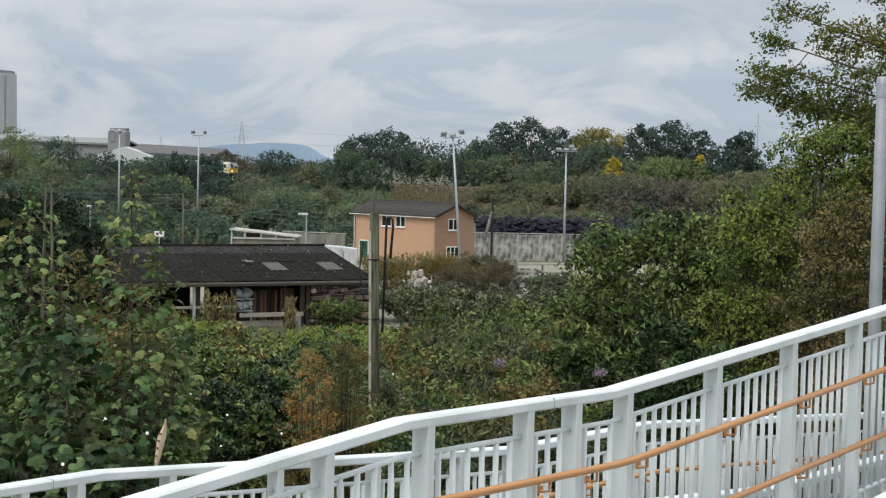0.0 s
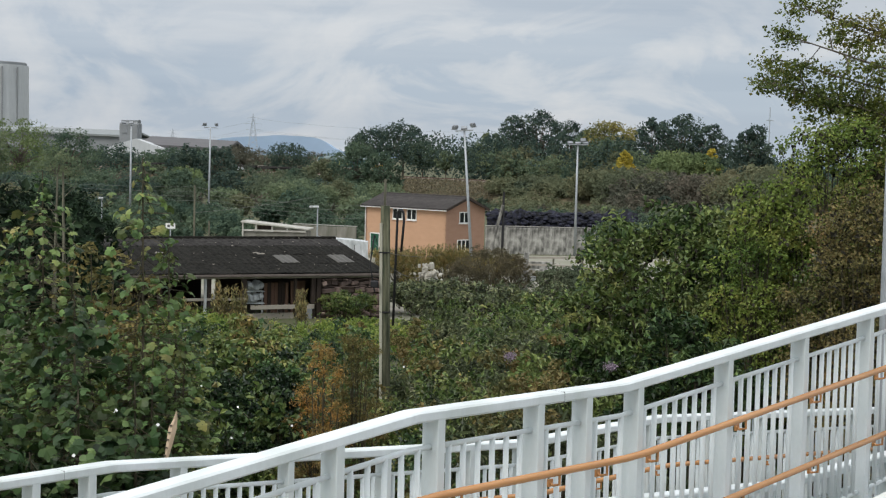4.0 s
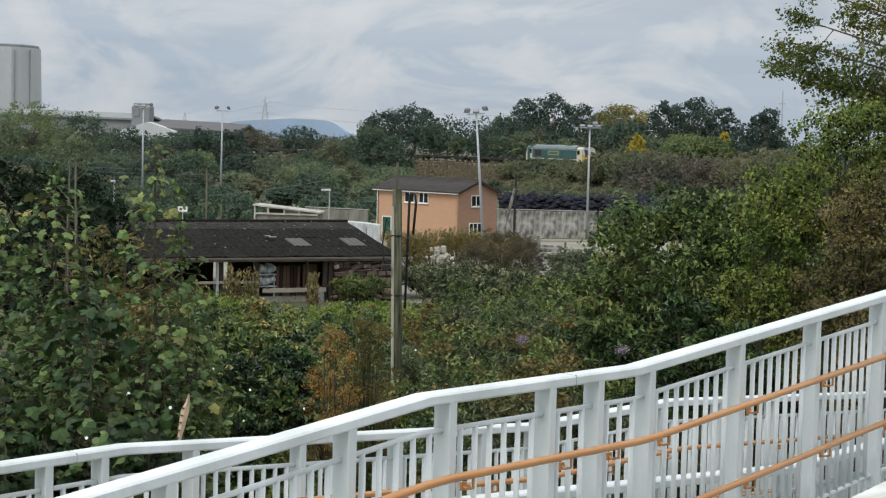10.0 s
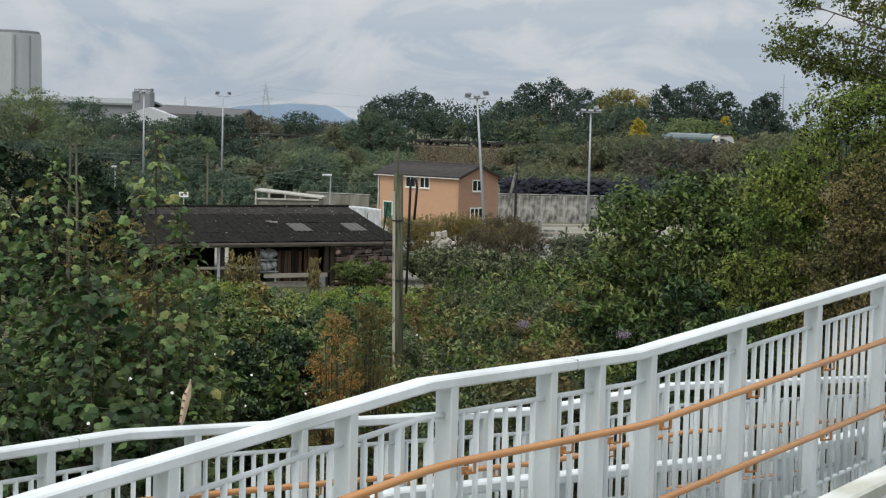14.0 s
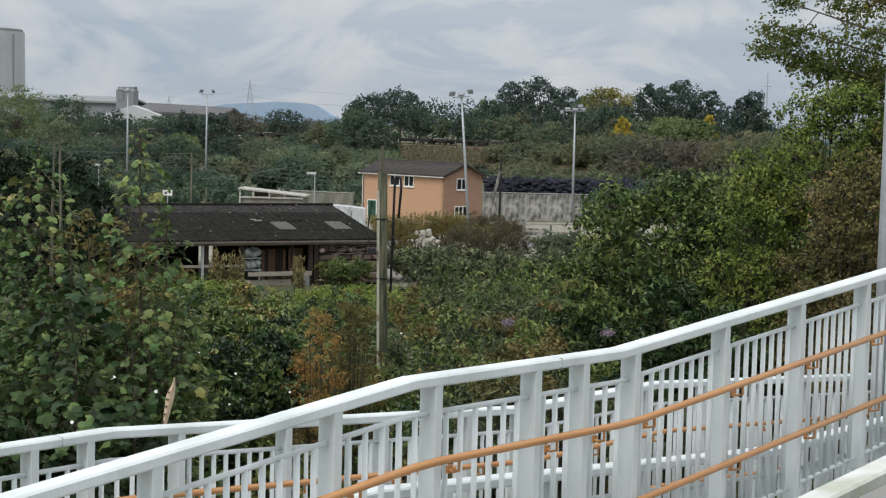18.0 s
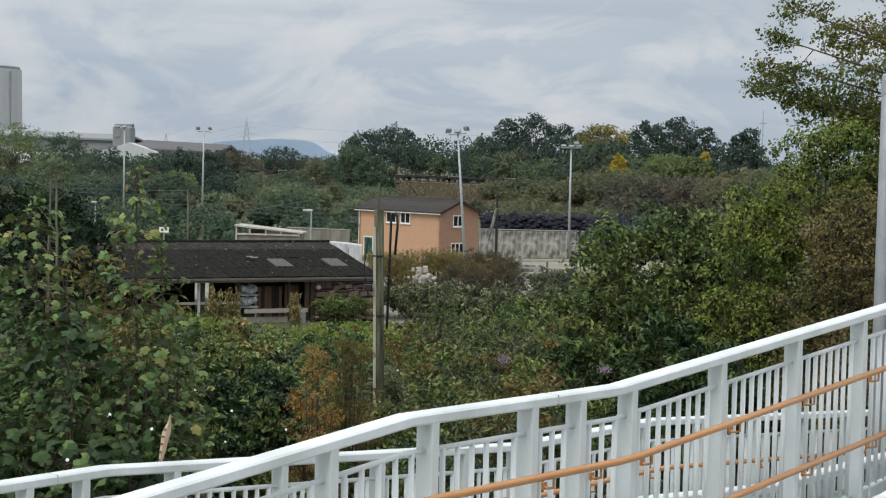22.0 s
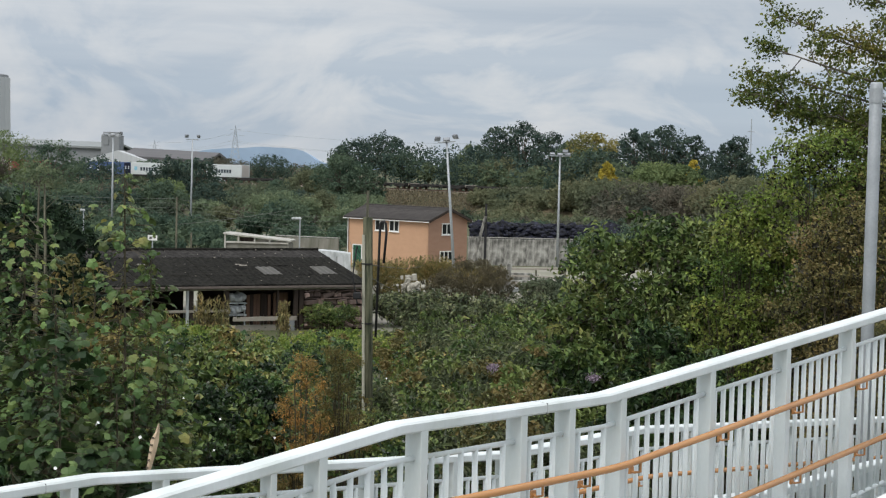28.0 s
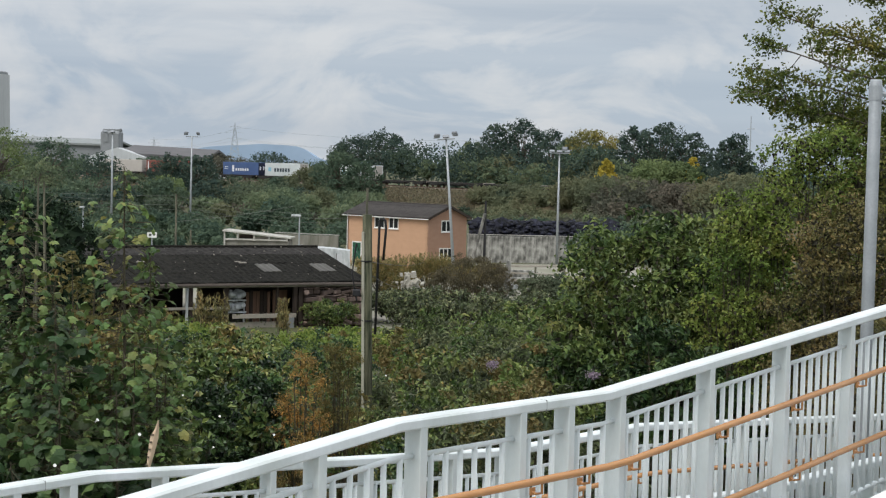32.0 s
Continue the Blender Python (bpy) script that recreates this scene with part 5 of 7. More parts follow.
def along_track(name, y0, y1, z0, z1, material, a=-480, b=440, step=10):
    s = Solid()
    rings = []
    for arc in range(a, b + 1, step):
        p, h = rail_place(arc)
        n = Vector((-math.sin(h), math.cos(h), 0))
        rings.append([p + n * y0[0] + Vector((0, 0, z0)), p + n * y0[1] + Vector((0, 0, z0)), p + n * y1[1] + Vector((0, 0, z1)), p + n * y1[0] + Vector((0, 0, z1))])
    s.loft(rings)
    return s.mesh(name, material)


rw = thing("railway_track", "single railway track on a ballast bed", "railway", kind="structure")
part("ballast", along_track("ballast", (-2.6, 2.6), (-1.7, 1.7), -0.6, -0.16, M_ballast), rw)
for q in (-0.72, 0.72):
    part("rail", along_track("rail", (q - 0.04, q + 0.04), (q - 0.035, q + 0.035), -0.16, 0.0, M_rail), rw)
s = Solid()
for arc in np.arange(-120, 130, 1.4):
    p, h = rail_place(float(arc))
    s.box(-0.13, 0.13, -1.25, 1.25, -0.17, -0.10, m=pose(p.x, p.y, p.z, 0, 0, math.degrees(h)))
tagged(part("sleepers", s.mesh("sleepers", M_darkwood), rw), kind="stuff")


def bogie(parent, x, wheels, base):
    b = part("bogie", Solid().box(x - base / 2 - 0.7, x + base / 2 + 0.7, -1.15, 1.15, 0.42, 0.78, c=0.05).mesh("bogie", M_under), parent)
    wm = Solid().tube([(0, -0.80, 0), (0, -0.66, 0)], 0.48, 14).tube([(0, 0.66, 0), (0, 0.80, 0)], 0.48, 14).tube([(0, -1.05, 0), (0, 1.05, 0)], 0.09, 8).mesh("wheelset", M_rail)
    for i in range(wheels):
        part("wheelset", wm, b, at=pose(x - base / 2 + base * i / (wheels - 1), 0, 0.48))


def build_loco():
    t = thing("diesel_locomotive", "green and yellow freight diesel locomotive on the embankment", "locomotive")
    H = 21.4 / 2

    def ring(x, w, z0, z1, arch):
        return [(x, -w, z0), (x, w, z0), (x, w, z1 - arch), (x, w * 0.82, z1 - arch * 0.35), (x, w * 0.45, z1), (x, -w * 0.45, z1), (x, -w * 0.82, z1 - arch * 0.35), (x, -w, z1 - arch)]
    body = part("body", Solid().loft([ring(x, 1.30, 1.25, 3.02, 0.05) for x in (-7.9, 7.9)]).mesh("body", M_lgreen), t, "dark green panelled body side")
    part("roof", Solid().loft([ring(x, 1.27, 2.98, 3.88, 0.62) for x in (-7.9, 7.6)]).mesh("roof", M_lroof), t, "pale grey curved roof")
    part("roof_vent", Solid().box(3.0, 5.4, -0.7, 0.7, 3.80, 3.95, c=0.04).mesh("roof_vent", M_under), t)
    part("exhaust", Solid().box(-3.6, -1.6, -0.6, 0.6, 3.80, 3.94, c=0.04).mesh("exhaust", M_under), t)
    part("underframe", Solid().box(-H + 0.4, H - 0.4, -1.25, 1.25, 0.98, 1.26, c=0.03).mesh("underframe", M_under), t)
    part("solebar_stripe", Solid().box(-8.4, 8.4, -1.318, -1.30, 1.26, 1.40).box(-8.4, 8.4, 1.30, 1.318, 1.26, 1.40).mesh("solebar_stripe", M_lcream), t, "cream stripe along the solebar")
    part("fuel_tank", Solid().box(-3.1, 3.1, -1.2, 1.2, 0.30, 0.98, c=0.12).mesh("fuel_tank", M_under), t)
    for sgn in (1, -1):
        cab = part("cab", Solid().loft([[(sgn * x, -1.30, 1.05), (sgn * x, 1.30, 1.05), (sgn * x, 1.30, zt), (sgn * x, 0.75, zt + 0.42), (sgn * x, -0.75, zt + 0.42), (sgn * x, -1.30, zt)] for x, zt in ((7.9, 3.30), (9.7, 3.25))] ).mesh("cab", M_lcream if sgn > 0 else M_lgreen), t, "cream sided driving cab" if sgn > 0 else "green sided rear cab")
        low_end = Solid().loft([[(sgn * x, -w, 1.0), (sgn * x, w, 1.0), (sgn * x, w, 2.15), (sgn * x, -w, 2.15)] for x, w in ((9.70, 1.30), (10.30, 1.27), (10.47, 1.10))])
        part("nose", low_end.mesh("nose", M_lyellow if sgn > 0 else M_lcream), cab, "yellow front end" if sgn > 0 else "cream rear end")
        brow = Solid().loft([[(sgn * x, -w, 2.15), (sgn * x, w, 2.15), (sgn * xt, w, 3.25), (sgn * xt, w * 0.6, 3.66), (sgn * xt, -w * 0.6, 3.66), (sgn * xt, -w, 3.25)] for x, xt, w in ((9.70, 9.70, 1.295), (10.45, 9.98, 1.20))])
        part("windscreen_surround", brow.mesh("windscreen_surround", M_lgrey), cab, "pale grey windscreen surround")
        for y in (-0.62, 0.62):
            part("windscreen", Solid().loft([[(sgn * (10.47 + dx), y - 0.46, 2.18), (sgn * (10.47 + dx), y + 0.46, 2.18), (sgn * (10.03 + dx), y + 0.44, 3.18), (sgn * (10.03 + dx), y - 0.44, 3.18)] for dx in (-0.06, 0.012)]).mesh("windscreen", M_pane), cab)
            part("side_window", Solid().box(sgn * 8.5 - 0.42, sgn * 8.5 + 0.42, (1.305 if y > 0 else -1.325), (1.325 if y > 0 else -1.305), 2.25, 3.0).mesh("side_window", M_pane), cab)
        part("roof_edge", Solid().loft([[(sgn * x, -0.95, 3.68), (sgn * x, 0.95, 3.68), (sgn * x, 0.7, 3.86), (sgn * x, -0.7, 3.86)] for x in (7.6, 10.1)]).mesh("roof_edge", M_under), cab)
        part("buffer_beam", Solid().box(sgn * 10.45 - 0.25, sgn * 10.45 + 0.25, -1.3, 1.3, 0.72, 1.15, c=0.04).mesh("buffer_beam", M_under), t)
    part("headlight", Solid().tube([(10.46, -0.85, 1.55), (10.50, -0.85, 1.55)], 0.16, 10).mesh("headlight", M_lampglow), t, "lit headlight")
    for y0, y1 in ((-1.312, -1.30), (1.30, 1.312)):
        part("grille", Solid().box(-7.0, -4.6, y0, y1, 1.75, 2.95).mesh("grille", M_under), t, "dark radiator grille")
        part("emblem", Solid().box(-2.2, 1.8, y0, y1, 2.0, 2.8).mesh("emblem", M_patch), t, "plain yellow emblem panel")
        part("rear_panel", Solid().box(-8.6, -7.9, y0, y1, 1.3, 3.1).mesh("rear_panel", M_lcream), t)
        part("emblem_bars", Solid().box(-1.7, 1.3, y0 * 1.004, y1 * 1.004, 2.22, 2.55).mesh("emblem_bars", M_lgreen), t)
    bogie(t, 6.6, 3, 3.6)
    bogie(t, -6.6, 3, 3.6)
    return t


def build_wagon():
    t = thing("flat_wagon", "long dark container flat wagon on two bogies", "wagon", group="flat wagons of the train")
    part("frame", Solid().box(-9.5, 9.5, -0.35, 0.35, 0.75, 1.0, c=0.03).box(-9.6, 9.6, 1.0, 1.18, 0.78, 1.06).box(-9.6, 9.6, -1.18, -1.0, 0.78, 1.06).mesh("frame", M_under), t)
    for x in (-9.3, -6.3, -3.2, 0, 3.2, 6.3, 9.3):
        part("cross_member", Solid().box(x - 0.16, x + 0.16, -1.28, 1.28, 0.86, 1.10, c=0.02).mesh("cross_member", M_under), t)
    for x in (-9.6, 9.6):
        part("headstock", Solid().box(x - 0.12, x + 0.12, -1.25, 1.25, 0.75, 1.2, c=0.03).mesh("headstock", M_paleboard if x < 0 else M_under), t)
    part("brake_gear", Solid().box(-2.0, 1.4, -0.9, 0.9, 0.45, 0.76, c=0.05).mesh("brake_gear", M_under), t)
    bogie(t, 7.1, 2, 1.9)
    bogie(t, -7.1, 2, 1.9)
    return t


def build_container(label, side, end, marks):
    t = thing("shipping_container", label, "container", group="containers on the train")
    L, W, h = 12.19 / 2, 1.22, 2.9
    part("body", Solid().box(-L, L - 0.02, -W, W, 0, h, c=0.05).mesh("body", side), t)
    n = 40
    rib = Solid()
    for i in range(n):
        x = -L + 0.2 + (2 * L - 0.4) * i / n
        rib.box(x, x + 0.14, -W - 0.03, -W + 0.01, 0.18, h - 0.14).box(x, x + 0.14, W - 0.01, W + 0.03, 0.18, h - 0.14)
    tagged(part("corrugation", rib.mesh("corrugation", side), t), kind="stuff")
    part("end_doors", Solid().box(L - 0.02, L + 0.03, -W + 0.06, W - 0.06, 0.1, h - 0.1).mesh("end_doors", end), t, "darker end wall")
    for x in (-L, L):
        part("corner_posts", Solid().box(x - 0.08, x + 0.08, -W - 0.02, -W + 0.14, 0, h).box(x - 0.08, x + 0.08, W - 0.14, W + 0.02, 0, h).mesh("corner_posts", side), t)
    for k, (x0, x1, z0, z1, mt) in enumerate(marks):
        for y0, y1 in ((-W - 0.045, -W - 0.031), (W + 0.031, W + 0.045)):
            part("marking", Solid().box(x0, x1, y0, y1, z0, z1).mesh("marking", mt), t)
    return t


loco = build_loco()
wagon = build_wagon()
wagons = [wagon] + [copy_thing(wagon, pose(0, 0, 0)) for _ in range(20)]
bars = [(-2.8 + 0.95 * i, -2.8 + 0.95 * i + 0.66, 0.95, 1.75, M_lettering) for i in range(6)]
grey_marks = bars + [(-4.9, -3.9, 1.0, 1.9, M_ltblue)]
c_one = build_container("pale grey shipping container with dark lettering bars", M_cgrey, M_cbeige, grey_marks)
c_two = copy_thing(c_one, pose(0, 0, 0))
c_three = build_container("blue shipping container with white lettering bars", M_cblue, M_cnavy, [(-2.9, -2.2, 0.7, 2.2, M_whitemark)] + [(-1.7 + 0.8 * i, -1.2 + 0.8 * i, 0.9, 1.5, M_whitemark) for i in range(6)] + [(-5.6, -4.4, 1.7, 1.85, M_whitemark), (-5.6, -4.4, 1.3, 1.45, M_whitemark)])
for y in (-0.55, 0.45):
    part("end_label", Solid().box(12.19 / 2 + 0.032, 12.19 / 2 + 0.045, y - 0.2, y + 0.2, 1.2, 2.0).mesh("end_label", M_whitemark), c_three)
c_four = build_container("red brown shipping container on a flat wagon", M_cred, M_cred, [(-5.6, -5.3, 0.3, 2.5, M_whitemark)])
c_five = build_container("beige shipping container on a flat wagon", M_cbeige, M_cbeige, [])
# how far the middle of each vehicle runs behind the locomotive's nose
TRAIN = [(loco, 11.6, 0.0)]
for i, w in enumerate(wagons):
    TRAIN.append((w, 22.9 + 20.28 * (i + 0.5), 0.0))
for c, back in ((c_one, 331.5), (c_two, 357.8), (c_three, 372.6), (c_four, 399.4), (c_five, 413.4)):
    TRAIN.append((c, back, 1.10))

# ---------- plants ----------


def far_tree(name, label, u, y, top, width, material, base=0.25, n=3200, leaf=0.42, narrow=0.15, count=30, small=0.172, foot=None, category="tree"):
    x = u * y
    z = ground_z(x, y) if foot is None else foot
    return tree(name, label, x, y, z - 0.2, width * 1.12, top - z + 0.2, material, base, count, n, leaf, narrow, 0.25, small, category=category)


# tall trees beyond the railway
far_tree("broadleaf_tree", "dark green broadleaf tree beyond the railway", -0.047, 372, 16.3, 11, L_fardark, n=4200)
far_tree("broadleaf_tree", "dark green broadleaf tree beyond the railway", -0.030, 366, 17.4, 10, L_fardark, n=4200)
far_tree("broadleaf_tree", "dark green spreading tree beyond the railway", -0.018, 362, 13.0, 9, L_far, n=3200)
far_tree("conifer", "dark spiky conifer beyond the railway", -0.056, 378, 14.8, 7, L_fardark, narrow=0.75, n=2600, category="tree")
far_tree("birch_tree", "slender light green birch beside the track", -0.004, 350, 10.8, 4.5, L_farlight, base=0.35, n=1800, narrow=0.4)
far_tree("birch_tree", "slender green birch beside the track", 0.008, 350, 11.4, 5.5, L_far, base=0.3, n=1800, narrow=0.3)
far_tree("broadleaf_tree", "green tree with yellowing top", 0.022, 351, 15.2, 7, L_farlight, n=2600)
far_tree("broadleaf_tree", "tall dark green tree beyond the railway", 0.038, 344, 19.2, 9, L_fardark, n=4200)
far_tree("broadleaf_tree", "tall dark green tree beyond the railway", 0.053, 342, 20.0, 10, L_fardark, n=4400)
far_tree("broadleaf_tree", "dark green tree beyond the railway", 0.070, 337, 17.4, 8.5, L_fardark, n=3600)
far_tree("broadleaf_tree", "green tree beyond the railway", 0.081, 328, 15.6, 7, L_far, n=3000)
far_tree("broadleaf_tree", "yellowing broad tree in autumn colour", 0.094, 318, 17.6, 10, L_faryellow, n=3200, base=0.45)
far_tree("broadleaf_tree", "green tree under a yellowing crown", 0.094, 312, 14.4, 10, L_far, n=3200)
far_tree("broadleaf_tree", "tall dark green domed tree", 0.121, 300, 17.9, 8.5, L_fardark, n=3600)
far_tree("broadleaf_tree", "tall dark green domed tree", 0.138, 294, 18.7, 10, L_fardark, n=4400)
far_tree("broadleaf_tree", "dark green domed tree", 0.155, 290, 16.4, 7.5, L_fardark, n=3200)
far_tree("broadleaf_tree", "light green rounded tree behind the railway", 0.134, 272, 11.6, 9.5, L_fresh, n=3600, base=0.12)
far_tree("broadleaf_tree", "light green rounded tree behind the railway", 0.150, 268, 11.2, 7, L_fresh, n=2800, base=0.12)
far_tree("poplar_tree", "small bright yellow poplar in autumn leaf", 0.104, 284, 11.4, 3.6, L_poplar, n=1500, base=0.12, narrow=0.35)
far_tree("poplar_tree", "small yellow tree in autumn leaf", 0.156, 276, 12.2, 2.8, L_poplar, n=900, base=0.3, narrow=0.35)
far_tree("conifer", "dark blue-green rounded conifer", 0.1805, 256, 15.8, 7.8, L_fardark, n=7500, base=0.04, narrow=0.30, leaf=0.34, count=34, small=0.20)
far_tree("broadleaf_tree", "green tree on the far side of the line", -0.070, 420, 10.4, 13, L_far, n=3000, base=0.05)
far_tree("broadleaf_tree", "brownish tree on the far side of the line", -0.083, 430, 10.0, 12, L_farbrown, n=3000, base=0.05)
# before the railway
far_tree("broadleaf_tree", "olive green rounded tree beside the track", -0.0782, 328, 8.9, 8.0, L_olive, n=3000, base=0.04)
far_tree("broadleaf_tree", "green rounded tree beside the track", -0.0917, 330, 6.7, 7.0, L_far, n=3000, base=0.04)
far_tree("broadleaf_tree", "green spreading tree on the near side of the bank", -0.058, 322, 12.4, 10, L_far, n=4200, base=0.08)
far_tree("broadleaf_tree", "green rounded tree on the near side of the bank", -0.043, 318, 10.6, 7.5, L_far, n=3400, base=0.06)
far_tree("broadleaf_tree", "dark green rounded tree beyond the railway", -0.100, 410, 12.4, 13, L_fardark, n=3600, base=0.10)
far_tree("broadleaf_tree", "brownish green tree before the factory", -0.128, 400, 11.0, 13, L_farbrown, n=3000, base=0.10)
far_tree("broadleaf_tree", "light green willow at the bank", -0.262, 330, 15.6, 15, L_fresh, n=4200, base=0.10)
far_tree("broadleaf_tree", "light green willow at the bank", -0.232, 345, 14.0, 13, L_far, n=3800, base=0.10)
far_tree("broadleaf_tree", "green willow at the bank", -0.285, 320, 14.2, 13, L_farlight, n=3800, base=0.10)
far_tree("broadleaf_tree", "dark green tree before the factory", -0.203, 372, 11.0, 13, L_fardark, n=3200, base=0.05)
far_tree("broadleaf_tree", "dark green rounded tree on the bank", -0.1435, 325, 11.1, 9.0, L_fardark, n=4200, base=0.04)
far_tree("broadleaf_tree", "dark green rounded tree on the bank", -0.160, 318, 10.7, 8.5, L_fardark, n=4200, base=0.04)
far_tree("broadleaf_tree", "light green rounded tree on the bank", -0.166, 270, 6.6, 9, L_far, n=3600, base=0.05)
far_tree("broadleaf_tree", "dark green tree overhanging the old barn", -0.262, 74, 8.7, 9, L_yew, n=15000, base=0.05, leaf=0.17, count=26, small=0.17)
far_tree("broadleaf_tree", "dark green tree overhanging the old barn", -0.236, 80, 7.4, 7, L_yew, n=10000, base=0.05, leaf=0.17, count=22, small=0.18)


def scrub(name, label, spots, material, per=330, leaf=0.45):
    """Rough bushes that grow into one another."""
    lob = []
    for x, y, z, w, h in spots:
        for l in lobes_for(w, h, 0.0, 8 if h < 4.6 else 22, spread=0.75 if h < 4.6 else 0.9, small=0.26 if h < 4.6 else 0.15):
            lob.append((l[0] + x, l[1] + y, l[2] + z, l[3], 0.85))
    tu = tufts(lob, 8, 0.36)
    p, d = cloud(tu, per * len(spots), 0.9, low=-0.25, ragged=0.30)
    me = leaves(name, p, d * 0.35 + np.array((0, -0.1, 0.45)), leaf * (0.5 + 0.7 * rng.random(len(p))), material, DIAMOND, 0.7, inner=lob, fill=0.80, sprays=11)
    return tagged(new(name, me), label, "bushes", kind="stuff")


def scattered(n, u0, u1, y0, y1, h0, h1, near=None):
    out = []
    while len(out) < n:
        y = y0 + (y1 - y0) * rng.random()
        x = (u0 + (u1 - u0) * rng.random()) * y
        d = track_dist(x, y)
        if abs(d) < 5.5 or (near and not near(x, y, d)):
            continue
        h = h0 + (h1 - h0) * rng.random()
        out.append((x, y, ground_z(x, y, d) - 0.3, h * (1.1 + 0.7 * rng.random()), h))
    return out


low = lambda x, y, d: d > 7
gap = lambda x, y, d: d > 7 and not (-0.140 < x / y < -0.075)
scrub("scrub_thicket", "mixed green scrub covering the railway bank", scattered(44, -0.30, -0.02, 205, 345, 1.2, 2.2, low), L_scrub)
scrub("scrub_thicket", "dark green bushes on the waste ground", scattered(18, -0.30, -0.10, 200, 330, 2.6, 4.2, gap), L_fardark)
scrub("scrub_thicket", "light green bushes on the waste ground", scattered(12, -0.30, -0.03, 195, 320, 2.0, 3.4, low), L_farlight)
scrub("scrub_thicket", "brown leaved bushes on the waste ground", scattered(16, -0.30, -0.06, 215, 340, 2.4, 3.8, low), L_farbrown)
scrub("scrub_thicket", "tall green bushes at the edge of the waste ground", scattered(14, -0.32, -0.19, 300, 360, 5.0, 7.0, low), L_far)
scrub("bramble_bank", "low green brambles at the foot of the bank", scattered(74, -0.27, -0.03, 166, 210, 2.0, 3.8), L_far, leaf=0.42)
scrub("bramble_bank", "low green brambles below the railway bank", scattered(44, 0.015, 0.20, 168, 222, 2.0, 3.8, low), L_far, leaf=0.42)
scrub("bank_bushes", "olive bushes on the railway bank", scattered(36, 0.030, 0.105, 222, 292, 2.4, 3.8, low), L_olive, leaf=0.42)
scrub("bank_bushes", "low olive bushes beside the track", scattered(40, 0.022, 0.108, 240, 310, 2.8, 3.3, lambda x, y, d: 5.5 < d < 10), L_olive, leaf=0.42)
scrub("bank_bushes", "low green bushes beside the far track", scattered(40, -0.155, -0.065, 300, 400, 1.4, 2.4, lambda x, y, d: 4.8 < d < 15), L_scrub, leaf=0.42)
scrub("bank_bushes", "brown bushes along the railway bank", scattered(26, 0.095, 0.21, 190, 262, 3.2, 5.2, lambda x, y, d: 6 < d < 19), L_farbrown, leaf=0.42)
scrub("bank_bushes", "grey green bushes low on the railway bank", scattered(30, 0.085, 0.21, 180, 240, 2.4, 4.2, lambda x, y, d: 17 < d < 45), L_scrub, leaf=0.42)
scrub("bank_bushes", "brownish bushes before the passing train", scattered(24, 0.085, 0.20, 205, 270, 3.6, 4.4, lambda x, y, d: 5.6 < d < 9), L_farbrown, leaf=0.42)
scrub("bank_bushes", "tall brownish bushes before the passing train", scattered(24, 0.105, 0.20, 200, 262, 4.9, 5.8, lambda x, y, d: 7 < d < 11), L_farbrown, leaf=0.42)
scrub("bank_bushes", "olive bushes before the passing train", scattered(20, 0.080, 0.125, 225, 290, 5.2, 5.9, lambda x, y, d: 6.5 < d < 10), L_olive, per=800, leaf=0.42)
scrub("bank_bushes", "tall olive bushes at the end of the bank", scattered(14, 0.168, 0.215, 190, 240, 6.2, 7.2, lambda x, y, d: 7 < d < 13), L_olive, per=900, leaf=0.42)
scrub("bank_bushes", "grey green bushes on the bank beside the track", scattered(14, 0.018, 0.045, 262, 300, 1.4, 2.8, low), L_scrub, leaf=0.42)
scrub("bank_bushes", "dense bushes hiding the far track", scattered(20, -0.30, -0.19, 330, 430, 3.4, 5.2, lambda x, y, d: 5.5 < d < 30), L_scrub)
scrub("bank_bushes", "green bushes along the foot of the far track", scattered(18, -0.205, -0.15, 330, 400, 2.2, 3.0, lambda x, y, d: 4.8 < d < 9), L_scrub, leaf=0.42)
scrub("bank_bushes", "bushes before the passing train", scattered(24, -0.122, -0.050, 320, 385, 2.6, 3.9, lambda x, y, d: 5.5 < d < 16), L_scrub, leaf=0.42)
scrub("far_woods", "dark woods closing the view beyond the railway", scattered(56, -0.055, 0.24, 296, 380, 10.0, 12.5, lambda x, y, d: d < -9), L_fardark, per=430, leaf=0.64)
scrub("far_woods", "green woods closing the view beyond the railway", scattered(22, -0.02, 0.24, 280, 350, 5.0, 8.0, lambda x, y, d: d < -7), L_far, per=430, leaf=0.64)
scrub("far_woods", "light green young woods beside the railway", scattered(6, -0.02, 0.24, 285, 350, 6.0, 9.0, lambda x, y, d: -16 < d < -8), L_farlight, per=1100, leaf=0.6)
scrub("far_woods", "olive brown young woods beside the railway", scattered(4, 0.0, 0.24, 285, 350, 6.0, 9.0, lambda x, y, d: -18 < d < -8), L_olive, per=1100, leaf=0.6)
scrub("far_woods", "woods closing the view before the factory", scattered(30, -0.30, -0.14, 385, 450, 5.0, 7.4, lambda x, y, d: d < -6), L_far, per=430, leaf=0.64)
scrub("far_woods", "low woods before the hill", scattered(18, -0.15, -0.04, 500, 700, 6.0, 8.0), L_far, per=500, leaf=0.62)

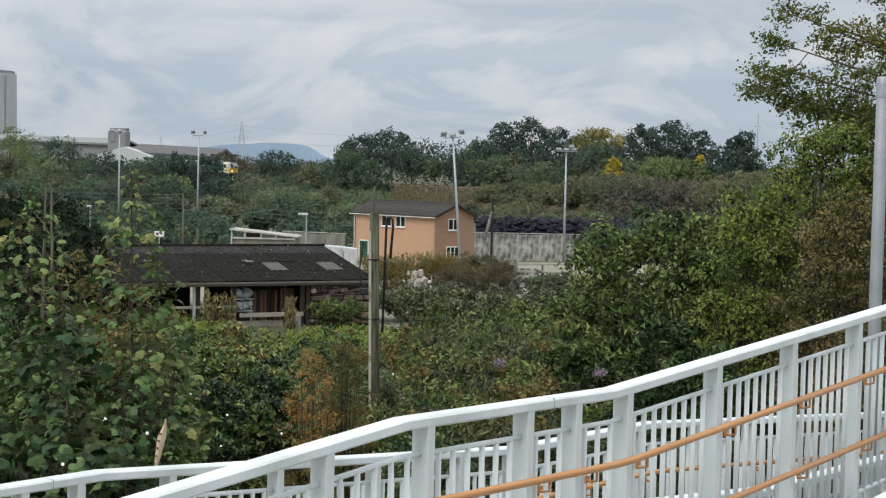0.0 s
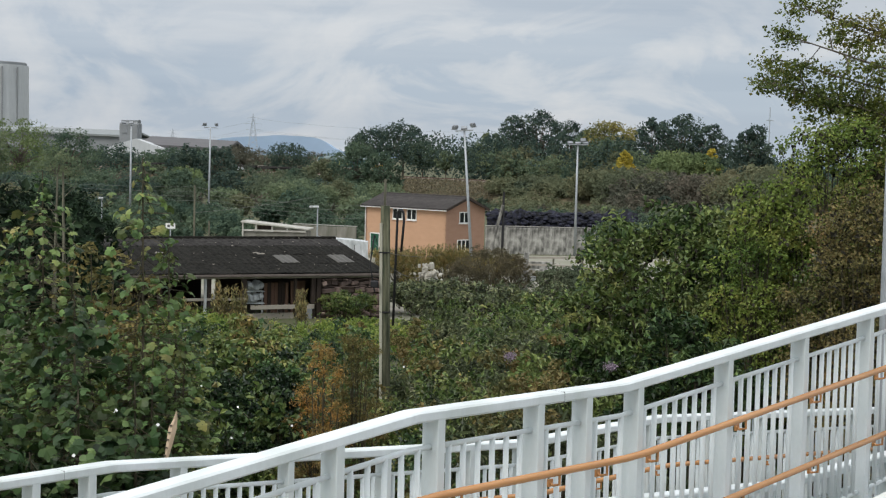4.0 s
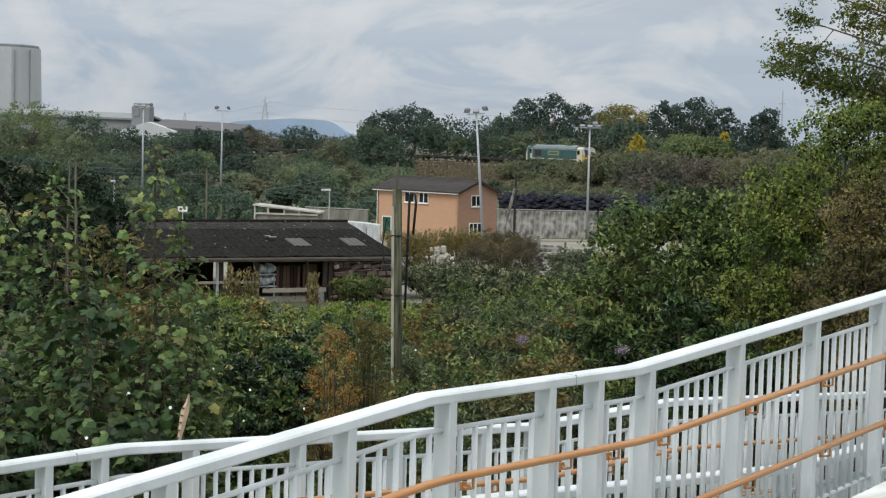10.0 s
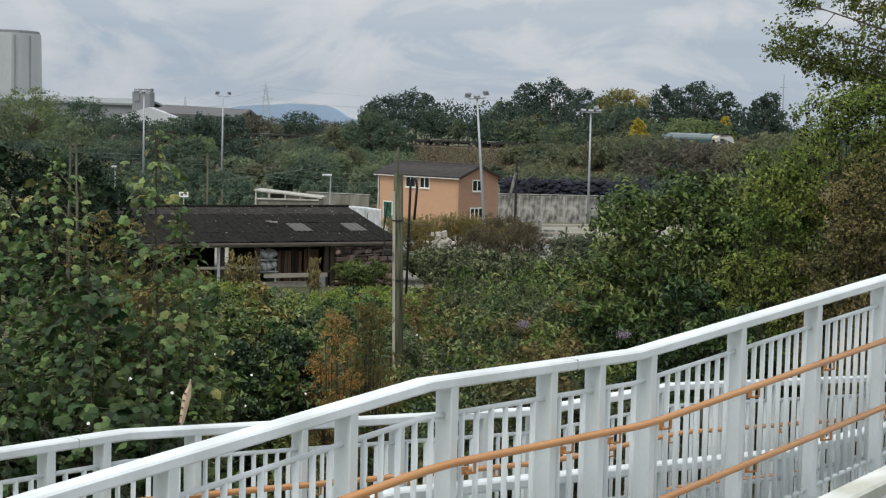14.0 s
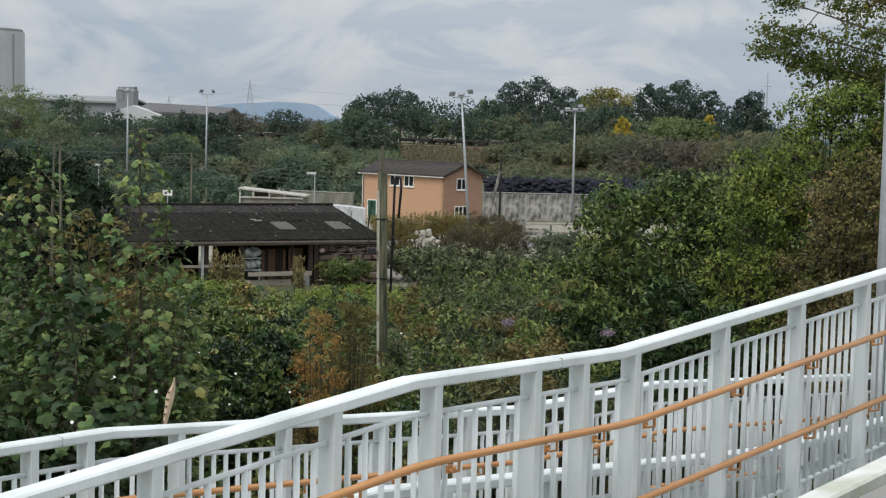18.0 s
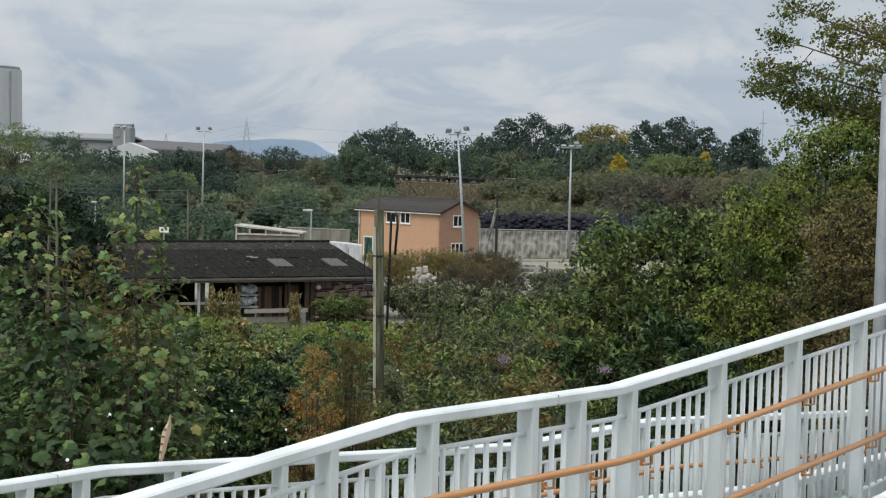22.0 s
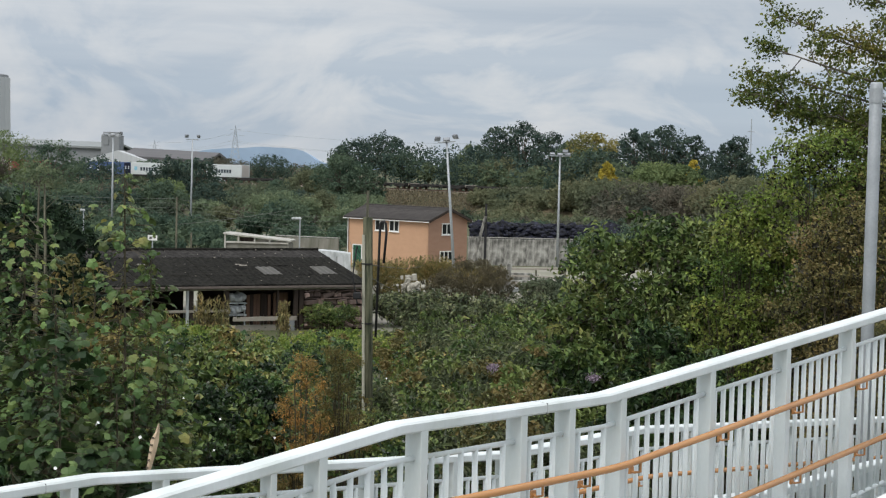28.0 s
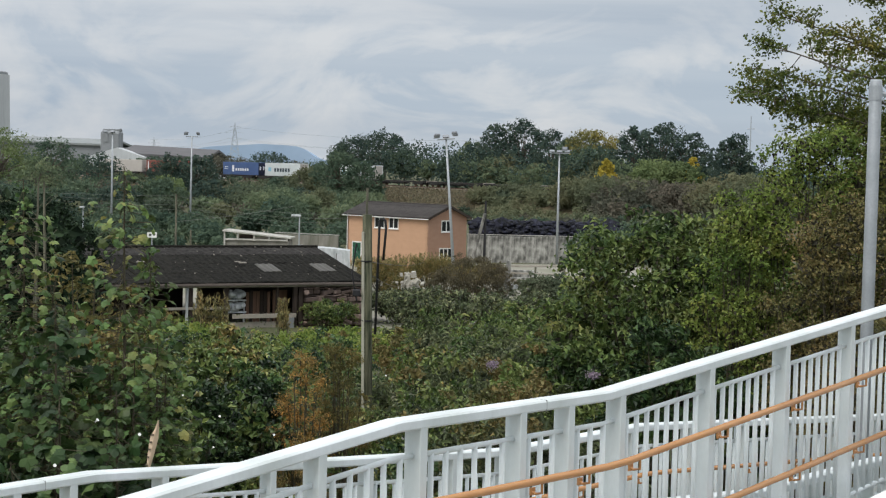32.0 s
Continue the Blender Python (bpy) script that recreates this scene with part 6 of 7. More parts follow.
# single bushes that stand out on the waste ground
kinds = ((L_far, "green rounded bush"), (L_farlight, "light green rounded bush"), (L_fardark, "dark green rounded bush"), (L_olive, "olive brown rounded bush"), (L_scrub, "grey green rounded bush"), (L_farbrown, "brownish twiggy bush"))
for row, (yy, tops) in enumerate(((215, 5.4), (240, 5.9), (268, 6.0), (298, 5.9), (326, 5.8))):
    u = -0.305 + 0.008 * row
    while u < -0.035:
        x, y = u * yy, yy + rng.normal(0, 6)
        k = rng.integers(0, len(kinds))
        h = tops * (0.62 + 0.50 * rng.random())
        if track_dist(x, y) > 9:
            zg = ground_z(x, y)
            tree("waste_ground_bush", kinds[k][1] + " on the waste ground", x, y, zg - 0.3, h * (1.3 + 0.6 * rng.random()), h - zg * 0.6, kinds[k][0], 0.03, 16, 2200, 0.36, 0.25, 0.22, 0.23, "bushes on the waste ground", 0.07, category="bush")
        u += 0.021 + 0.014 * rng.random()

# larger bushes of the waste ground
for u, y, top, w, mt, kind in ((-0.1620, 285, 7.1, 8.2, L_fresh, "large light green rounded bush"),
        (-0.1351, 285, 6.5, 6.8, L_fardark, "dark green rounded bush"),
        (-0.1135, 285, 5.5, 7.2, L_olive, "olive brown rounded bush"),
        (-0.0879, 285, 5.2, 6.1, L_far, "green rounded bush"),
        (-0.0644, 285, 5.3, 8.2, L_far, "green rounded bush"),
        (-0.2400, 285, 9.8, 9.5, L_farlight, "large light green willow bush"),
        (-0.2486, 285, 5.5, 6.1, L_fardark, "dark green rounded bush"),
        (-0.2009, 285, 5.3, 7.2, L_farbrown, "brownish twiggy bush")):
    far_tree("waste_ground_bush", kind + " standing on the waste ground", u, y, top, w, mt, base=0.03, n=2000, leaf=0.34, narrow=0.2, count=26, small=0.18, category="bush")
# bushes on the railway bank
for i in range(30):
    y = 200 + 78 * rng.random()
    x = (0.03 + 0.175 * rng.random()) * y
    d = track_dist(x, y)
    k = rng.integers(0, len(kinds))
    if 9 < d < 60:
        h = 2.4 + 1.6 * rng.random()
        tree("bank_bush", kinds[k][1] + " on the railway bank", x, y, ground_z(x, y, d) - 0.3, h * (1.3 + 0.7 * rng.random()), h, kinds[k][0], 0.03, 14, 1500, 0.32, 0.25, 0.22, 0.23, "bushes on the railway bank", 0.08, category="bush")

# dry grass on the bank
pts = []
while len(pts) < 9000:
    y = 250 + 110 * rng.random()
    x = (-0.05 + 0.075 * rng.random()) * y
    d = track_dist(x, y)
    if 3.2 < d < 16:
        pts.append((x, y, ground_z(x, y, d) + 0.15))
pts = np.array(pts)
tagged(new("dry_grass", leaves("dry_grass", pts, np.tile((0, -1, 0.2), (len(pts), 1)), 0.50 * (0.6 + 0.8 * rng.random(len(pts))), L_drygrass, LANCE, 0.7, upright=0.7)), "dry straw coloured grass on the railway bank", "grass", kind="stuff")


# ---------- thicket below the ramp ----------


def thicket_top(x, y):
    """Height of the bramble canopy."""
    b = 4.4 * np.clip((76 - y) / 62.0, 0, 1)
    big = np.array([noise.noise(Vector((a * 0.30, c * 0.22, 3.0))) for a, c in zip(x, y)])
    mid = np.array([noise.noise(Vector((a * 1.1, c * 0.8, 9.0))) for a, c in zip(x, y)])
    fine = np.array([noise.noise(Vector((a * 2.6, c * 1.8, 21.0))) for a, c in zip(x, y)])
    return b + 0.6 + big * 0.6 + mid * 0.45 + fine * 0.2


def thicket(name, label, n, u0, u1, y0, y1, leaf, material, rule=None, outline=DIAMOND):
    t = rng.random(n)
    y = y0 * (y1 / y0) ** t
    x = (u0 + (u1 - u0) * rng.random(n)) * y
    if rule is not None:
        k = rule(x, y)
        x, y = x[k], y[k]
    z = thicket_top(x, y) - rng.random(len(x)) ** 1.7 * 0.9
    p = np.stack([x, y, z], 1)
    me = leaves(name, p, np.tile((0, -0.55, 0.75), (len(p), 1)), leaf * (y / 24) ** 0.35 * (0.6 + 0.8 * rng.random(len(p))), material, outline, 0.65, fold=0.45)
    return tagged(new(name, me), label, "brambles", kind="stuff")


thicket("bramble_thicket", "dense dark green brambles below the ramp", 40000, -0.33, 0.30, 13.5, 94, 0.075, L_bramble)
thicket("nettle_patch", "grey green weeds among the brambles", 9000, -0.05, 0.10, 24, 70, 0.13, L_grey, lambda x, y: np.array([noise.noise(Vector((a * 0.25, c * 0.15, 30.0))) > 0.02 for a, c in zip(x, y)]), POINTED)
thicket("withered_patch", "withered brown growth among the brambles", 9000, -0.12, 0.12, 16, 50, 0.11, L_brown, lambda x, y: np.array([noise.noise(Vector((a * 0.35, c * 0.25, 50.0))) > 0.12 for a, c in zip(x, y)]), POINTED)


def mounds(name, label, n, u0, u1, y0, y1, w0, w1, h0, h1, material, per, leaf, line=0.101, outline=DIAMOND):
    """Rounded mounds of growth that rise out of the thicket."""
    lob = []
    for i in range(n):
        y = y0 * (y1 / y0) ** rng.random()
        x = (u0 + (u1 - u0) * rng.random()) * y
        if (-0.098 < x / y < -0.03 or 0.0 < x / y < 0.10) and y < 21:
            continue
        w = w0 + (w1 - w0) * rng.random()
        low_by = 0.55 if abs(x / y + 0.042) < 0.012 + 0.42 * w / y and y < 38 else 1.0
        h = max(0.8, low_by * (EYE_Z - line * y - ground_z(x, y, 1e9)) * (h0 + (h1 - h0) * rng.random()))
        for l in lobes_for(w, h, 0.0, 12, spread=0.95, small=0.17):
            lob.append((l[0] + x, l[1] + y, l[2] + ground_z(x, y, 1e9), l[3], 0.85))
    p, d = cloud(tufts(lob, 5, 0.48), per * n, 0.8, low=-0.6, ragged=0.2)
    me = leaves(name, p, d * 0.95 + np.array((0, -0.05, 0.2)), leaf * (p[:, 1] / 24) ** 0.3 * (0.6 + 0.8 * rng.random(len(p))), material, outline, 0.5, fold=0.45)
    return tagged(new(name, me), label, "brambles", kind="stuff")


mounds("bramble_mounds", "fresh green bramble mounds below the ramp", 44, -0.24, 0.02, 17, 70, 1.6, 3.4, 0.75, 1.08, L_bramble, 860, 0.095)
mounds("bramble_mounds", "dark ivy covered mounds below the ramp", 24, -0.24, 0.02, 17, 60, 1.4, 3.0, 0.75, 1.05, L_ivy, 1080, 0.085)
mounds("bramble_mounds", "green brambles before the barn", 30, -0.19, -0.01, 66, 92, 2.0, 4.0, 0.85, 1.10, L_privet, 684, 0.105, 0.1005)
mounds("bramble_mounds", "green bramble mounds towards the yard", 20, 0.0, 0.12, 20, 92, 1.6, 3.6, 0.70, 1.05, L_elder, 900, 0.105, 0.086, POINTED)
mounds("weed_mounds", "grey green weeds standing in the thicket", 36, -0.04, 0.10, 26, 86, 1.4, 3.2, 0.70, 1.05, L_grey, 1300, 0.15, 0.090, LANCE)
mounds("withered_mounds", "withered brown growth in the thicket", 16, -0.14, 0.12, 17, 60, 1.0, 2.0, 0.75, 1.05, L_hedge, 1300, 0.075)


def shrub(name, label, x, y, width, height, material, n, leaf, outline=POINTED, foot=None, count=9, small=0.30, shell=0.35, stems=7, category="shrub", droop=0.3, narrow=0.1, thick=True):
    z = ground_z(x, y, 1e9) if foot is None else foot
    ob = thing(name, label, category, pose(x, y, z))
    lb = lobes_for(width, height, height * 0.12, int(count * 2.8), spread=1.08, narrow=narrow, small=small * 0.62)
    s = Solid()
    for l in lb:
        s.tube([(l[0] * 0.1, l[1] * 0.1, -0.2), (l[0] * 0.6, l[1] * 0.6, l[2] * 0.6), l[:3]], [0.010 + 0.006 * width, 0.008 + 0.004 * width, 0.006], 5)
    tagged(part("stems", s.mesh("stems", M_stem), ob), kind="stuff")
    tu = tufts(lb, 8, 0.44)
    p, d = cloud(tu, n, 0.7, ragged=0.2)
    # core: inner sprays coloured dark for the shade between the leaves
    part("foliage", leaves("foliage", p, d * 0.7 + np.array((0, -0.05, 0.35)), leaf * (0.6 + 0.8 * rng.random(n)), material, outline, 0.5, droop, fold=0.45, inner=tu if thick else None, fill=0.62, sprays=7, core=M_shadetwigs), ob)
    return ob


# big broad-leaved bush
shrub("elder_bush", "large dark green broad-leaved bush with yellowing tips", 4.25, 31, 4.7, 5.75, L_elder, 16000, 0.138, POINTED, foot=3.2, count=13)
shrub("elder_bush", "large dark green broad-leaved bush beside the ramp", 2.7, 29, 3.4, 3.4, L_elder, 9500, 0.130, POINTED, foot=3.2, count=11)
# dark leaf colour stands in for the shadowed hollow of this bush
shrub("elder_bush", "bush growing by the ramp, shade put into its dark leaf colour", 3.55, 24, 2.6, 3.8, L_sycdark, 7000, 0.12, POINTED, foot=3.6, count=10)
shrub("elder_bush", "green bush beside the lamp column", 5.3, 30.5, 3.0, 5.7, L_elder, 8500, 0.138, POINTED, foot=3.2, count=12)
shrub("elder_bush", "dense green bush behind the elder", 7.4, 50, 7.6, 4.4, L_elder, 9000, 0.22, POINTED, foot=1.7, count=14)
shrub("elder_bush", "low dark green bush on the slope", 5.2, 62, 9.5, 3.2, L_elder, 7000, 0.21, POINTED, foot=1.0, count=16, small=0.24)
shrub("elder_bush", "low dark green bush on the slope", 9.6, 66, 8.5, 3.6, L_elder, 5000, 0.22, POINTED, foot=0.8, count=14, small=0.24)
# hedge trees
shrub("hawthorn_hedge", "yellow green bush beside the hedge", 4.95, 26.2, 1.6, 5.9, L_privet, 13000, 0.062, DIAMOND, foot=3.5, count=24, small=0.36)
shrub("hawthorn_hedge", "yellow green hedge tree in autumn leaf", 6.0, 26.2, 2.4, 7.0, L_privet, 24000, 0.059, DIAMOND, foot=3.5, count=30, small=0.34)
shrub("hawthorn_hedge", "olive green hedge tree under the maple", 7.5, 26.0, 3.6, 7.1, L_hedgegreen, 28000, 0.058, DIAMOND, foot=3.5, count=34, small=0.29)
shrub("hawthorn_hedge", "brownish hedge behind the ramp parapet", 6.05, 24.2, 2.3, 5.7, L_hedge, 22000, 0.052, DIAMOND, foot=3.6, count=22, small=0.32)
shrub("hawthorn_hedge", "brownish low hedge behind the ramp parapet", 6.3, 22.6, 2.6, 3.9, L_hedge, 14000, 0.062, DIAMOND, foot=3.7, count=18, small=0.32)

# overhanging maple
def build_maple():
    x, y, z = 10.8, 27.5, 3.4
    ob = thing("field_maple", "spreading maple with yellow-green leaves and bare twigs showing", "tree", pose(x, y, z))
    s = Solid()
    s.tube([(0, 0, -0.3), (-0.1, 0, 3.0), (-0.3, 0, 6.0), (-0.5, 0, 9.5)], [0.26, 0.22, 0.16, 0.06], 10)
    cl = []
    # limbs: tip and the height at which each leaves the trunk
    for tx, tz, dy, hz in ((-5.8, 7.50, 0.1, 5.6), (-5.65, 8.25, -0.5, 6.2), (-5.3, 7.35, 0.5, 5.4), (-4.9, 7.10, -0.3, 5.2), (-5.3, 8.8, 0.4, 6.8), (-5.4, 7.9, 0.8, 6.0), (-4.5, 7.1, -0.8, 5.5), (-4.6, 8.5, 0.0, 6.6), (-5.6, 7.45, -0.2, 5.5), (-4.3, 9.4, 0.3, 7.2), (-3.7, 7.0, 0.6, 5.3), (-3.6, 7.8, -0.6, 5.9), (-3.4, 8.8, 0.7, 6.9), (-4.2, 6.55, 0.2, 4.6), (-3.9, 6.3, -0.5, 4.4), (-3.7, 6.7, 0.6, 4.8), (-3.4, 6.2, -0.2, 4.2), (-4.2, 6.0, 0.5, 4.0), (-3.9, 5.7, -0.6, 3.8), (-3.2, 6.6, -0.8, 4.6), (2.8, 8.6, 0.4, 6.6), (2.2, 9.6, -0.4, 7.6)):
        st, tip = Vector((-0.3, 0, hz)), Vector((tx, dy, tz))
        mid = st.lerp(tip, 0.5) + Vector((0, 0, 0.25))
        s.tube([st, mid, tip], [0.050, 0.028, 0.006], 6)
        for k in range(20):
            f = 0.35 + 0.65 * (k + rng.random()) / 20
            b = (st.lerp(mid, f * 2) if f < 0.5 else mid.lerp(tip, f * 2 - 1))
            e = b + Vector((-0.25 * rng.random() * (1 if tx < 0 else -1), rng.normal(0, 0.45), rng.normal(0.02, 0.17)))
            s.tube([b, e], [0.012, 0.004], 4)
            cl.append((e.x, e.y, e.z, (0.17 if hz > 5 else 0.26) + 0.20 * rng.random(), 0.6))
    part("trunk", s.mesh("trunk", M_bark), ob)
    n = 52000
    p, d = cloud(cl, n, 0.95, low=-1.1, ragged=0.12)
    part("crown", leaves("crown", p, d * 0.3 + np.array((0, -0.25, 0.5)), 0.062 * (0.6 + 0.8 * rng.random(n)), L_maple, DIAMOND, 0.7, 0.4), ob)


build_maple()


# sycamore shoots close to the ramp
def build_sycamore():
    for k, (x, y, top, wide, n) in enumerate(((-3.62, 14.6, 9.28, 1.2, 600), (-2.66, 14.2, 9.42, 1.0, 430), (-4.3, 15.2, 8.85, 1.4, 620), (-3.1, 13.6, 8.3, 1.4, 520), (-2.46, 14.4, 8.72, 0.7, 330), (-3.8, 13.2, 8.0, 1.4, 480), (-2.9, 12.9, 7.6, 1.1, 420), (-3.5, 12.6, 7.4, 1.3, 380), (-2.55, 13.4, 7.6, 0.8, 260))):
        foot = 4.3
        ob = thing("sycamore_shoot", "young sycamore with large lobed green and yellowing leaves", "sapling", pose(x, y, foot), "sycamore shoots by the ramp")
        h = top - foot
        s = Solid()
        st, cl = [], []
        for q in range(5):
            a = rng.random() * 6.28
            r = wide * 0.45 * (q / 4)
            hh = h * (1 if q == 0 else 0.62 + 0.25 * rng.random())
            tip = Vector((r * math.cos(a), r * math.sin(a), hh))
            part("stem", Solid().tube([(0, 0, -0.3), tip * 0.5 + Vector((0.04, 0, 0)), tip], [0.028, 0.018, 0.005], 6).mesh("stem", M_stem), ob)
            st.append(tip)
        pts, nr, sz, tp, tw = [], [], [], [], Solid()
        for i in range(int(n * (4.0 if top > 8.4 else 2.9))):
            tip = st[0] if i % 7 == 0 else st[rng.integers(0, 5)]
            f = 1 - (rng.random() ** 0.8) * 0.64
            b = tip * f
            a = rng.random() * 6.28
            out = (0.05 if f > 0.94 else 0.13 + 0.36 * (1 - f)) * (0.55 + 0.9 * rng.random()) * (1 + wide * 0.32)
            e = b + Vector((out * math.cos(a), out * math.sin(a), 0.06 * rng.normal() - 0.05))
            if i % 2 == 0:
                tw.tube([b, e], 0.0032, 3, caps=False)
            pts.append(e)
            nr.append((0.34 * math.cos(a), 0.34 * math.sin(a) - 0.12, 0.80))
            tp.append((0.9 * math.cos(a), 0.9 * math.sin(a), -0.55))
            sz.append((0.060 if f > 0.95 else 0.082 if top > 8.4 else 0.120) * (0.40 + 0.85 * rng.random()))
        tagged(part("stalks", tw.mesh("stalks", M_stem), ob), kind="stuff")
        # shorter shoots take the leaf copy that carries shade in its colour
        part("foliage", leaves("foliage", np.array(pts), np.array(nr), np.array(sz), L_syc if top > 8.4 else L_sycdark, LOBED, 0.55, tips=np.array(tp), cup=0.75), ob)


build_sycamore()

# split pale branch
s = Solid()
s.loft([[(x - w, 0, z), (x, -0.018, z), (x + w, 0, z), (x, 0.025, z)] for x, z, w in ((0, 0, 0.009), (0.028, 0.15, 0.024), (0.052, 0.28, 0.032), (0.072, 0.35, 0.016), (0.080, 0.41, 0.004))])
stick = solid_thing("split_branch", s, (M_deadstick,), "pale split broken branch standing in the leaves", "branch", pose(-2.12, 12.4, 7.11))
for i, z in enumerate((0.07, 0.13, 0.19, 0.245, 0.30)):
    x = 0.19 * z
    part("split", Solid().box(x - 0.022 - 0.02 * z, x - 0.006, -0.021, -0.008, z, z + 0.010).mesh("split", M_bark), stick, at=pose(0, 0, 0, 0, 0, 0))

# reddish and straw shrubs
shrub("withered_shrub", "orange-brown withered shrub among the brambles", -1.45, 19.0, 0.70, 3.35, L_brown, 8000, 0.042, LANCE, foot=4.1, count=14, small=0.40, narrow=0.2, droop=-0.6, thick=False)
shrub("withered_shrub", "brown withered shrub beside the timber pole", -1.08, 19.6, 0.85, 3.5, L_russet, 11000, 0.048, LANCE, foot=4.0, count=14, small=0.36, narrow=0.3, droop=-0.6, thick=False)
shrub("withered_shrub", "olive brown shrub below the ramp", -1.45, 18.2, 0.9, 2.4, L_russet, 5000, 0.048, LANCE, foot=4.1, count=9, droop=-0.3, thick=False)
shrub("ivy_mound", "glossy green ivy mound below the ramp", -2.50, 20.6, 1.6, 3.45, L_bramble, 13000, 0.062, HEART, foot=4.0, count=14, small=0.30, category="ivy")
shrub("ivy_mound", "dark ivy mound below the ramp", -2.10, 19.8, 1.25, 3.1, L_ivy, 13000, 0.058, HEART, foot=4.0, count=14, small=0.30, category="ivy")
shrub("ivy_mound", "green bramble and ivy mound below the ramp", -2.65, 18.4, 1.4, 2.9, L_ivy, 12000, 0.060, HEART, foot=4.1, count=14, small=0.30, category="ivy")
shrub("ivy_mound", "dark ivy mound below the ramp", -1.95, 17.6, 1.1, 2.2, L_bramble, 8000, 0.056, HEART, foot=4.1, count=12, small=0.30, category="ivy")
shrub("withered_shrub", "brown and yellowing shrub behind the sycamore shoots", -3.6, 17.0, 1.5, 4.4, L_russet, 5000, 0.070, foot=4.2, count=16, small=0.32, thick=False)
shrub("low_brambles", "low green brambles at the foot of the withered shrub", -1.15, 18.8, 1.5, 1.8, L_bramble, 6000, 0.055, foot=4.1, count=12, small=0.34, category="brambles")
shrub("low_brambles", "low green brambles round the timber pole", -1.05, 27.0, 1.6, 2.2, L_bramble, 4000, 0.075, foot=3.5, count=12, small=0.34, category="brambles")
for x, y, w, h in ((0.9, 107, 2.8, 2.6), (2.6, 108, 4.4, 3.7), (4.3, 109, 2.6, 3.0)):
    shrub("twiggy_bush", "loose brown half-bare bush before the house", x, y, w, h, L_twig, int(1500 * w), 0.15, LANCE, foot=0.2, count=10, small=0.26, droop=-0.8, thick=False)
for x, y, w, h in ((-3.8, 122, 4.0, 2.2), (-0.4, 126, 5.0, 2.3), (3.2, 124, 5.0, 2.0), (-1.9, 108, 2.6, 2.2)):
    shrub("rank_grass", "olive brown rank growth in the yard", x, y, w, h, L_russet, int(1100 * w), 0.26, BLADE, foot=0.1, count=10, droop=-1.2, thick=False, category="grass")
shrub("yard_bush", "grey green bush in front of the yard", 0.6, 92, 7, 2.6, L_grey, 5000, 0.24, foot=-0.1)
shrub("yard_bush", "green bush between barn and house", -1.6, 99, 5, 2.0, L_grey, 4200, 0.22, foot=-0.1)
shrub("yard_bush", "green bush before the yard", 6.8, 100, 7, 1.5, L_grey, 4000, 0.24, foot=-0.1)
shrub("yard_bush", "green bush before the yard", 3.4, 97, 4.6, 1.7, L_bramble, 3600, 0.22, foot=-0.1)
shrub("yard_bush", "green bush by the yard wall", 9.0, 120, 6, 1.1, L_scrub, 3600, 0.28, foot=0)
shrub("yard_bush", "green bush by the yard wall", 15.5, 140, 9, 4.6, L_far, 6000, 0.30, foot=0)
def weeds(label, x, y, wide, high, stalks, leaf):
    """A clump of upright stalks with narrow leaves and seed heads on them."""
    ob = thing("tall_weeds", label, "weeds", pose(x, y, ground_z(x, y, 1e9)))
    s, pts = Solid(), []
    for i in range(stalks):
        bx, by = rng.normal(0, wide * 0.30), rng.normal(0, wide * 0.25)
        h = high * (0.55 + 0.45 * rng.random())
        tip = Vector((bx + rng.normal(0, 0.10), by, h))
        s.tube([(bx, by, -0.1), tip], [0.012, 0.006], 3, caps=False)
        for k in range(16):
            f = 0.35 + 0.65 * rng.random()
            pts.append((bx + (tip.x - bx) * f + rng.normal(0, 0.06), by + rng.normal(0, 0.06), h * f))
    tagged(part("stalks", s.mesh("stalks", M_stem), ob), kind="stuff")
    pts = np.array(pts)
    tagged(part("heads", leaves("heads", pts, np.tile((0, -1, 0.3), (len(pts), 1)), leaf * (0.5 + 0.8 * rng.random(len(pts))), L_yarrow, LANCE, 0.6, upright=0.6), ob), kind="stuff")


for x, y, w, h in ((-12.1, 86, 0.5, 2.8), (-11.1, 86, 0.9, 2.7), (-8.0, 89, 0.5, 2.2), (-14.8, 82, 1.2, 2.5), (-13.4, 83, 0.8, 2.2)):
    weeds("straw coloured tall weeds before the barn", x, y, w, h, 34, 0.26)

shrub("ivy_clump", "dark green ivy over the barn's stone corner", -5.7, 93.6, 3.2, 1.9, L_elder, 3400, 0.16, foot=-0.1)
for x, y, w, h in ((-3.4, 143, 3.4, 1.6), (-0.6, 144, 3.0, 1.9), (1.6, 146, 2.6, 1.5), (-6.0, 146, 3.0, 1.3)):
    weeds("yellow green tall weeds at the foot of the house", x, y, w, h, 60, 0.30)

# buddleia with faded flower heads
bd = shrub("buddleia", "grey green buddleia with faded purple flower spikes", 1.3, 21.5, 3.0, 2.5, L_grey, 5200, 0.17, LANCE, foot=3.9, count=10)
for x, y, z in ((-0.53, -1.0, 3.13), (0.67, -1.6, 3.10)):
    q = rng.normal(0, 1, (260, 3)) * np.array((0.035, 0.03, 0.022)) + np.array((x, y, z)) 
    part("flower_spike", leaves("flower_spike", q, np.tile((0, -1, 0.3), (260, 1)), 0.022, L_purple), bd, "faded purple flower spike")["kind"] = "stuff"

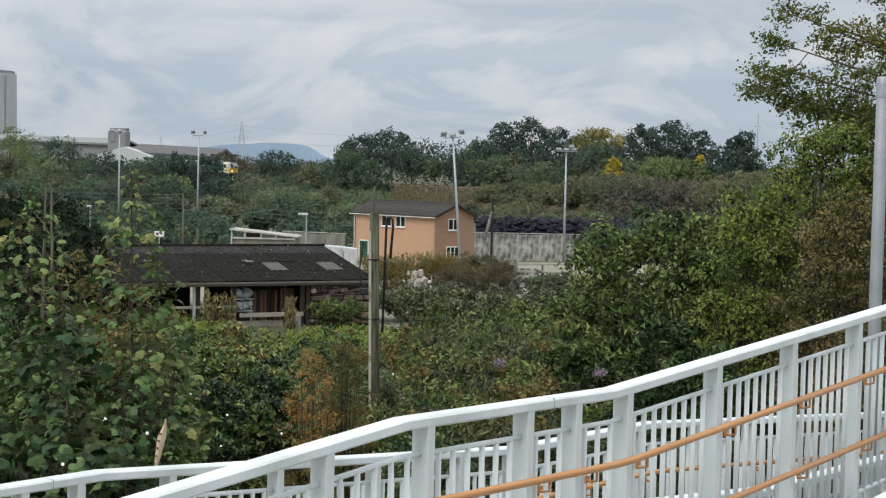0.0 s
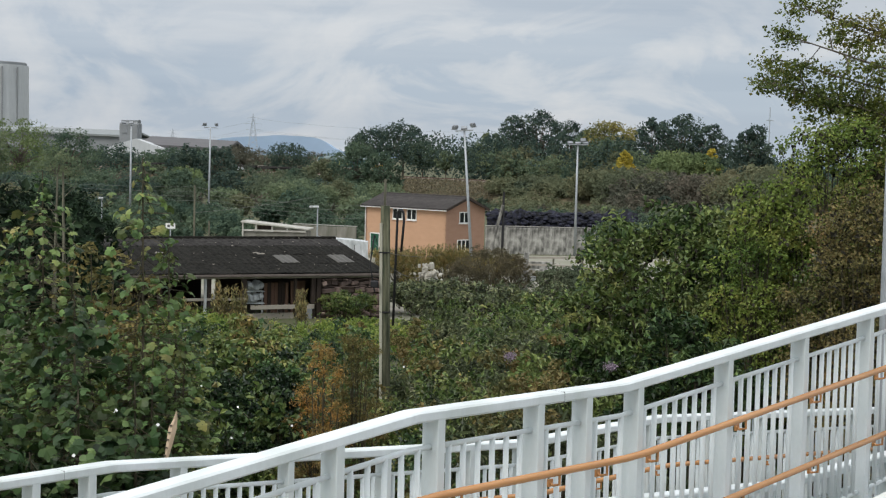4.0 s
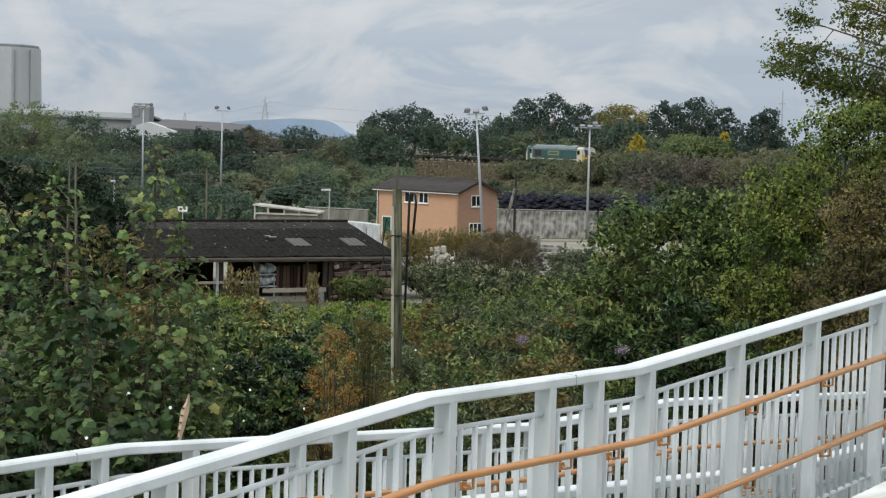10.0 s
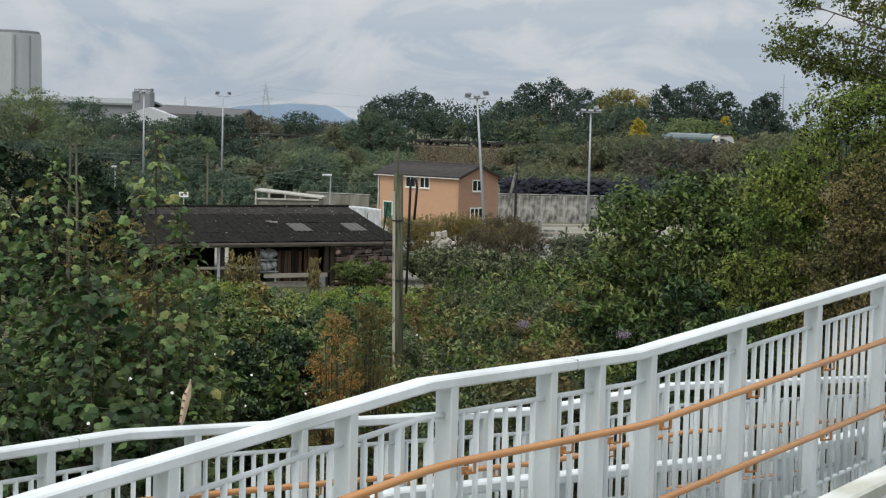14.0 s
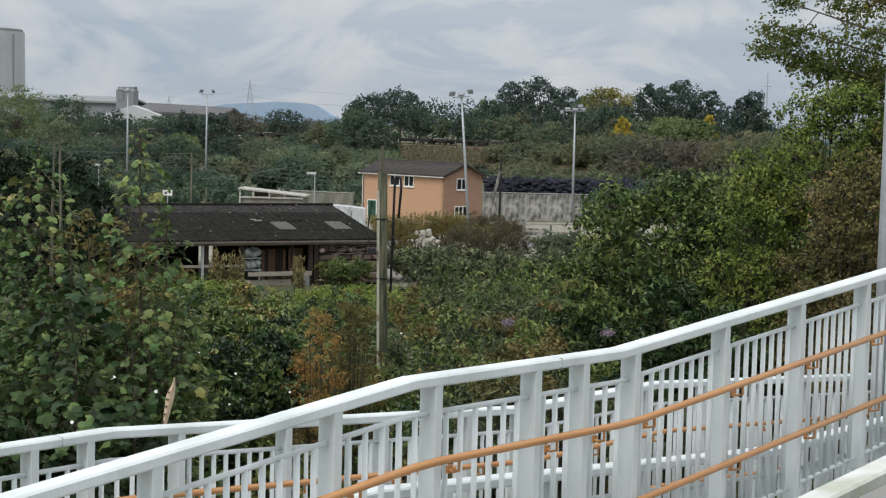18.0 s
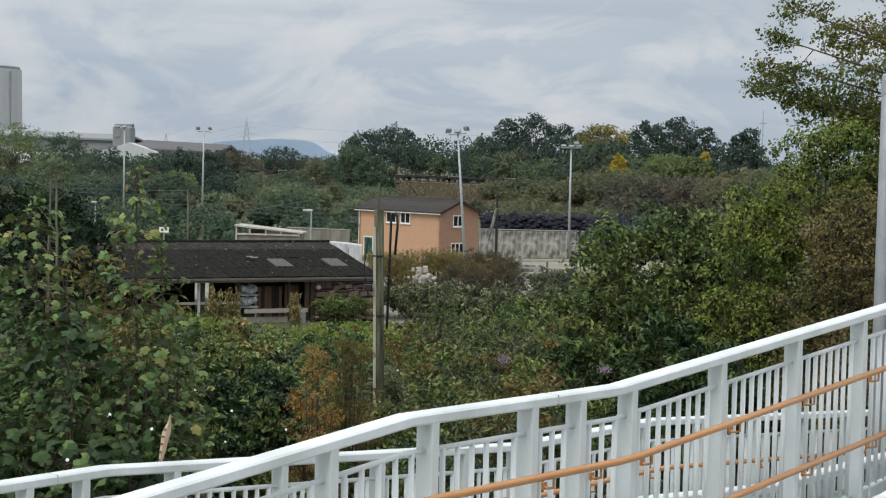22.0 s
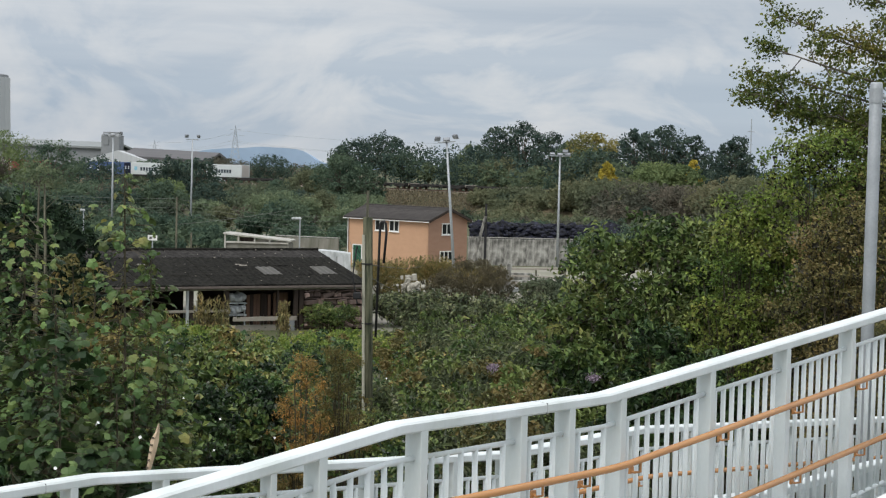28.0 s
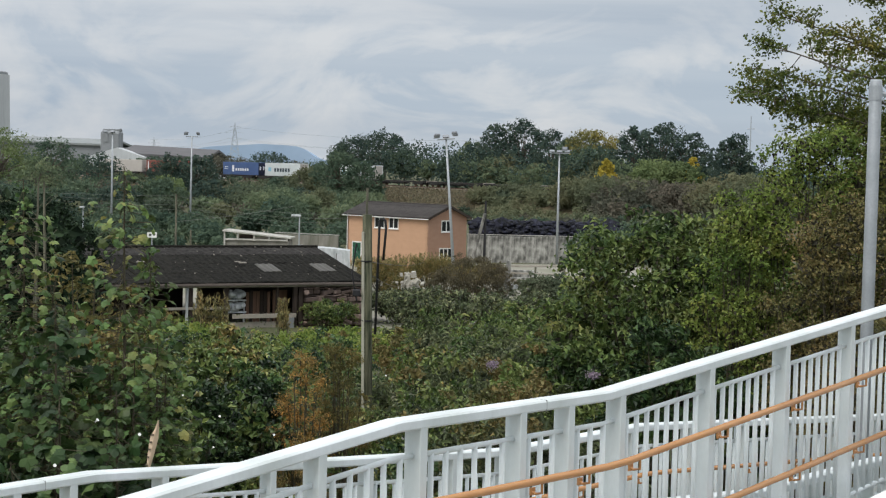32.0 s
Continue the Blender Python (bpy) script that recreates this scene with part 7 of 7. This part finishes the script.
# white trumpet flowers of bindweed on the brambles
for i, (x, y, z) in enumerate(((-2.38, 11.82, 7.61), (-2.59, 11.41, 7.35), (-2.12, 16.67, 6.90), (-2.12, 16.22, 6.66), (-2.10, 11.95, 7.49), (-0.58, 21.81, 6.69), (-2.42, 16.16, 7.18), (-1.55, 16.50, 6.75))):
    fl = thing("bindweed_flower", "small white trumpet flower of bindweed", "flower", pose(x, y, z, 70 + 25 * rng.normal(), 0, 40 * rng.normal()), "bindweed flowers")
    part("petals", Solid().loft([[(r * math.cos(t), r * math.sin(t), h) for t in np.linspace(0, 2 * math.pi, 9)[:-1]] for r, h in ((0.003, -0.03), (0.005, -0.012), (0.011, 0.0), (0.0125, 0.002))]).mesh("petals", M_upvc), fl)
    part("stalk", Solid().tube([(0, 0, -0.03), (0.02, 0.02, -0.30)], 0.003, 4).mesh("stalk", M_stem), fl)

# bare saplings in the dark bushes beside the barn
for x, top, lean in ((-10.85, 8.75, 0.1), (-10.45, 8.80, -0.15)):
    sp = thing("bare_sapling", "thin bare grey sapling standing in dark bushes", "sapling", pose(x, 45, 1.9), "bare saplings")
    h = top - 1.9
    part("stem", Solid().tube([(0, 0, -0.3), (lean * 0.5, 0, h * 0.5), (lean, 0, h)], [0.075, 0.06, 0.025], 7).mesh("stem", M_timber), sp)
    for k in range(5):
        z = h * (0.62 + 0.07 * k)
        part("twig", Solid().tube([(lean * 0.8, 0, z), (lean + 0.35 * (-1) ** k, 0.1, z + 0.35)], [0.015, 0.006], 5).mesh("twig", M_timber), sp)

# white rubble before the house
s = Solid()
for i in range(150):
    r = 0.05 + 0.17 * rng.random() ** 1.6
    hh = rng.random() ** 0.8
    m = pose(rng.normal(0.35 * hh, 0.55 - 0.30 * hh), rng.normal(0, 0.5 - 0.3 * hh), 2.70 * hh, 360 * rng.random(), 360 * rng.random(), 360 * rng.random())
    s.box(-r, r, -r * (0.5 + 0.5 * rng.random()), r * 0.6, -r * 0.5, r * (0.3 + 0.3 * rng.random()), m, c=r * 0.2)
tagged(solid_thing("rubble_heap", s, (M_rubble,), "heap of white rubble among the bushes", "rubble", pose(-1.70, 103, 0.0)), kind="stuff")


def motions():
    """The train runs from one end of the view to the other."""
    for ob, back, lift in TRAIN:
        rows = []
        for t in (0, 2, 4, 6, 8, 10, 12, 14, 16, 18, 20, 22, 24, 26, 28, 30, 32):
            p, h = rail_place(SPEED * t - back)
            rows.append((t, pose(p.x, p.y, p.z + lift, 0, 0, math.degrees(h))))
        walk(ob, rows)


motions()
